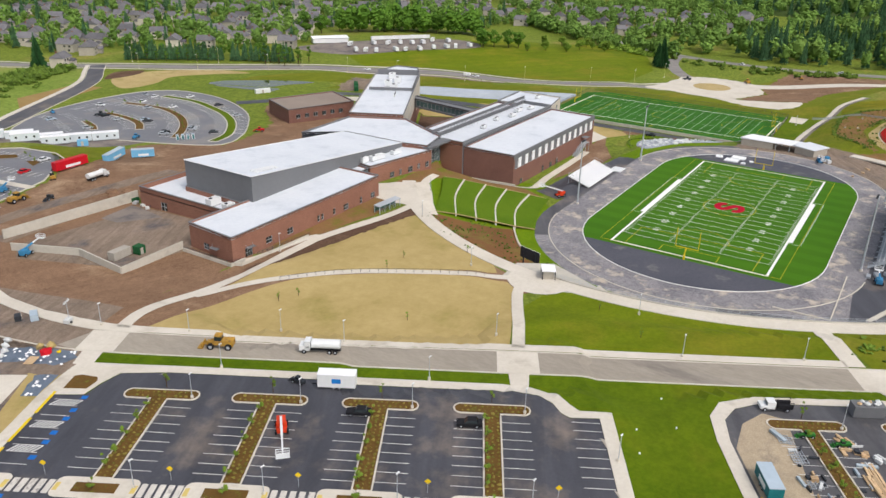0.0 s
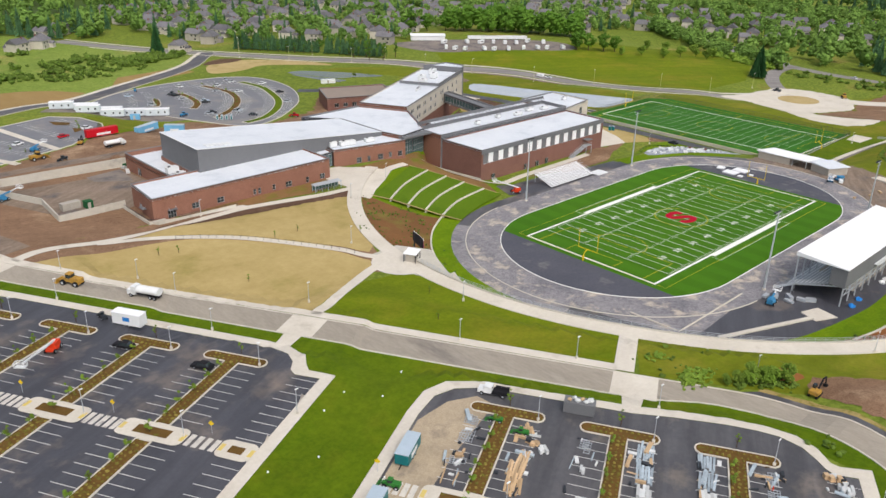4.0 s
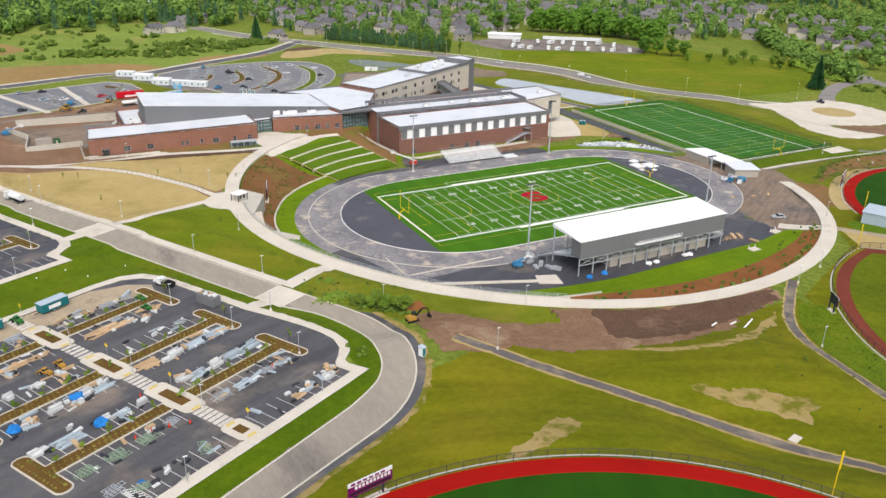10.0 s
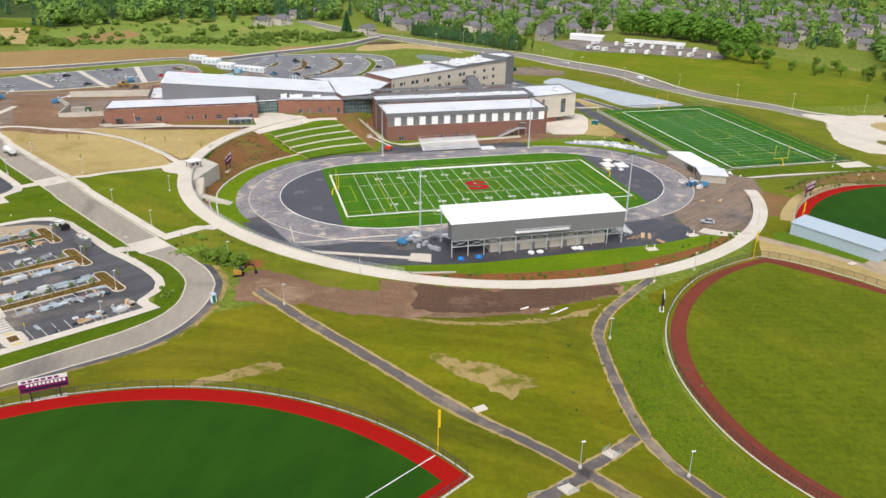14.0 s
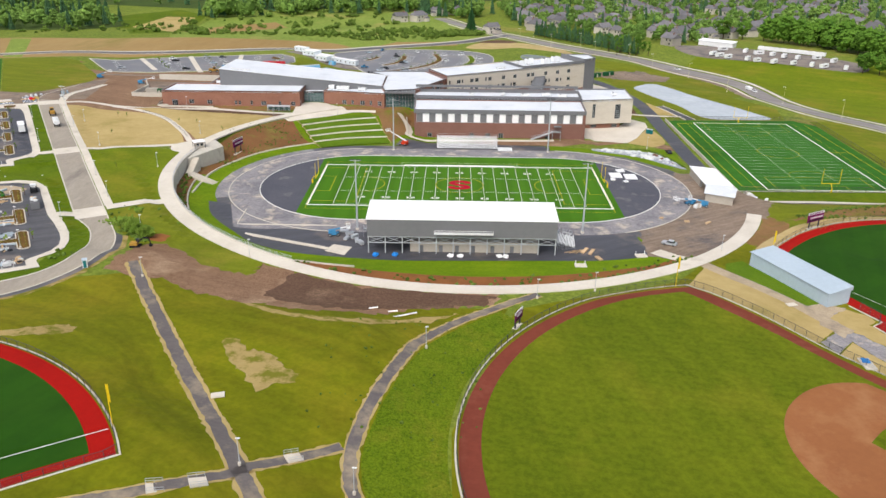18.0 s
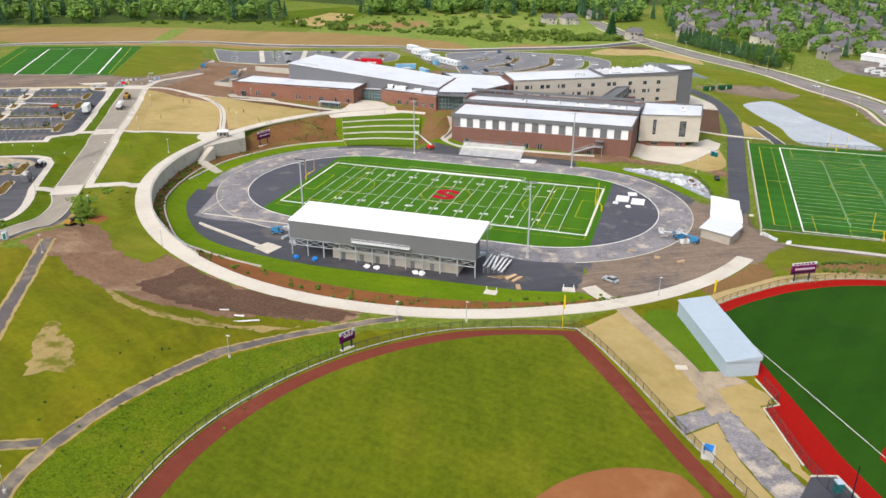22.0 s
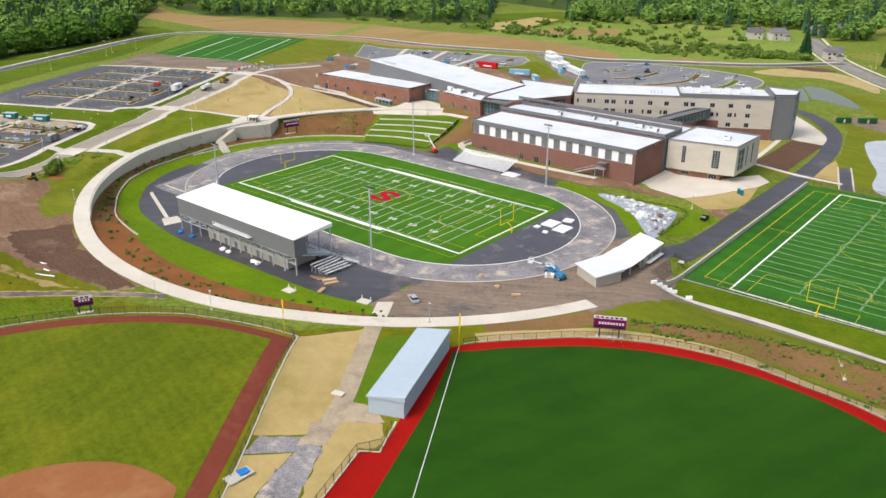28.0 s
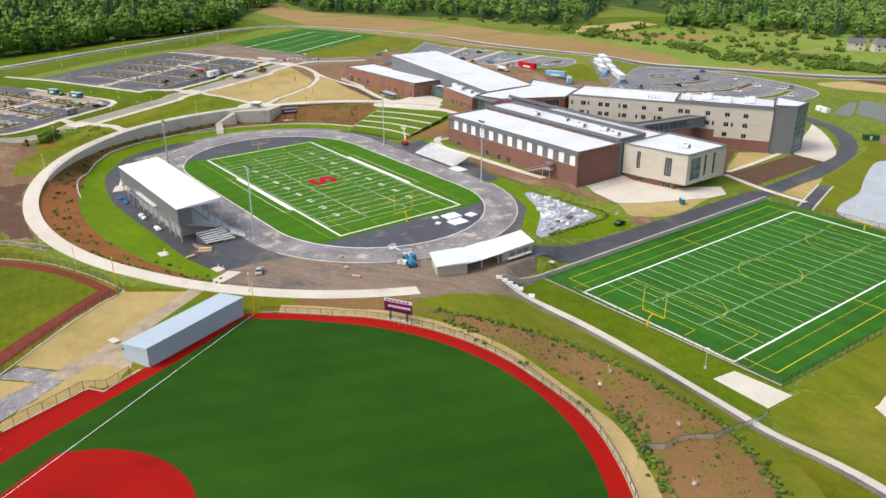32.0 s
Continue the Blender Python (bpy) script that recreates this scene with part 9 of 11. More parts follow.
# ---- building stock in the works yard ----
def stock(u, v, turn, kind, n=5, L=4.0):
    """A stack of loose building stock; each piece is a part."""
    x, y = lot(u, v)
    rng = random.Random(int(u * 31 + v * 17 + n))
    labels = {"timber": ("timber_stack", "stack of raw timber planks on asphalt", "timber", TIMBER), "wrap": ("wrapped_bundle", "pale plastic-wrapped bundles of building stock", "bundle", PALE_STOCK),
              "steel": ("steel_bundle", "bundle of pale blue steel studs", "steel bundle", STEEL_BLUE), "tarp": ("tarped_pile", "pile under a bright blue tarpaulin", "pile", TARP_BLUE),
              "pallet": ("pallet_stack", "wooden pallets with loose material", "pallets", TIMBER), "frame": ("frame_stack", "grey metal frames laid on asphalt", "frames", GALV),
              "sage": ("sage_frames", "pale green steel racks on asphalt", "racks", surface("sage_steel_%d" % len(MATS), rgb(150, 172, 150), rgb(138, 160, 140), bump=0.0))}
    name, lab, cat, m = labels[kind]
    t = thing(name, lab, cat, at(x, y, 0.16), 29.6 + turn, name + "s")
    for k in range(n):
        bm = B()
        if kind == "tarp":
            clump(bm, (rng.uniform(-0.5, 0.5), rng.uniform(-0.4, 0.4), 0.35), rng.uniform(0.8, 1.3), rng, 0.6, 2)
            part("sheet", bm, m, t)
            continue
        a = pose(rng.uniform(-0.6, 0.6), (k - n / 2) * 0.5 + rng.uniform(-0.06, 0.06), 0, 0, 0, rng.uniform(-3, 3))
        l = L * rng.uniform(0.6, 1.1)
        if kind == "frame" or kind == "sage":
            for s in (-1, 1):
                obox(bm, (0, s * 0.5, 0.15 + 0.02 * k), (l, 0.08, 0.12), a)
            for j in range(5):
                obox(bm, (l * (j / 4 - 0.5) * 0.95, 0, 0.15 + 0.02 * k), (0.08, 1.0, 0.1), a)
        elif kind == "pallet":
            obox(bm, (0, 0, 0.07), (1.2, 1.0, 0.14), a)
            part("pallet", bm, m, t)
            bm = B()
            h_ = rng.uniform(0.3, 0.7)
            obox(bm, (0.1, 0.05, 0.145 + h_ / 2), (0.9, 0.8, h_), a)
            part("crate", bm, rng.choice((PALE_STOCK, TIMBER, DARK_METAL, STEEL_BLUE)), t)
            continue
        elif kind == "wrap":
            obox(bm, (0, 0, 0.35), (l * 0.6, 0.5, 0.5 + 0.3 * rng.random()), a)
        else:
            hgt = 0.12 + 0.3 * rng.random()
            obox(bm, (0, 0, hgt / 2), (l, 0.42, hgt), a)
        part("welded_frame" if kind in ("frame", "sage") else "piece", bm, m, t)


S = stock
for spec in ((8, -8.6, 0, "frame", 4, 4), (13, -9, 0, "frame", 4, 3), (2, -8.5, 0, "pallet", 3), (0, -8, 90, "frame", 3, 3), (13.5, 1.6, 20, "timber", 5, 3.4), (9.5, 3.2, -10, "pallet", 4), (8, 5.5, 30, "wrap", 3, 3), (1, 2.0, 0, "timber", 6, 6), (-3, 2.5, 4, "timber", 6, 6), (4, 2.6, -3, "timber", 4, 6),
             (12, 12.6, 0, "frame", 3, 3.5), (5, 13, 0, "wrap", 2, 3), (13.5, 23.2, 0, "steel", 6, 5), (7.5, 23.4, 3, "steel", 6, 6), (1.5, 23.6, 0, "wrap", 5, 5), (-1, 24.5, 0, "wrap", 3, 4), (-4.5, 22.8, 0, "timber", 6, 5),
             (14, 33.6, 0, "steel", 6, 5), (9, 33.8, -4, "steel", 6, 5), (4, 34, 5, "wrap", 5, 5), (-1, 34.2, 0, "steel", 5, 5), (-4.5, 33.6, 0, "wrap", 4, 4), (2, 44.6, 0, "steel", 5, 5), (-4, 44.4, 0, "frame", 4, 5), (8, 44.5, 0, "frame", 3, 3), (13, 44.4, 0, "frame", 3, 3),
             (16.5, 55, 20, "pallet", 6), (14, 56.2, 0, "wrap", 5, 3), (9, 56, 10, "pallet", 4), (5, 56.4, 0, "timber", 4, 3), (-18, 55.4, 60, "sage", 3, 4), (-26, 55, 20, "wrap", 2, 3), (-31, 55, 10, "sage", 3, 3), (-34, 52, 0, "frame", 4, 4),
             (-15, -9.4, 0, "frame", 5, 4), (-21, -10, 0, "wrap", 4, 7), (-16, 1.6, 0, "timber", 4, 5), (-22, 1.8, 0, "timber", 4, 7), (-27, 4, 20, "wrap", 3, 4), (-30, 3, 0, "timber", 3, 4), (-24, 4.5, 40, "pallet", 4),
             (-15.5, 23.2, 0, "steel", 4, 4), (-15, 21.5, 30, "wrap", 4, 3), (-19, 22.4, 0, "wrap", 5, 4), (-21, 22.8, 0, "tarp", 3), (-22, 24.4, 0, "pallet", 3), (-26, 22.8, 0, "wrap", 4, 5), (-31, 23, 30, "pallet", 4), (-34, 23.6, 0, "tarp", 2), (-23, 12.6, 10, "wrap", 3, 3), (-29, 12, 0, "wrap", 4, 3), (-33, 12, 40, "wrap", 3, 2.5), (-18, 12.2, 0, "pallet", 5),
             (-15, 33.8, 0, "wrap", 3, 4), (-19, 34, 0, "steel", 4, 4), (-22, 33.4, 0, "wrap", 4, 3), (-24, 34, 0, "tarp", 3), (-28, 30.5, 0, "wrap", 2, 2), (-30, 33.8, 0, "steel", 6, 6), (-36, 33, 0, "wrap", 4, 5), (-16, 44, 90, "frame", 4, 3), (-22, 44.5, 0, "sage", 4, 4), (-28, 44.6, 0, "sage", 5, 4), (-34, 44, 0, "sage", 4, 4)):
    S(*spec)


def cone_marker(u, v):
    x, y = lot(u, v)
    t = thing("traffic_cone", "orange traffic cone on asphalt", "traffic cone", at(x, y, 0.16), 0, "traffic cones")
    bm = B()
    cone(bm, (0, 0, 0.03), (0, 0, 0.9), 0.24, 0.05, 10)
    part("cone", bm, ORANGE, t)
    bm = B()
    box(bm, -0.32, -0.32, 0, 0.32, 0.32, 0.04)
    part("base", bm, BLACK, t)


for u, v in ((-14, 47), (-17, 44.8), (-20, 43.6), (-23, 43), (10, 44.6), (-13.5, 32)):
    cone_marker(u, v)


# ---- loose things round the stadium ----
def slab_thing(name, label, cat, x, y, sx, sy, h, m, turn=0, lift=0.16):
    t = thing(name, label, cat, at(x, y, lift), turn)
    bm = B()
    box(bm, -sx / 2, -sy / 2, 0.08, sx / 2, sy / 2, h)
    part("panel", bm, m, t)
    bm = B()
    for s in (-0.35, 0.35):
        box(bm, -sx / 2, s * sy - 0.08, 0, sx / 2, s * sy + 0.08, 0.08)
    part("batten", bm, TIMBER, t)
    return t


for x, y, sx, sy, r in ((62.8, 14.5, 4.6, 5.6, 0), (68.4, 12.8, 4.6, 5.8, 0), (65.8, 20.6, 3.2, 3.0, 10), (60.8, 9.2, 1.8, 1.8, 0), (65.5, 6.8, 1.6, 1.6, 20)):
    slab_thing("mat_stack", "white wrapped sports mat on asphalt", "mat", x, y, sx, sy, 0.5, ROOF_WHITE, r, 0.22)
rb = random.Random(44)
for k in range(6):
    z = 2.3 - 0.36 * k
    t = thing("bleacher_section", "pale aluminium bleacher section stored beside the grandstand", "bleacher part", at(30.9 + 1.05 * k, -58.0 + 0.25 * k, 0.14), rb.uniform(-5, 5), "bleacher sections")
    for name_, x0, z0, w_ in (("footboard", -0.45, z, 0.5), ("bench", 0.1, z + 0.4, 0.3)):
        bm = B()
        box(bm, x0, -4.6, z0, x0 + w_, 4.6, z0 + 0.07)
        part(name_, bm, WHITE_METAL, t)
    for y in (-4.2, -1.4, 1.4, 4.2):
        bm = B()
        box(bm, -0.3, y - 0.05, 0, -0.2, y + 0.05, z)
        box(bm, 0.2, y - 0.05, 0, 0.3, y + 0.05, z + 0.4)
        beam(bm, (-0.25, y, z - 0.05), (0.25, y, z + 0.35), 0.08)
        part("leg", bm, GALV, t)
for k in range(7):
    slab_thing("timber_plank", "raw timber plank lying on the asphalt", "plank", 34 + 0.5 * k, -63.8 + 0.25 * (k % 3), 0.32, 3.4 + 0.3 * (k % 2), 0.18, TIMBER, -65 + 4 * k, 0.14)
t = thing("access_stair", "galvanised stair with handrails beside the bleachers", "stairs", at(35.0, -50.6, 0.14), -25)
for k in range(9):
    bm = B()
    box(bm, -0.9, -2.2 + k * 0.5, 2.0 - k * 0.22, 0.9, -1.72 + k * 0.5, 2.06 - k * 0.22)
    part("step", bm, WHITE_METAL, t)
for s in (-0.95, 0.95):
    bm = B()
    beam(bm, (s, -2.2, 1.9), (s, 2.3, 0.0), 0.08, 0.25)
    part("stringer", bm, WHITE_METAL, t)
    for dz in (0.55, 1.05):
        bm = B()
        beam(bm, (s, -2.2, 2.0 + dz), (s, 2.3, 0.1 + dz), 0.06)
        part("handrail", bm, WHITE_METAL, t)
    for y in (-2.1, 0.0, 2.2):
        bm = B()
        box(bm, s - 0.04, y - 0.04, 0, s + 0.04, y + 0.04, 2.1 - (y + 2.2) * 0.42 + 0.95)
        part("rail_post", bm, GALV, t)
for x, y, m in ((-26, -69, TARP_BLUE), (-20, -68.6, TARP_BLUE), (-3, -69, ROOF_WHITE), (0, -69, ROOF_WHITE), (12, -68.8, ROOF_WHITE), (14, -68.8, ROOF_WHITE)):
    t = thing("covered_pile", "small covered pile beside the grandstand", "pile", at(x, y), 0)
    bm = B()
    clump(bm, (0, 0, 0.4), 1.0, random.Random(int(x)), 0.6, 2)
    part("sheet", bm, m, t)
for k, (x, y) in enumerate(((-38, -50), (-36, -52), (-34, -55), (-36.5, -56), (-33, -58), (-31.5, -60))):
    slab_thing("steel_pile", "heap of grey steel parts beside the grandstand", "steel parts", x, y, 2.6, 1.2, 0.7 + 0.2 * (k % 3), GALV, 25 * k, 0.15)
for x, y, r in ((36, -75, 0), (56, -66, 10)):
    t = slab_thing("utility_pad", "pale concrete utility pad with bollards", "utility pad", x, y, 3.5, 2.6, 0.3, CONCRETE, r, 0.02)
    for sx in (-1.4, 1.4):
        bm = B()
        cone(bm, (sx, 1.0, 0.3), (sx, 1.0, 1.3), 0.12, 0.12)
        part("bollard", bm, WHITE_METAL, t)
for x, y, sx, sy, r in ((42.4, -69, 1.2, 3, 20), (39, -63, 4, 1.2, 60), (41, -64, 4, 1, 65), (78, -36, 1.6, 1.2, 0), (85, -37, 2.4, .8, 40), (70, -33, 1.2, .8, 0)):
    slab_thing("board_pile", "short pile of timber boards on the ground", "timber", x, y, sx, sy, 0.5, TIMBER, r, 0.15)
for x, y, r in ((-22, -114.5, 18), (-14, -118, 25), (-17, -116, 10)):
    slab_thing("pipe_bundle", "white pipe lying in the grass", "pipe", x, y, 6.5 if r == 25 else 2.4, 0.3, 0.3, ROOF_WHITE, r, 0.1)
for x, y in ((109.7, -5.0), (110.9, -4.0), (112.0, -3.0), (113.1, -2.0), (114.2, -1.0), (118.6, -0.6)):
    slab_thing("barrier_block", "white concrete barrier block", "barrier", x, y, 1.7, 0.6, 0.95, ROOF_WHITE, 42, 0.2)
for x, y in ((-48.0, -160.4), (107, 18), (87, -104)):
    slab_thing("utility_pad", "pale concrete utility pad with a cover", "utility pad", x, y, 2.6, 1.6, 0.35, CONCRETE, 15, 0.08)
slab_thing("pallet_platform", "grey timber platform on straw ground", "platform", 92.9, -133.4, 5.0, 2.6, 0.35, WALL_CONC, 88, 0.14)
slab_thing("tarp_bundle", "blue tarpaulin folded on a timber platform", "tarpaulin", 92.9, -132.4, 1.9, 1.7, 0.3, TARP_BLUE, 80, 0.5)
portable(114.6, -137.6, 20, TEAL)
portable(94.5, 98, 20, TEAL)
portable(96, 97, 20, TEAL)
for x0, y0, x1, y1 in ((-49.6, -193.1, -47.2, -192.1), (-43.6, -190.9, -41.2, -189.7), (-30.7, -180.5, -28.0, -178.8)):
    turn = math.degrees(math.atan2(y1 - y0, x1 - x0))
    top = max(gz(x0, y0), gz(x1, y1)) + 0.3
    t = thing("path_steps", "pale concrete steps with galvanised handrails in a meadow path", "steps", ((x0 + x1) / 2, (y0 + y1) / 2, top), turn, "path steps")
    for k in range(7):
        bm = B()
        box(bm, -1.4 + 0.4 * k, -1.15, -1.6, -1.0 + 0.4 * k, 1.15, -0.09 * k)
        part("step", bm, CONCRETE, t)
    for side in (-1.2, 1.2):
        bm = B()
        for x in (-1.3, 0.0, 1.3):
            beam(bm, (x, side, -1.0), (x, side, 0.95 - 0.22 * (x + 1.3)), 0.06)
        for dz in (0.5, 0.95):
            beam(bm, (-1.3, side, dz), (1.3, side, dz - 0.57), 0.06)
        part("handrail", bm, GALV, t)
# loose mesh fence and wrapped young trees on the planted slope
fence("loose_mesh_fence", [(188.5, -40.0), (187.0, -35.8), (189.9, -33.2), (189.3, -28.2), (193.0, -23.2), (192.4, -17.7), (191.4, -6.5), (191.2, -0.5), (189.6, 3)], 1.3, "sagging pale mesh fence lying over shrubs", 4.0, PALE_MESH, (0.98,))
for x, y, pale in ((163.0, -18.5, 1), (165.1, -24.3, 1), (185.7, -24.2, 1), (182.2, -25.8, 0), (199.3, -37.8, 1)):
    t = thing("wrapped_tree", "bare young tree with a pale wrapped root ball", "young tree", (x, y, gz(x, y) + 0.1), 40, "wrapped trees")
    rb = random.Random(int(x))
    if pale:
        bm = B()
        clump(bm, (0, 0, 0.35), 0.5, rb, 0.9, 1)
        part("root_ball", bm, PALE_STOCK, t)
    bm = B()
    for k in range(5):
        beam(bm, (0, 0, 0.1), (rb.uniform(-0.9, 0.9), rb.uniform(-0.9, 0.9), rb.uniform(1.1, 2.0)), 0.07)
    part("twigs", bm, TIMBER, t)
drape("toilet_pad", [(110.6, -134.8), (115.0, -133.3), (118.2, -139.3), (114, -145), (108, -142)], ASPHALT, 0.16, "dark asphalt corner beside the dugout", "asphalt")
kerbs("toilet_pad_kerb", [[(110.6, -134.6), (115.2, -133.1), (118.4, -139.3), (119.4, -143)]], CURB, "pale kerb round an asphalt corner", 0.4, 0.35)
t = thing("backstop_pole", "tall black backstop pole beside the dugout", "pole", (116.0, -141.5, gz(116, -141.5)), 0)
bm = B()
cone(bm, (0, 0, 0), (0, 0, 9.0), 0.16, 0.1, 8)
part("shaft", bm, BLACK, t)
bm = B()
box(bm, -0.35, -0.35, 0, 0.35, 0.35, 0.35)
part("footing", bm, CONCRETE, t)
# heap, bags, generator and lighting tower in the west yard
t = thing("rubbish_heap", "heap of red sheeting and cream bulk bags on blue sheeting", "heap", at(-209.2, 91.8, 0.2), 0)
rb = random.Random(5)
for x, y, r, m_, n_ in ((-0.6, -1.0, 1.15, TRUCK_RED, "red_sheet"), (0.4, -0.4, 0.8, TRUCK_RED, "red_sheet"), (0.1, 2.1, 0.95, TAN_GRASS, "bulk_bag"), (1.7, 0.9, 1.05, TAN_GRASS, "bulk_bag"), (1.2, -2.6, 0.5, YELLOW_PAINT, "yellow_sheet")):
    bm = B()
    clump(bm, (x, y, r * 0.5), r, rb, 0.85, 1)
    part(n_, bm, m_, t)
slab_thing("board", "pinkish plywood board lying on sheeting", "board", -213.2, 90.7, 3.0, 2.0, 0.15, TIMBER, 30, 0.2)
for x, y in ((-214, 99), (-212.6, 101), (-215.6, 97.6), (-211, 103)):
    bm = B()
    clump(bm, (x, y, gz(x, y) + 0.5), 0.9, rb, 0.8, 1)
    solid("bulk_bag", bm, PALE_STOCK, "pale grey bulk bag beside the drive", "bulk bag", group="bulk bags")
container(-201.4, 108.4, 60, 3.0, BLUE_GREY, "blue-grey site generator beside the drive", 0.8, 1.6)
container(-203.6, 111.2, 60, 2.2, DARK_METAL, "dark tool chest beside the drive", 0.7, 1.3)
t = thing("lighting_tower", "small mobile lighting tower beside the drive", "lighting tower", at(-198.7, 99.6, 0.15), 30)
bm = B()
box(bm, -1.0, -0.6, 0.35, 1.0, 0.6, 1.2)
part("body", bm, PALE_STOCK, t)
bm = B()
cone(bm, (0.5, 0, 1.2), (0.5, 0, 5.2), 0.09, 0.06, 8)
part("mast", bm, GALV, t)
for sx, sz in ((-0.5, 5.2), (0.1, 5.2), (0.9, 5.2), (1.5, 5.2)):
    bm = B()
    box(bm, sx - 0.2, -0.15, sz - 0.2, sx + 0.2, 0.1, sz + 0.2)
    part("lamp_head", bm, WHITE_METAL, t)
bm = B()
beam(bm, (-0.7, 0, 5.2), (1.7, 0, 5.2), 0.08)
part("crossbar", bm, GALV, t)
wheels(t, [(0.0, -0.7), (0.0, 0.7)], 0.32, 0.2)
# stores against the brick annex of the service yard
for k, (x, y, m_, sx, sy, h_) in enumerate(((-129.6, 165.6, NET_GREEN, 2.4, 1.6, 1.2), (-131.4, 163.0, PALE_STOCK, 2.0, 1.4, 0.8), (-129.0, 161.4, DARK_METAL, 2.6, 1.4, 1.0), (-132.0, 158.6, PALE_STOCK, 1.4, 1.2, 0.7), (-129.2, 157.6, TRUCK_RED, 1.6, 1.2, 0.8), (-130.6, 154.8, DARK_METAL, 2.2, 1.0, 0.7), (-133.4, 154.6, PALE_STOCK, 1.2, 1.0, 0.9), (-126.8, 155.6, TIMBER, 2.4, 1.2, 0.5))):
    slab_thing("stored_crate", "crate of stored material beside the brick wall", "crate", x, y, sx, sy, h_, m_, 25 * k, 0.18)
for x, y, r in ((-127, 181, 2.6), (-123, 178.6, 2.2), (-129.6, 178, 1.9)):
    bm = B()
    clump(bm, (x, y, gz(x, y) - 0.2), r, rb, 0.6, 2)
    solid("soil_pile", bm, DIRT, "pile of loose brown soil beside the haul road", "soil pile", group="soil piles")
# sandbags and dots on the sheeting
rb = random.Random(9)
for k in range(46):
    u, v = (rb.uniform(27.5, 33), rb.uniform(-165, -150)) if k < 34 else (rb.uniform(15.6, 22.8), rb.uniform(-153, -150))
    x, y = lot(u, v)
    bm = B()
    clump(bm, (x, y, gz(x, y) + 0.25), 0.35, rb, 0.5)
    solid("sandbag", bm, ROOF_WHITE, "white sandbag on grey sheeting", "sandbag", group="sandbags")
# sprinkler and valve markers on the lawns
for x, y in ((-181, -36), (-190, -34), (-172, -25), (-165, -22), (-176, -48), (-160, -28), (-150, -22), (-196, -52)):
    bm = B()
    cone(bm, (x, y, gz(x, y)), (x, y, gz(x, y) + 0.3), 0.2, 0.16, 8)
    solid("valve_marker", bm, ROOF_WHITE, "small white valve marker on the lawn", "marker", group="valve markers")


# ---- loose offcuts and packaging in the works yard ----
def offcuts(name, label, m, n, seed, long_=1.0):
    rng = random.Random(seed)
    bm = B()
    for _ in range(n):
        u = rng.choice((rng.uniform(-36, -14), rng.uniform(-5, 15)))
        v = rng.choice((-3.0, 18.4, 39.2)) + rng.choice((-1, 1)) * rng.uniform(2.2, 7.5)
        if rng.random() < 0.15:
            u, v = rng.choice((rng.uniform(-34, -15), rng.uniform(-5, 16))), rng.uniform(53, 58)
        x, y = lot(u, v)
        a = Matrix.Translation((x, y, gz(x, y) + 0.17)) @ pose(0, 0, 0, 0, rng.uniform(-4, 4), rng.choice((30, 30, 30, 120)) + rng.gauss(0, 12))
        L, w, h = rng.uniform(0.4, 2.2) * long_, rng.uniform(0.15, 0.8), rng.uniform(0.08, 0.6)
        obox(bm, (0, 0, h / 2), (L, w, h), a)
    solid(name, bm, m, label, "building waste", "stuff")


offcuts("pale_offcuts", "loose white wrapping and pale building offcuts", PALE_STOCK, 50, 1)
offcuts("timber_offcuts", "loose timber offcuts on the asphalt", TIMBER, 40, 2, 1.7)
offcuts("steel_offcuts", "loose blue-grey steel studs and offcuts", STEEL_BLUE, 40, 3, 2.2)
offcuts("dark_offcuts", "dark bins, pipes and tool boxes among the stock", DARK_METAL, 60, 4)


# ---- stones of the drainage bed ----
def rocks(name, label, m, n, seed, r0, r1, poly):
    rng = random.Random(seed)
    bm = B()
    for _ in range(n):
        x, y = rng.uniform(58, 95), rng.uniform(25, 64)
        if inside_poly(poly, np.array([x]), np.array([y]))[0]:
            r = rng.uniform(r0, r1)
            obox(bm, (0, 0, 0), (r * 2, r * rng.uniform(1.1, 2), r), Matrix.Translation((x, y, gz(x, y) + 0.14 + r * 0.25)) @ pose(0, 0, 0, rng.uniform(-15, 15), rng.uniform(-15, 15), rng.uniform(0, 180)))
    solid(name, bm, m, label, "stones", "stuff")


BED = [(61, 52.5), (66, 57.5), (82, 62), (87, 57), (93.4, 31), (92, 28), (80, 41), (72, 46)]
rocks("white_rocks", "pale loose rocks in the drainage bed", PALE_STOCK, 380, 5, 0.25, 0.8, BED)
rocks("grey_rocks", "grey loose rocks in the drainage bed", GALV, 300, 6, 0.25, 0.7, BED)
rocks("red_rocks", "reddish loose rocks in the drainage bed", BRICK_DARK, 60, 7, 0.5, 1.2, [(84, 44), (87, 50), (90, 45), (88, 38)])
rocks("rock_heap", "heap of white rocks in the drainage bed", WHITE_METAL, 500, 8, 0.4, 1.0, [(73, 45), (81, 46), (85.5, 39), (82.5, 37.5)])


# ---- trees and shrubs ----
def crown_points(rng, h, w, n, base=0.3):
    out = []
    for _ in range(n):
        z = rng.uniform(base, 1.0)
        r = w / 2 * math.sin(math.pi * min(1, max(0.12, (1.04 - z) / (1.05 - base)))) ** 0.7 * rng.uniform(0.35, 1.0)
        a = rng.uniform(0, 2 * math.pi)
        out.append((r * math.cos(a), r * math.sin(a), z * h))
    return out


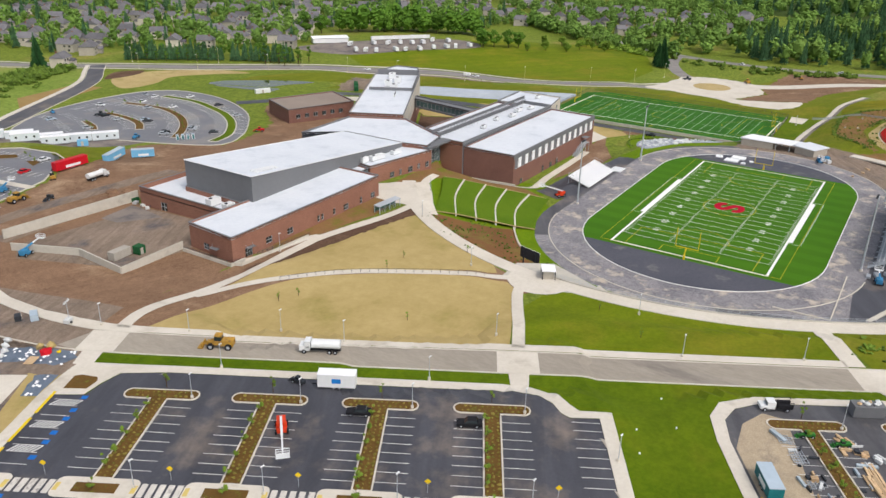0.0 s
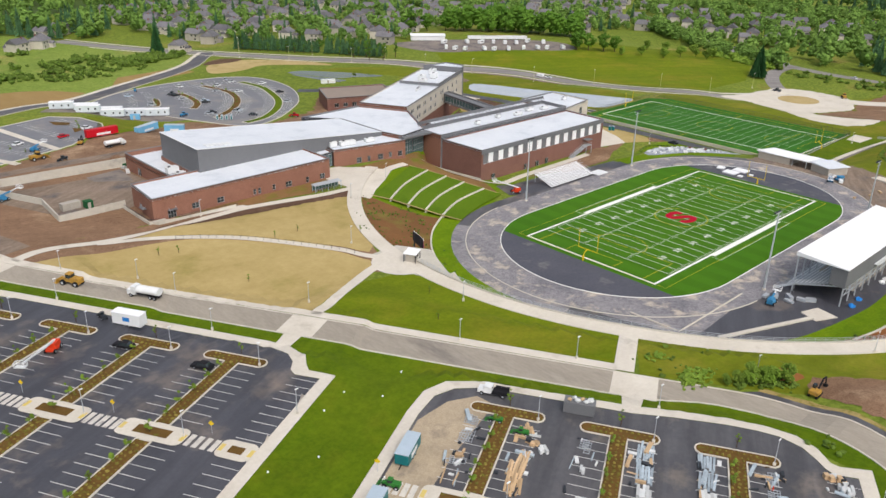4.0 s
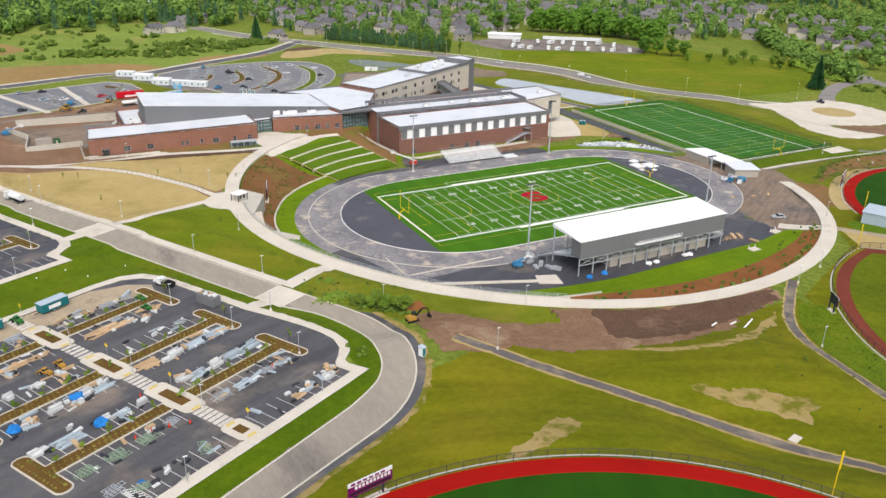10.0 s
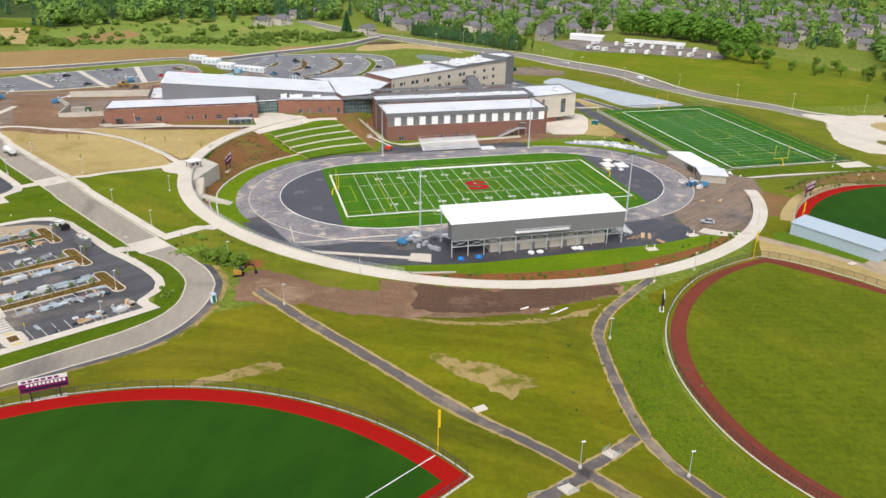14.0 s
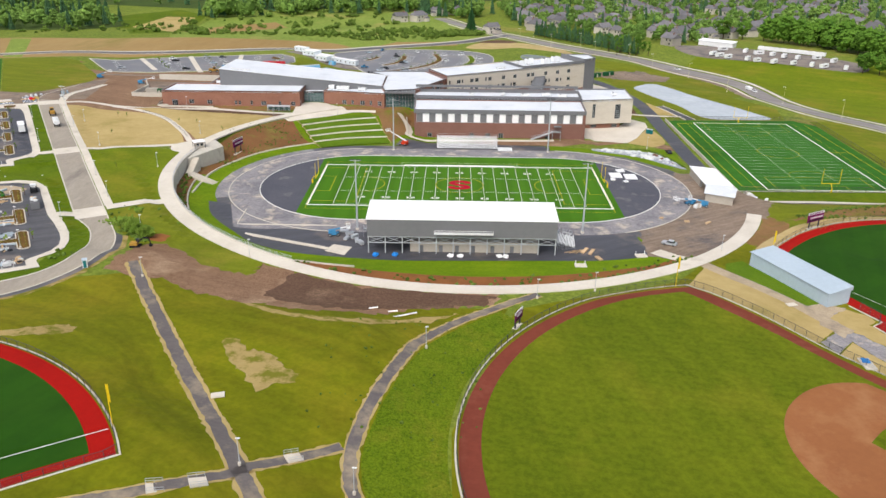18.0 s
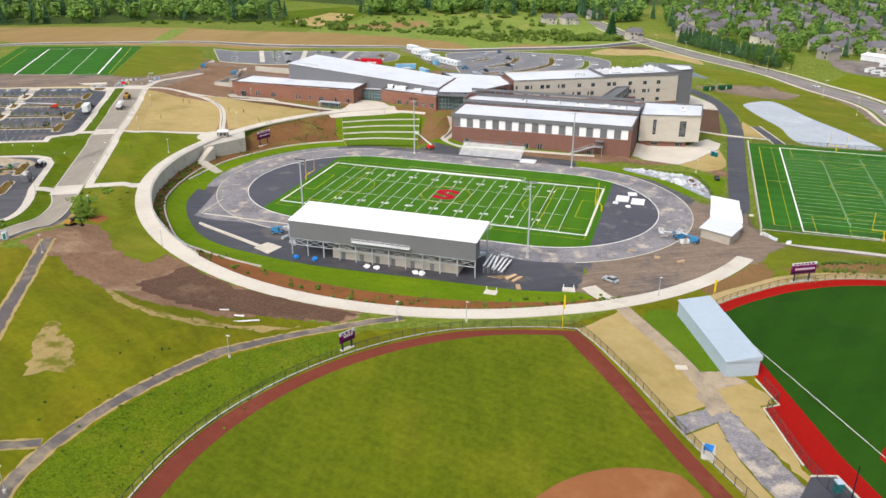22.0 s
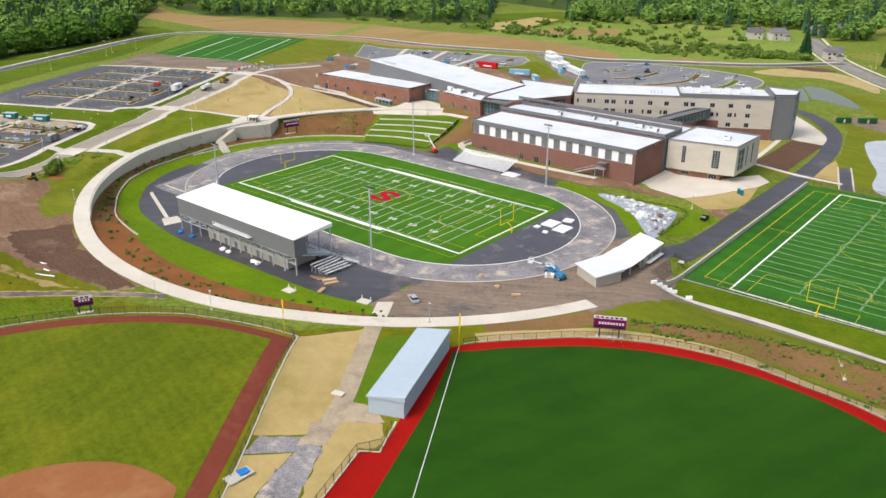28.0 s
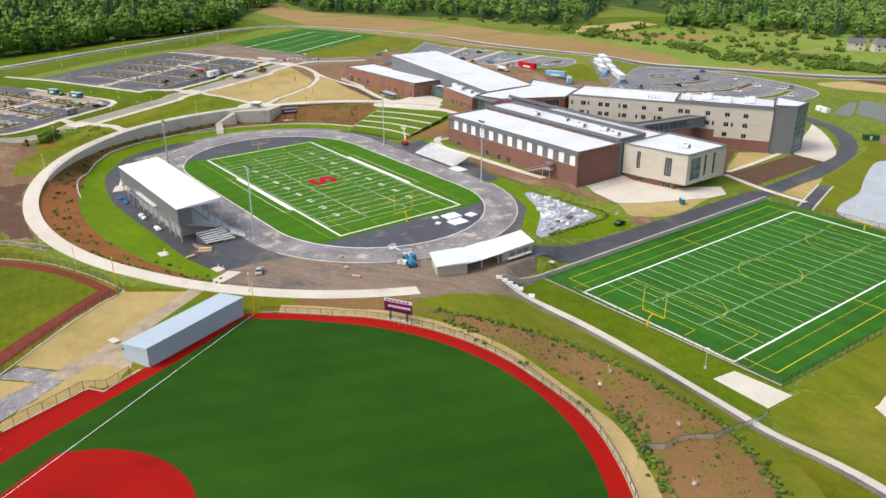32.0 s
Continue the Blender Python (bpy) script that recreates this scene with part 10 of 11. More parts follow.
def leaf_tuft(bm, c, r, rng):
    """A small uneven eight-sided tuft of leaves."""
    k = [rng.uniform(0.6, 1.3) * r for _ in range(6)]
    a = rng.uniform(0, 1.6)
    ca, sa = math.cos(a), math.sin(a)
    v = [bm.verts.new((c[0] + x * ca - y * sa, c[1] + x * sa + y * ca, c[2] + z)) for x, y, z in ((k[0], 0, 0), (0, k[1], 0), (-k[2], 0, 0), (0, -k[3], 0), (0, 0, k[4] * 0.8), (0, 0, -k[5] * 0.7))]
    for i in range(4):
        j = (i + 1) % 4
        bm.faces.new((v[i], v[j], v[4]))
        bm.faces.new((v[j], v[i], v[5]))
    return bm


def broadleaf(h, w, seed, m=LEAF, name="tree", label="leafy green broadleaf tree", n=300):
    rng = random.Random(seed)
    t = thing(name, label, "tree", group="trees")
    bm = B()
    cone(bm, (0, 0, -0.4), (0, 0, h * 0.55), h * 0.025, h * 0.012, 7)
    for k in range(5):
        a = k * 1.3
        cone(bm, (0, 0, h * (0.25 + 0.06 * k)), (w * 0.3 * math.cos(a), w * 0.3 * math.sin(a), h * (0.45 + 0.07 * k)), h * 0.01, h * 0.004, 5)
    part("trunk", bm, BARK, t)
    bm = B()
    lobes = [(p, w * rng.uniform(0.13, 0.2)) for p in crown_points(rng, h * 0.9, w * 0.8, max(4, n // 22))]
    for p, r in lobes:
        clump(bm, p, r * 0.8, rng, 0.8)
    for _ in range(n):
        p, r = rng.choice(lobes)
        d = Vector((rng.gauss(0, 1), rng.gauss(0, 1), rng.gauss(0.25, 0.9))).normalized()
        leaf_tuft(bm, (p[0] + d.x * r, p[1] + d.y * r, p[2] + d.z * r * 0.85), w * rng.uniform(0.04, 0.075), rng)
    part("crown", bm, m, t)
    return t


def conifer(h, w, seed, m=LEAF_DARK):
    rng = random.Random(seed)
    t = thing("conifer", "tall dark green conifer", "tree", group="conifers")
    bm = B()
    cone(bm, (0, 0, -0.4), (0, 0, h * 0.95), h * 0.02, h * 0.004, 7)
    part("trunk", bm, BARK, t)
    bm = B()
    for k in range(20):
        f = k / 20
        r = w / 2 * (1 - f) ** 0.85 + 0.15
        z = h * (0.08 + 0.88 * f)
        top = bm.verts.new((0, 0, z + r * 0.55 + 0.5))
        low = bm.verts.new((0, 0, z - r * 0.1))
        n = 13
        ring = []
        for j in range(n * 2):
            a = math.pi * j / n + k * 0.9 + rng.uniform(-0.1, 0.1)
            q = r * (rng.uniform(0.85, 1.15) if j % 2 else rng.uniform(0.35, 0.55))
            ring.append(bm.verts.new((q * math.cos(a), q * math.sin(a), z - q * rng.uniform(0.1, 0.35))))
        for j in range(n * 2):
            g = ring[(j + 1) % (n * 2)]
            bm.faces.new((top, ring[j], g))
            bm.faces.new((low, g, ring[j]))
    part("crown", bm, m, t)
    return t


PROTO = {"oak": [broadleaf(11, 9, s, LEAF) for s in (1, 2, 3)], "poplar": [broadleaf(13, 5, s, LEAF) for s in (4, 5)], "light": [broadleaf(7.5, 7, s, LEAF_LIGHT, label="light green young broadleaf tree") for s in (6, 7)],
         "conifer": [conifer(20, 10.5, s) for s in (8, 9)], "sapling": [broadleaf(3.9, 1.5, s, LEAF_LIGHT, "sapling", "staked young tree with thin foliage", 80) for s in (10, 11)],
         "young": [broadleaf(2.9, 1.7, s, LEAF_LIGHT, "young_tree", "bushy bright green young tree in a mulched bed", 110) for s in (12, 13)]}
USED = set()
rt = random.Random(21)


def plant(kind, x, y, s=1.0):
    k = rt.randrange(len(PROTO[kind]))
    proto = PROTO[kind][k]
    m = pose(x, y, gz(x, y), 0, 0, rt.uniform(0, 360))
    q = s * rt.uniform(0.85, 1.15)
    if proto.name not in USED:
        USED.add(proto.name)
        ob = proto
        ob.matrix_basis = m
    else:
        ob = copy_thing(proto, m)
    ob.scale = (q, q, q)
    return ob


plant("conifer", 316, 127, 1.25)
plant("conifer", 324, 133, 0.95)
plant("conifer", 11.5, 442, 1.15)
for x, y in ((278, 262), (287, 257), (295, 248), (284, 268), (303, 243)):
    plant("oak", x, y, 1.25)
for x, y in ((296, 231), (318, 207), (344, 239), (351, 226), (310, 222), (330, 214), (338, 204), (355, 200), (365, 190), (348, 186), (372, 212)):
    plant("light", x, y, 1.1)
for x, y in ((281, 362), (290, 366), (305, 357), (302, 322), (312, 340), (268, 380), (255, 390), (318, 330), (240, 398), (225, 402)):
    plant("oak", x, y, 1.6)
# row of clipped trees along the far side of the road
for k in range(34):
    f = k / 33
    x, y = 68 + 68 * f + rt.uniform(-1, 1), 424 - 94 * f + rt.uniform(-1, 1)
    if not 0.56 < f < 0.65 and k % 2:
        plant("poplar", x, y, 0.62)
for k in range(12):
    plant("oak", 84 + 66 * k / 12 + rt.uniform(-4, 4), 440 - 96 * k / 12 + rt.uniform(-4, 4), 0.8)
for x, y in ((122, 331), (131, 326), (138, 333), (126, 340), (118, 345), (146, 330)):
    plant("poplar", x, y, 0.95)
# saplings on the car park slabs, islands and lawns
for key, row in LOT_ROWS.items():
    for v in row:
        for u in (14, 9.2, 4.4, -0.4, -4.8, -9.9, -15, -20, -25, -30, -35):
            plant("young", *lot(u + rt.uniform(-0.5, 0.5), v - (0.4 if u == -9.9 else 1.0)), 1.1)
        plant("sapling", *lot(20.9, v), 1.1)
for line_ in ([(-40, 304), (-44, 274)], [(-18, 318), (-14, 296), (-18, 278), (-26, 263), (-38, 249)], [(-60, 292), (-65, 280)], [(-200, 240), (-182, 206)], [(-170, 250), (-150, 205)], [(-118, 246), (-121, 236)]):
    for x, y in smooth_line(line_, 7.5):
        plant("young", x + rt.uniform(-0.5, 0.5), y + rt.uniform(-0.5, 0.5), 1.0)
for x, y in ((-150, 40), (-128, 62), (-160, 72), (-120, 62), (-105, 50), (-128, -10), (-118, 4), (-155, 70)):
    plant("sapling", x, y, 0.8)
for k in range(12):
    plant("sapling", -300 - 9 * k, 12 + 15 * k, 0.9)


# ---- woods: many trees as one mass ----
def mass(name, label, spots, m, kind_h, clumps, seed, conic=False, cat="woodland"):
    """Joined crowns of far trees: a core and many leaf tufts each, or tiers of drooping boughs; every tuft is an island of its own."""
    nr = np.random.RandomState(seed)
    xy = np.array([(x, y, gz(x, y)) for x, y, _ in spots])
    h = kind_h * np.array([q[2] for q in spots]) * nr.uniform(0.75, 1.25, len(spots))
    VV, FF, off = [], [], 0

    def add(v, f):
        nonlocal off
        VV.append(v.reshape(-1, 3))
        FF.append((np.arange(len(v))[:, None, None] * v.shape[1] + f[None] + off).reshape(-1, 3))
        off += v.shape[0] * v.shape[1]

    if conic:
        n, tiers = 9, clumps + 3
        fan = np.array([(0, 1 + j, 1 + (j + 1) % (2 * n)) for j in range(2 * n)])
        for k in range(tiers):
            f = k / tiers
            r = h * 0.17 * (1 - f) ** 0.8 + 0.2
            a = np.pi * np.arange(2 * n)[None] / n + nr.uniform(0, 6, (len(h), 1)) + nr.uniform(-0.12, 0.12, (len(h), 2 * n))
            q = r[:, None] * np.where(np.arange(2 * n)[None] % 2, nr.uniform(0.8, 1.25, (len(h), 2 * n)), nr.uniform(0.35, 0.6, (len(h), 2 * n)))
            z = h * (0.1 + 0.84 * f)
            ring = np.stack([q * np.cos(a), q * np.sin(a), z[:, None] - q * nr.uniform(0.15, 0.5, q.shape)], -1)
            tip = np.stack([0 * h, 0 * h, z + h * 0.98 / tiers + r * 0.45], -1)[:, None]
            add(np.concatenate([tip, ring], 1) + xy[:, None], fan)
    else:
        tmp = B()
        bmesh.ops.create_icosphere(tmp, subdivisions=1, radius=1.0)
        ico = np.array([v.co[:] for v in tmp.verts])
        tri = np.array([[v.index for v in f.verts] for f in tmp.faces])
        tmp.free()
        octa = np.array([(1, 0, 0), (0, 1, 0), (-1, 0, 0), (0, -1, 0), (0, 0, 1), (0, 0, -1)], float)
        ofs = np.array([(0, 1, 4), (1, 2, 4), (2, 3, 4), (3, 0, 4), (1, 0, 5), (2, 1, 5), (3, 2, 5), (0, 3, 5)])
        low = cat == "bushes"
        w = h * (1.3 if low else 0.78) * nr.uniform(0.8, 1.2, len(h))
        mid = xy + np.stack([0 * h, 0 * h, h * (0.25 if low else 0.56)], -1)
        size = np.stack([w * 0.4, w * 0.4, h * (0.3 if low else 0.4)], -1)
        add(ico[None] * (size[:, None] * 0.86) * nr.uniform(0.8, 1.12, (len(h), 12, 1)) + mid[:, None], tri)
        for _ in range(int(clumps * 2.3)):
            d = nr.normal(0, 1, (len(h), 3)) + (0, 0, 0.35)
            d /= np.linalg.norm(d, axis=1)[:, None]
            c = mid + d * size * nr.uniform(0.78, 1.12, (len(h), 1))
            r = w * nr.uniform(0.08, 0.17, len(h))
            add(octa[None] * r[:, None, None] * nr.uniform(0.6, 1.35, (len(h), 6, 1)) + c[:, None], ofs)
    me = bpy.data.meshes.new(name)
    me.from_pydata(np.concatenate(VV).tolist(), [], np.concatenate(FF).tolist())
    me.materials.append(m)
    return tagged(new(name, me), label, cat, kind="stuff")


def scatter(poly, n, seed, s0=0.8, s1=1.3, avoid=None):
    rng = random.Random(seed)
    xs, ys = [p[0] for p in poly], [p[1] for p in poly]
    out = []
    for _ in range(n * 30):
        x, y = rng.uniform(min(xs), max(xs)), rng.uniform(min(ys), max(ys))
        if inside_poly(poly, np.array([x]), np.array([y]))[0] and not (avoid and avoid(x, y)):
            out.append((x, y, rng.uniform(s0, s1)))
            if len(out) == n:
                break
    return out


WEST_WOOD = [(-345, -60), (-362, -8), (-384, 36), (-394, 76), (-412, 124), (-432, 152), (-520, 205), (-640, 300), (-900, 420), (-950, 100), (-700, -150), (-420, -200)]
for name_, poly_ in (("west_wood_floor", WEST_WOOD),):
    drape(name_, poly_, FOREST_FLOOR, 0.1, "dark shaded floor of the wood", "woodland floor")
EDGE = [(-345, -60), (-362, -8), (-384, 36), (-394, 76), (-412, 124), (-432, 152), (-446, 146), (-428, 118), (-410, 70), (-400, 30), (-378, -14), (-360, -64)]
mass("wood_edge", "light green young trees along the edge of the wood", scatter(EDGE, 150, 72, 0.8, 1.2), LEAF, 14, 12, 73)
mass("yard_grove", "dense dark green grove behind the caravan yard", scatter([(262, 392), (290, 372), (305, 350), (318, 322), (330, 300), (318, 286), (300, 318), (284, 350), (250, 384)], 46, 74, 0.9, 1.3), LEAF, 15, 20, 75, False, "trees")
mass("west_wood_broadleaf", "dense green mixed wood beside the campus", scatter(WEST_WOOD, 900, 31), WOOD_LEAF, 15, 11, 1)
mass("west_wood_conifer", "dark conifers standing in the mixed wood", scatter(WEST_WOOD, 420, 32), WOOD_CONIFER, 20, 5, 2, True)
NORTH_WOOD = [(-520, 280), (-420, 352), (-405, 400), (-330, 420), (-310, 470), (-420, 640), (-800, 720), (-900, 430), (-640, 310)]
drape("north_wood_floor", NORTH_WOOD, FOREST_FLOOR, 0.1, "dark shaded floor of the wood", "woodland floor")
mass("north_wood_broadleaf", "green mixed woodland beyond the fields", scatter(NORTH_WOOD, 700, 33), WOOD_LEAF, 13, 10, 3)
mass("north_wood_conifer", "dark conifers beyond the fields", scatter(NORTH_WOOD, 260, 34), WOOD_CONIFER, 18, 5, 4, True)
FAR_WOOD = [(-420, 640), (-240, 600), (-60, 640), (60, 760), (300, 900), (900, 800), (1500, 1000), (1200, 1700), (0, 1700), (-1000, 1400), (-900, 760)]
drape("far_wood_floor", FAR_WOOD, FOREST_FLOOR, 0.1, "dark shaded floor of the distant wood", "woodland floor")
mass("far_wood_broadleaf", "distant green woodland", scatter(FAR_WOOD, 2200, 35), WOOD_LEAF, 15, 8, 5)
mass("far_wood_conifer", "distant dark conifers", scatter(FAR_WOOD, 700, 36), WOOD_CONIFER, 20, 4, 6, True)
HEDGES = [(-240, 372), (-180, 380), (-120, 384), (-80, 365), (-40, 372), (-10, 402), (22, 418), (8, 445), (-40, 430), (-100, 400), (-190, 396)]
mass("field_scrub", "rough green scrub and bushes in the fields", scatter(HEDGES, 170, 37, 0.5, 1.2), SHRUB, 4.2, 4, 7, False, "bushes")
mass("field_scrub_far", "rough green scrub beyond the dry field", scatter([(-400, 360), (-250, 380), (-60, 400), (-60, 600), (-250, 590), (-320, 470)], 150, 38, 0.5, 1.6), SHRUB, 5, 4, 8, False, "bushes")
mass("east_wood_broadleaf", "green woodland beside the highway", scatter([(400, 120), (440, 200), (520, 160), (640, 60), (700, -200), (560, -260), (470, -100), (410, -10), (395, 60)], 260, 39), WOOD_LEAF, 14, 10, 9)
mass("east_wood_conifer", "dark conifers beside the highway", scatter([(395, 70), (440, 110), (560, 60), (700, -200), (560, -260), (470, -100), (415, -5)], 330, 40), WOOD_CONIFER, 20, 5, 10, True)
mass("roundabout_scrub", "green bushes beside the highway", scatter([(335, 110), (360, 135), (356, 60), (376, -10), (350, 0), (330, 50)], 60, 41, 0.5, 1.1), SHRUB, 5, 4, 11, False, "bushes")


mass("highway_trees", "leafy trees screening the highway", scatter([(352, 132), (368, 128), (412, 200), (458, 268), (500, 330), (488, 340), (440, 282), (396, 220)], 120, 42, 0.7, 1.2), WOOD_LEAF, 11, 14, 12, False, "trees")
mass("highway_bushes", "light green bushes beside the highway", scatter([(344, 136), (360, 132), (396, 200), (384, 214)], 50, 43, 0.7, 1.2), LEAF_LIGHT, 6, 8, 13, False, "bushes")
rz = random.Random(91)
HEDGE_LINE = [(70 + 66 * k / 46 + rz.uniform(-1.2, 1.2), 424 - 92 * k / 46 + 6 + rz.uniform(-1.2, 1.2), rz.uniform(0.85, 1.1)) for k in range(47) if not 26 < k < 30]
mass("road_hedge", "dense green row of tall clipped conifers", HEDGE_LINE + [(x + 3, y + 2, s) for x, y, s in HEDGE_LINE], WOOD_CONIFER, 12, 6, 61, True, "hedge")
PASTURE_EDGE = [(-270, 520), (-180, 565), (-60, 590), (10, 550), (40, 600), (-60, 680), (-260, 640)]
mass("pasture_trees", "green trees along the far edge of the pasture", scatter(PASTURE_EDGE, 190, 62), WOOD_LEAF, 14, 10, 63, False, "trees")
mass("pasture_conifers", "dark conifers along the far edge of the pasture", scatter(PASTURE_EDGE, 70, 64), WOOD_CONIFER, 19, 5, 65, True, "trees")
mass("junction_scrub", "dense green bushes beside the junction", scatter([(-30, 398), (-5, 408), (22, 424), (6, 440), (-30, 425)], 70, 66, 0.8, 1.4), SHRUB, 5, 6, 67, False, "bushes")
mass("field_thicket", "dark green thickets in the pasture", scatter([(-140, 392), (-100, 392), (-102, 400), (-140, 400)], 26, 68, 0.8, 1.3) + scatter([(-214, 372), (-200, 366), (-226, 420), (-240, 410)], 26, 69, 0.8, 1.6) + scatter([(-70, 420), (-20, 440), (-30, 470), (-80, 450)], 40, 70, 0.6, 1.3), SHRUB, 5, 6, 71, False, "bushes")


def near_road(x, y):
    return any(math.hypot(x - a, y - b) < 16 for a, b in EROAD[::2])


# ---- houses beyond the road ----
def house(k, w, d, h):
    t = thing("house", "suburban house with grey shingle roof and pale siding", "house", group="houses")
    bm = B()
    box(bm, -w / 2, -d / 2, -1, w / 2, d / 2, h)
    part("wall", bm, SIDING, t)
    bm = B()
    o = 0.5
    rise = d * 0.36
    v = [bm.verts.new(p) for p in ((-w / 2 - o, -d / 2 - o, h), (w / 2 + o, -d / 2 - o, h), (w / 2 + o, d / 2 + o, h), (-w / 2 - o, d / 2 + o, h), (-w / 2 + (2 if k else -o), 0, h + rise), (w / 2 - (2 if k == 1 else -o), 0, h + rise))]
    for f in ((0, 1, 5, 4), (2, 3, 4, 5), (3, 0, 4), (1, 2, 5), (3, 2, 1, 0)):
        bm.faces.new([v[i] for i in f])
    part("roof", bm, SHINGLE, t)
    bm = B()
    box(bm, w / 2 - 5, -d / 2 - 3, -1, w / 2 - 0.2, -d / 2, h * 0.55)
    part("garage", bm, SIDING, t)
    bm = B()
    v = [bm.verts.new(p) for p in ((w / 2 - 5.4, -d / 2 - 3.4, h * 0.55), (w / 2 + 0.2, -d / 2 - 3.4, h * 0.55), (w / 2 + 0.2, -d / 2, h * 0.55), (w / 2 - 5.4, -d / 2, h * 0.55), (w / 2 - 2.6, -d / 2 - 3.4, h * 0.55 + 1.8), (w / 2 - 2.6, -d / 2 + 1, h * 0.55 + 1.8))]
    for f in ((0, 1, 4), (1, 2, 5, 4), (3, 0, 4, 5)):
        bm.faces.new([v[i] for i in f])
    part("garage_roof", bm, SHINGLE, t)
    for x, z in ((-w * 0.3, h * 0.75), (0, h * 0.75), (-w * 0.25, h * 0.28)):
        bm = B()
        box(bm, x - 0.8, -d / 2 - 0.05, z - 0.7, x + 0.8, -d / 2 + 0.02, z + 0.7)
        part("window", bm, WINDOW, t)
        bm = B()
        box(bm, x - 0.8, d / 2 - 0.02, z - 0.7, x + 0.8, d / 2 + 0.05, z + 0.7)
        part("window", bm, WINDOW, t)
    bm = B()
    box(bm, -w * 0.3, 0.6, h + rise * 0.4, -w * 0.3 + 0.9, 1.5, h + rise + 0.8)
    part("chimney", bm, BRICK_DARK, t)
    return t


HOUSES = [house(0, 13, 10, 6.0), house(1, 15, 11, 6.2), house(2, 12, 9.5, 5.8)]
HSPOTS = []
rh = random.Random(77)
TOWN = [(60, 480), (100, 486), (172, 372), (205, 380), (250, 420), (330, 385), (420, 330), (480, 330), (640, 470), (560, 720), (300, 780), (40, 700)]
TOWN_E = [(440, 290), (470, 330), (620, 440), (760, 320), (680, 120), (560, 110), (470, 170), (440, 200), (470, 255)]
for poly, step in ((TOWN, 27), (TOWN_E, 30)):
    xs, ys = [p[0] for p in poly], [p[1] for p in poly]
    for i, x in enumerate(np.arange(min(xs), max(xs), step)):
        for j, y in enumerate(np.arange(min(ys), max(ys), step * 0.9)):
            X, Y = x + rh.uniform(-6, 6) + (j % 2) * 8, y + rh.uniform(-6, 6)
            if inside_poly(poly, np.array([X]), np.array([Y]))[0] and not near_road(X, Y) and rh.random() < 0.8 and len(HSPOTS) < 270:
                HSPOTS.append((X, Y))
for x, y in ((-58, 528), (-40, 534), (-23, 583), (-4, 593), (73, 477), (30, 446), (-170, 621)):
    HSPOTS.append((x, y))
first = set()
for k, (x, y) in enumerate(HSPOTS):
    p = HOUSES[k % 3]
    m = pose(x, y, gz(x, y), 0, 0, rh.choice((35, 125, 215, 305)) + rh.uniform(-12, 12))
    if p.name in first:
        copy_thing(p, m)
    else:
        first.add(p.name)
        p.matrix_basis = m
clear = lambda x, y: near_road(x, y) or any(abs(x - a) < 10 and abs(y - b) < 10 for a, b in HSPOTS)
drape("town_floor", TOWN, WILD, 0.05, "garden ground among the houses", "gardens")
mass("town_trees", "green garden trees among the houses", scatter(TOWN, 1000, 51, 0.5, 1.2, clear), WOOD_LEAF, 11, 11, 21, False, "trees")
mass("town_conifers", "dark conifers among the houses", scatter(TOWN, 130, 52, 0.7, 1.1, clear), WOOD_CONIFER, 17, 5, 22, True, "trees")
mass("town_trees_east", "green garden trees among the eastern houses", scatter(TOWN_E, 600, 53, 0.5, 1.2, clear), WOOD_LEAF, 11, 11, 23, False, "trees")
EAST_RIDGE = [(690, 110), (700, -200), (800, -420), (1500, -300), (1500, 420), (900, 210), (760, 300)]
drape("east_ridge_floor", EAST_RIDGE, FOREST_FLOOR, 0.1, "dark shaded floor of the distant wood", "woodland floor")
mass("east_ridge_wood", "distant dark green woodland beyond the highway", scatter(EAST_RIDGE, 800, 56), WOOD_LEAF, 15, 8, 26)
mass("east_ridge_conifers", "distant dark conifers beyond the highway", scatter(EAST_RIDGE, 600, 57), WOOD_CONIFER, 22, 4, 27, True)
mass("ridge_wood", "wooded hills behind the town", scatter([(300, 780), (560, 720), (640, 470), (760, 320), (900, 200), (1500, 400), (1400, 1200), (500, 1200)], 900, 54), WOOD_LEAF, 15, 8, 24, False)
mass("ridge_conifers", "dark conifers behind the town", scatter([(300, 780), (560, 720), (640, 470), (760, 320), (720, 100), (800, -200), (1500, 0), (1400, 1200), (500, 1200)], 700, 55), WOOD_CONIFER, 21, 4, 25, True)


# ---- caravans on the hill ----
def caravan(x, y, turn, L):
    t = thing("caravan", "white parked caravan standing on the gravel yard", "caravan", at(x, y), turn, "caravans")
    bm = B()
    prism(bm, [(-L / 2, -1.25), (L / 2 - 0.5, -1.25), (L / 2, -0.9), (L / 2, 0.9), (L / 2 - 0.5, 1.25), (-L / 2, 1.25)], 0.6, 3.1)
    part("body", bm, WHITE_METAL, t)
    bm = B()
    box(bm, -L * 0.3, -1.28, 1.7, L * 0.2, -1.24, 2.3)
    part("window", bm, WINDOW, t)
    bm = B()
    box(bm, -0.6, -0.5, 3.1, 0.6, 0.5, 3.35)
    part("roof_vent", bm, WHITE_METAL, t)
    wheels(t, [(-0.4, -1.1), (-0.4, 1.1)], 0.36, 0.25)


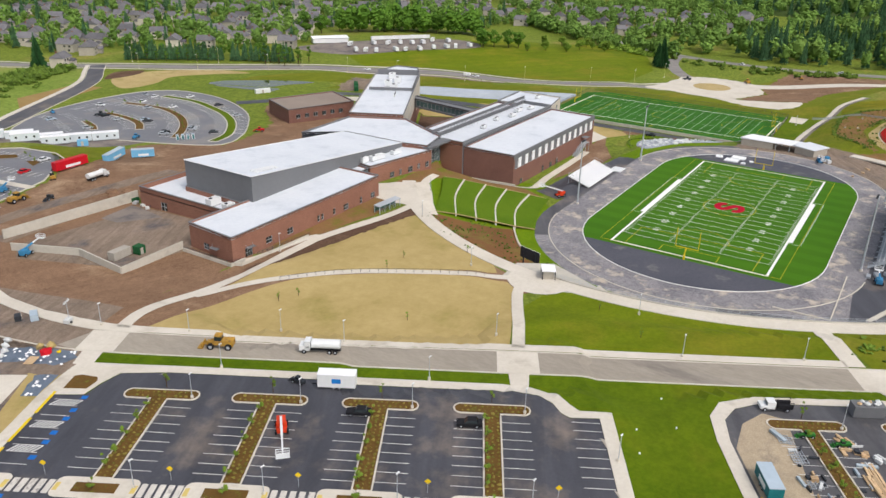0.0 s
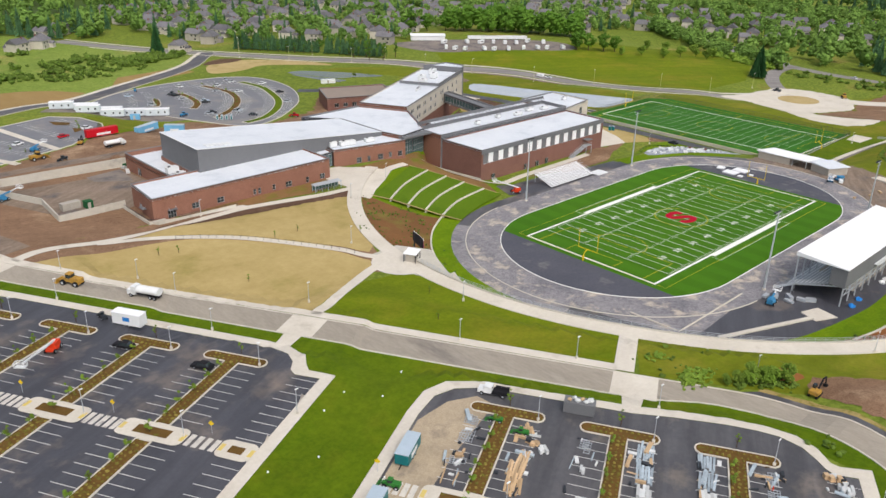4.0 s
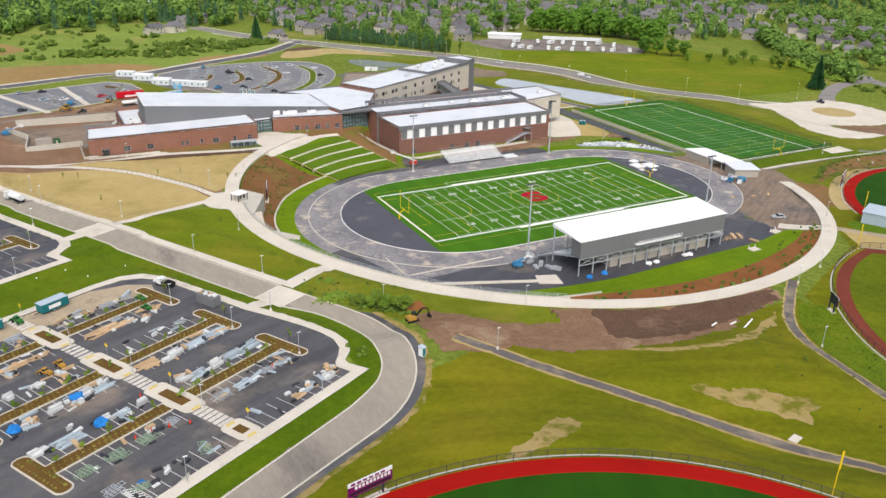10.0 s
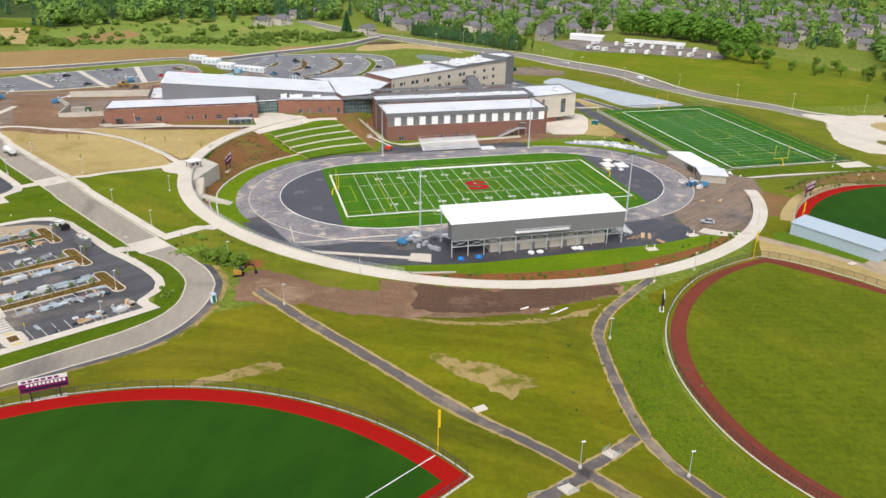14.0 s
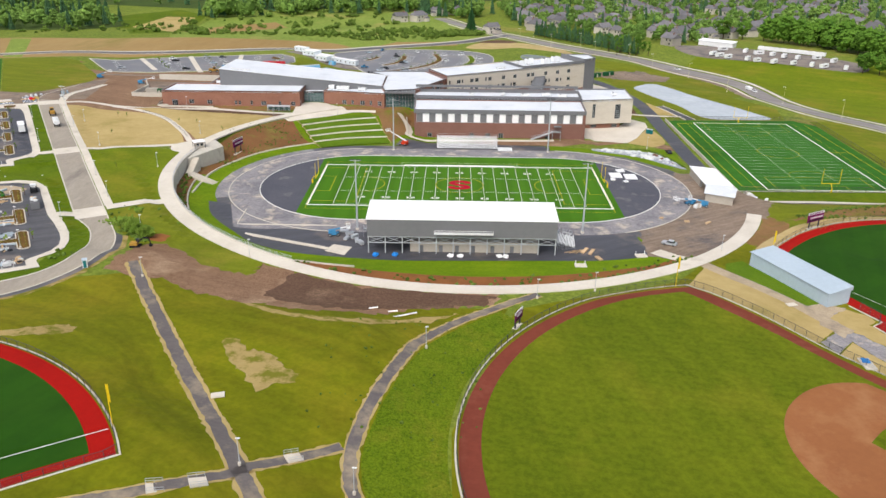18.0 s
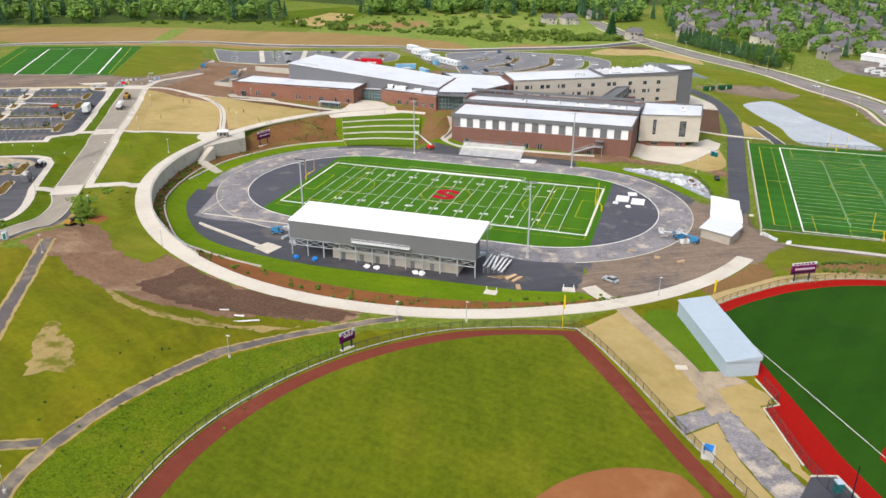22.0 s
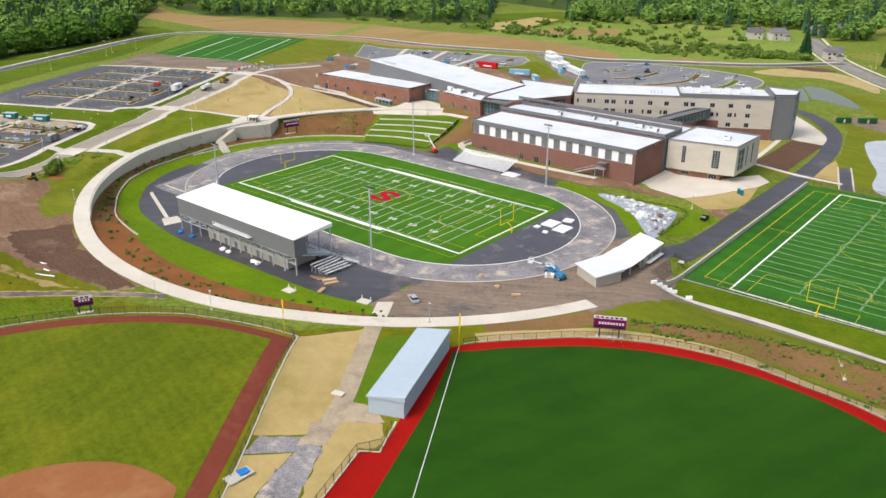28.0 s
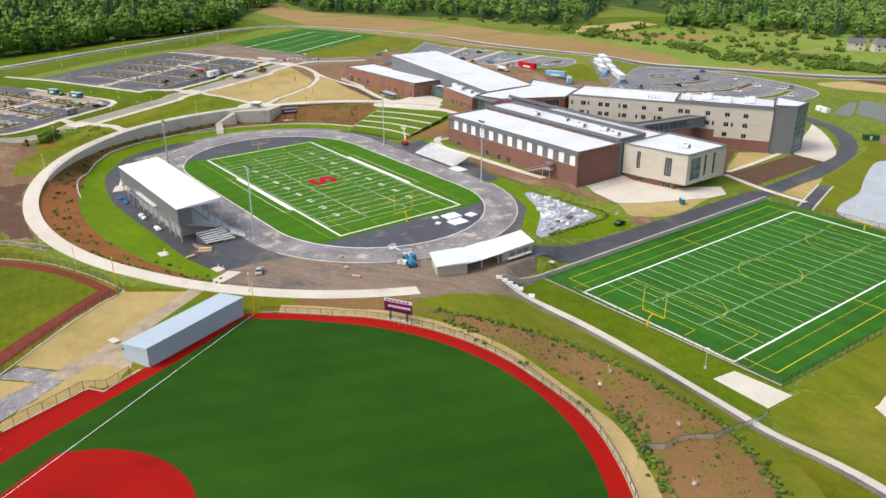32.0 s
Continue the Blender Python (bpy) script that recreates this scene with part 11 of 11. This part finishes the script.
for x, y in ((194, 325), (197, 318), (201, 311), (212, 301), (217, 295), (227, 289), (239, 284), (250, 279), (257, 275), (270, 270), (219, 327), (234, 312), (240, 305), (262, 300), (270, 290), (206, 340), (226, 318), (248, 300)):
    caravan(x, y, rt.uniform(20, 60), rt.uniform(5, 8.5))
for k in range(9):
    caravan(236 + k * 4.2, 338 - k * 3.2, 140, 7.5)
factory = thing("warehouse", "large white flat-roofed industrial building far off", "warehouse", (0, 990, gz(0, 990)), 37)
bm = B()
box(bm, -55, -22, -1, 55, 22, 9)
part("wall", bm, WHITE_METAL, factory)
bm = B()
box(bm, -56, -23, 9, 56, 23, 9.6)
part("roof", bm, ROOF_WHITE, factory)
wh = thing("storage_shed", "long white storage shed beside the caravans", "shed", at(208, 362), -38)
bm = B()
box(bm, -14, -4, 0, 14, 4, 3.6)
part("wall", bm, WHITE_METAL, wh)
bm = B()
prism(bm, [(-14.5, -4.5), (14.5, -4.5), (14.5, 4.5), (-14.5, 4.5)], 3.6, [3.8, 3.8, 4.6, 4.6])
part("roof", bm, ROOF_WHITE, wh)

# ---- low planting ----
def shrubs(name, label, spots, r0, r1, seed, m=SHRUB):
    rng = random.Random(seed)
    tmp = B()
    bmesh.ops.create_icosphere(tmp, subdivisions=1, radius=1.0)
    base = np.array([v.co[:] for v in tmp.verts])
    tris = np.array([[v.index for v in f.verts] for f in tmp.faces])
    tmp.free()
    nr = np.random.RandomState(seed)
    VV, FF = [], []
    for k, (x, y) in enumerate(spots):
        r = rng.uniform(r0, r1)
        VV.append(base * (np.array([r, r, r * 0.8]) * nr.uniform(0.5, 1.4, (len(base), 1))) + (x, y, gz(x, y) + r * 0.35 + 0.2))
        FF.append(tris + k * len(base))
    me = bpy.data.meshes.new(name)
    me.from_pydata(np.concatenate(VV).tolist(), [], np.concatenate(FF).tolist())
    me.materials.append(m)
    return tagged(new(name, me), label, "shrubs", kind="stuff")


rs = random.Random(3)
polar = lambda r, a, c=RC: (c[0] + r * math.cos(radians(a)), c[1] + r * math.sin(radians(a)))
shrubs("island_plants", "low straw and green plants in the planter islands", SHRUB_SPOTS, 0.16, 0.4, 4, STRAW_PLANT)
shrubs("bank_shrubs", "young dark green shrubs on the orange mulch", [polar(rs.uniform(97, 106), rs.uniform(238, 310)) for _ in range(70)], 0.3, 0.75, 5)
shrubs("wall_shrubs", "dark green shrubs below the retaining wall", [polar(rs.uniform(104, 106.5), rs.uniform(174, 240)) for _ in range(120)], 0.3, 0.8, 6)
shrubs("upper_shrubs", "green shrubs on the planted slope", [(rs.gauss(cx, 2.6), rs.gauss(cy, 2.2)) for cx, cy in ((-96, 40), (-99, 50), (-92, 62), (-86, 66), (-84, 74), (-80, 62), (-76, 56), (-84, 48), (-90, 38), (-72, 62), (-97, 22), (-93, 28)) for _ in range(22)], 0.14, 0.42, 7)
UPPER = smooth_line([(118, -33.6), (127.6, -27), (137, -21), (147, -16), (160.6, -14.7), (175, -14.2), (186.6, -14.4), (200, -21), (209, -27), (219, -36)], 0.32)
LOWER = smooth_line([(124, -35), (137, -31.3), (149, -29), (160, -27), (171.6, -29), (183.4, -35), (192, -39.5), (198, -44)], 0.4)
shrubs("ball_shrubs", "low green shrubs on the slope by the ball field", [(x + rs.gauss(0, 0.7), y + rs.gauss(0, 0.8)) for x, y in UPPER + [p for p in LOWER if p[0] < 133 or p[0] > 172] + [(x + rs.gauss(0, 1.2), y + 1.2 + rs.gauss(0, 1)) for x, y in LOWER if x > 174]] + [(rs.uniform(125, 200), rs.uniform(-36, -16)) for _ in range(40)], 0.2, 0.62, 8)
shrubs("slope_weeds", "thin dry weeds over the planted slope", [(x + rs.gauss(0, 1.5), y - rs.uniform(0, 14)) for x, y in UPPER for _ in range(2)], 0.1, 0.24, 15, STRAW_PLANT)
shrubs("bank_foot_shrubs", "row of dark shrubs along the ring walk", [polar(rs.uniform(105.2, 106.8), rs.uniform(285, 312)) for _ in range(60)], 0.3, 0.6, 9)
shrubs("wild_bushes", "tall wild green bushes beside the drive", [(-100.6 + 8.4 * f + rs.gauss(0, 0.9), -72.2 - 7.8 * f + rs.gauss(0, 1.0)) for f in (0, 0.12, 0.3, 0.45, 0.6, 0.72, 0.85, 1.0) for _ in range(13)] + [(rs.uniform(-110, -86), rs.uniform(-68, -50)) for _ in range(14)], 0.25, 0.7, 10)
for x, y, q in ((-100.4, -72.4, 0.5), (-98.6, -74.2, 0.42), (-97.0, -74.0, 0.55), (-95.2, -76.2, 0.62), (-93.4, -77.0, 0.55), (-92.0, -79.4, 0.66), (-90.6, -78.6, 0.5), (-96.4, -77.2, 0.4), (-102.2, -71.0, 0.34)):
    plant("light", x, y, q)
shrubs("wild_mound", "bright green low growth on a mound", [(rs.gauss(-104.6, 2.2), rs.gauss(-65.4, 1.5)) for _ in range(150)] + [(rs.gauss(-103.5, 1.2), rs.gauss(-55, 1.0)) for _ in range(30)], 0.25, 0.5, 14, LEAF_LIGHT)
shrubs("bend_shrubs", "small shrubs on the grass at the bend", [lot(rs.gauss(27, 1.2), rs.gauss(56, 1.2)) for _ in range(12)], 0.3, 0.7, 11)
shrubs("rock_bed_plants", "low dark hedge planted round the stone bed", [(x + rs.uniform(-0.5, 0.5), y + rs.uniform(-0.5, 0.5)) for x, y in smooth_line([(94.2, 30), (92.6, 44), (89, 62.5), (84, 67.4), (76, 66), (66, 61)], 0.5)], 0.3, 0.55, 12)
shrubs("rough_tufts", "tufts of uncut grass beside the clay track", [(x, y) for x, y, _ in scatter(ROUGH, 700, 81)], 0.1, 0.24, 82, GRASS_TUFT)
shrubs("wildflower_tufts", "taller green grass tufts on the meadow", [(rs.uniform(-30, 5), rs.uniform(-170, -118)) for _ in range(60)], 0.15, 0.4, 13)
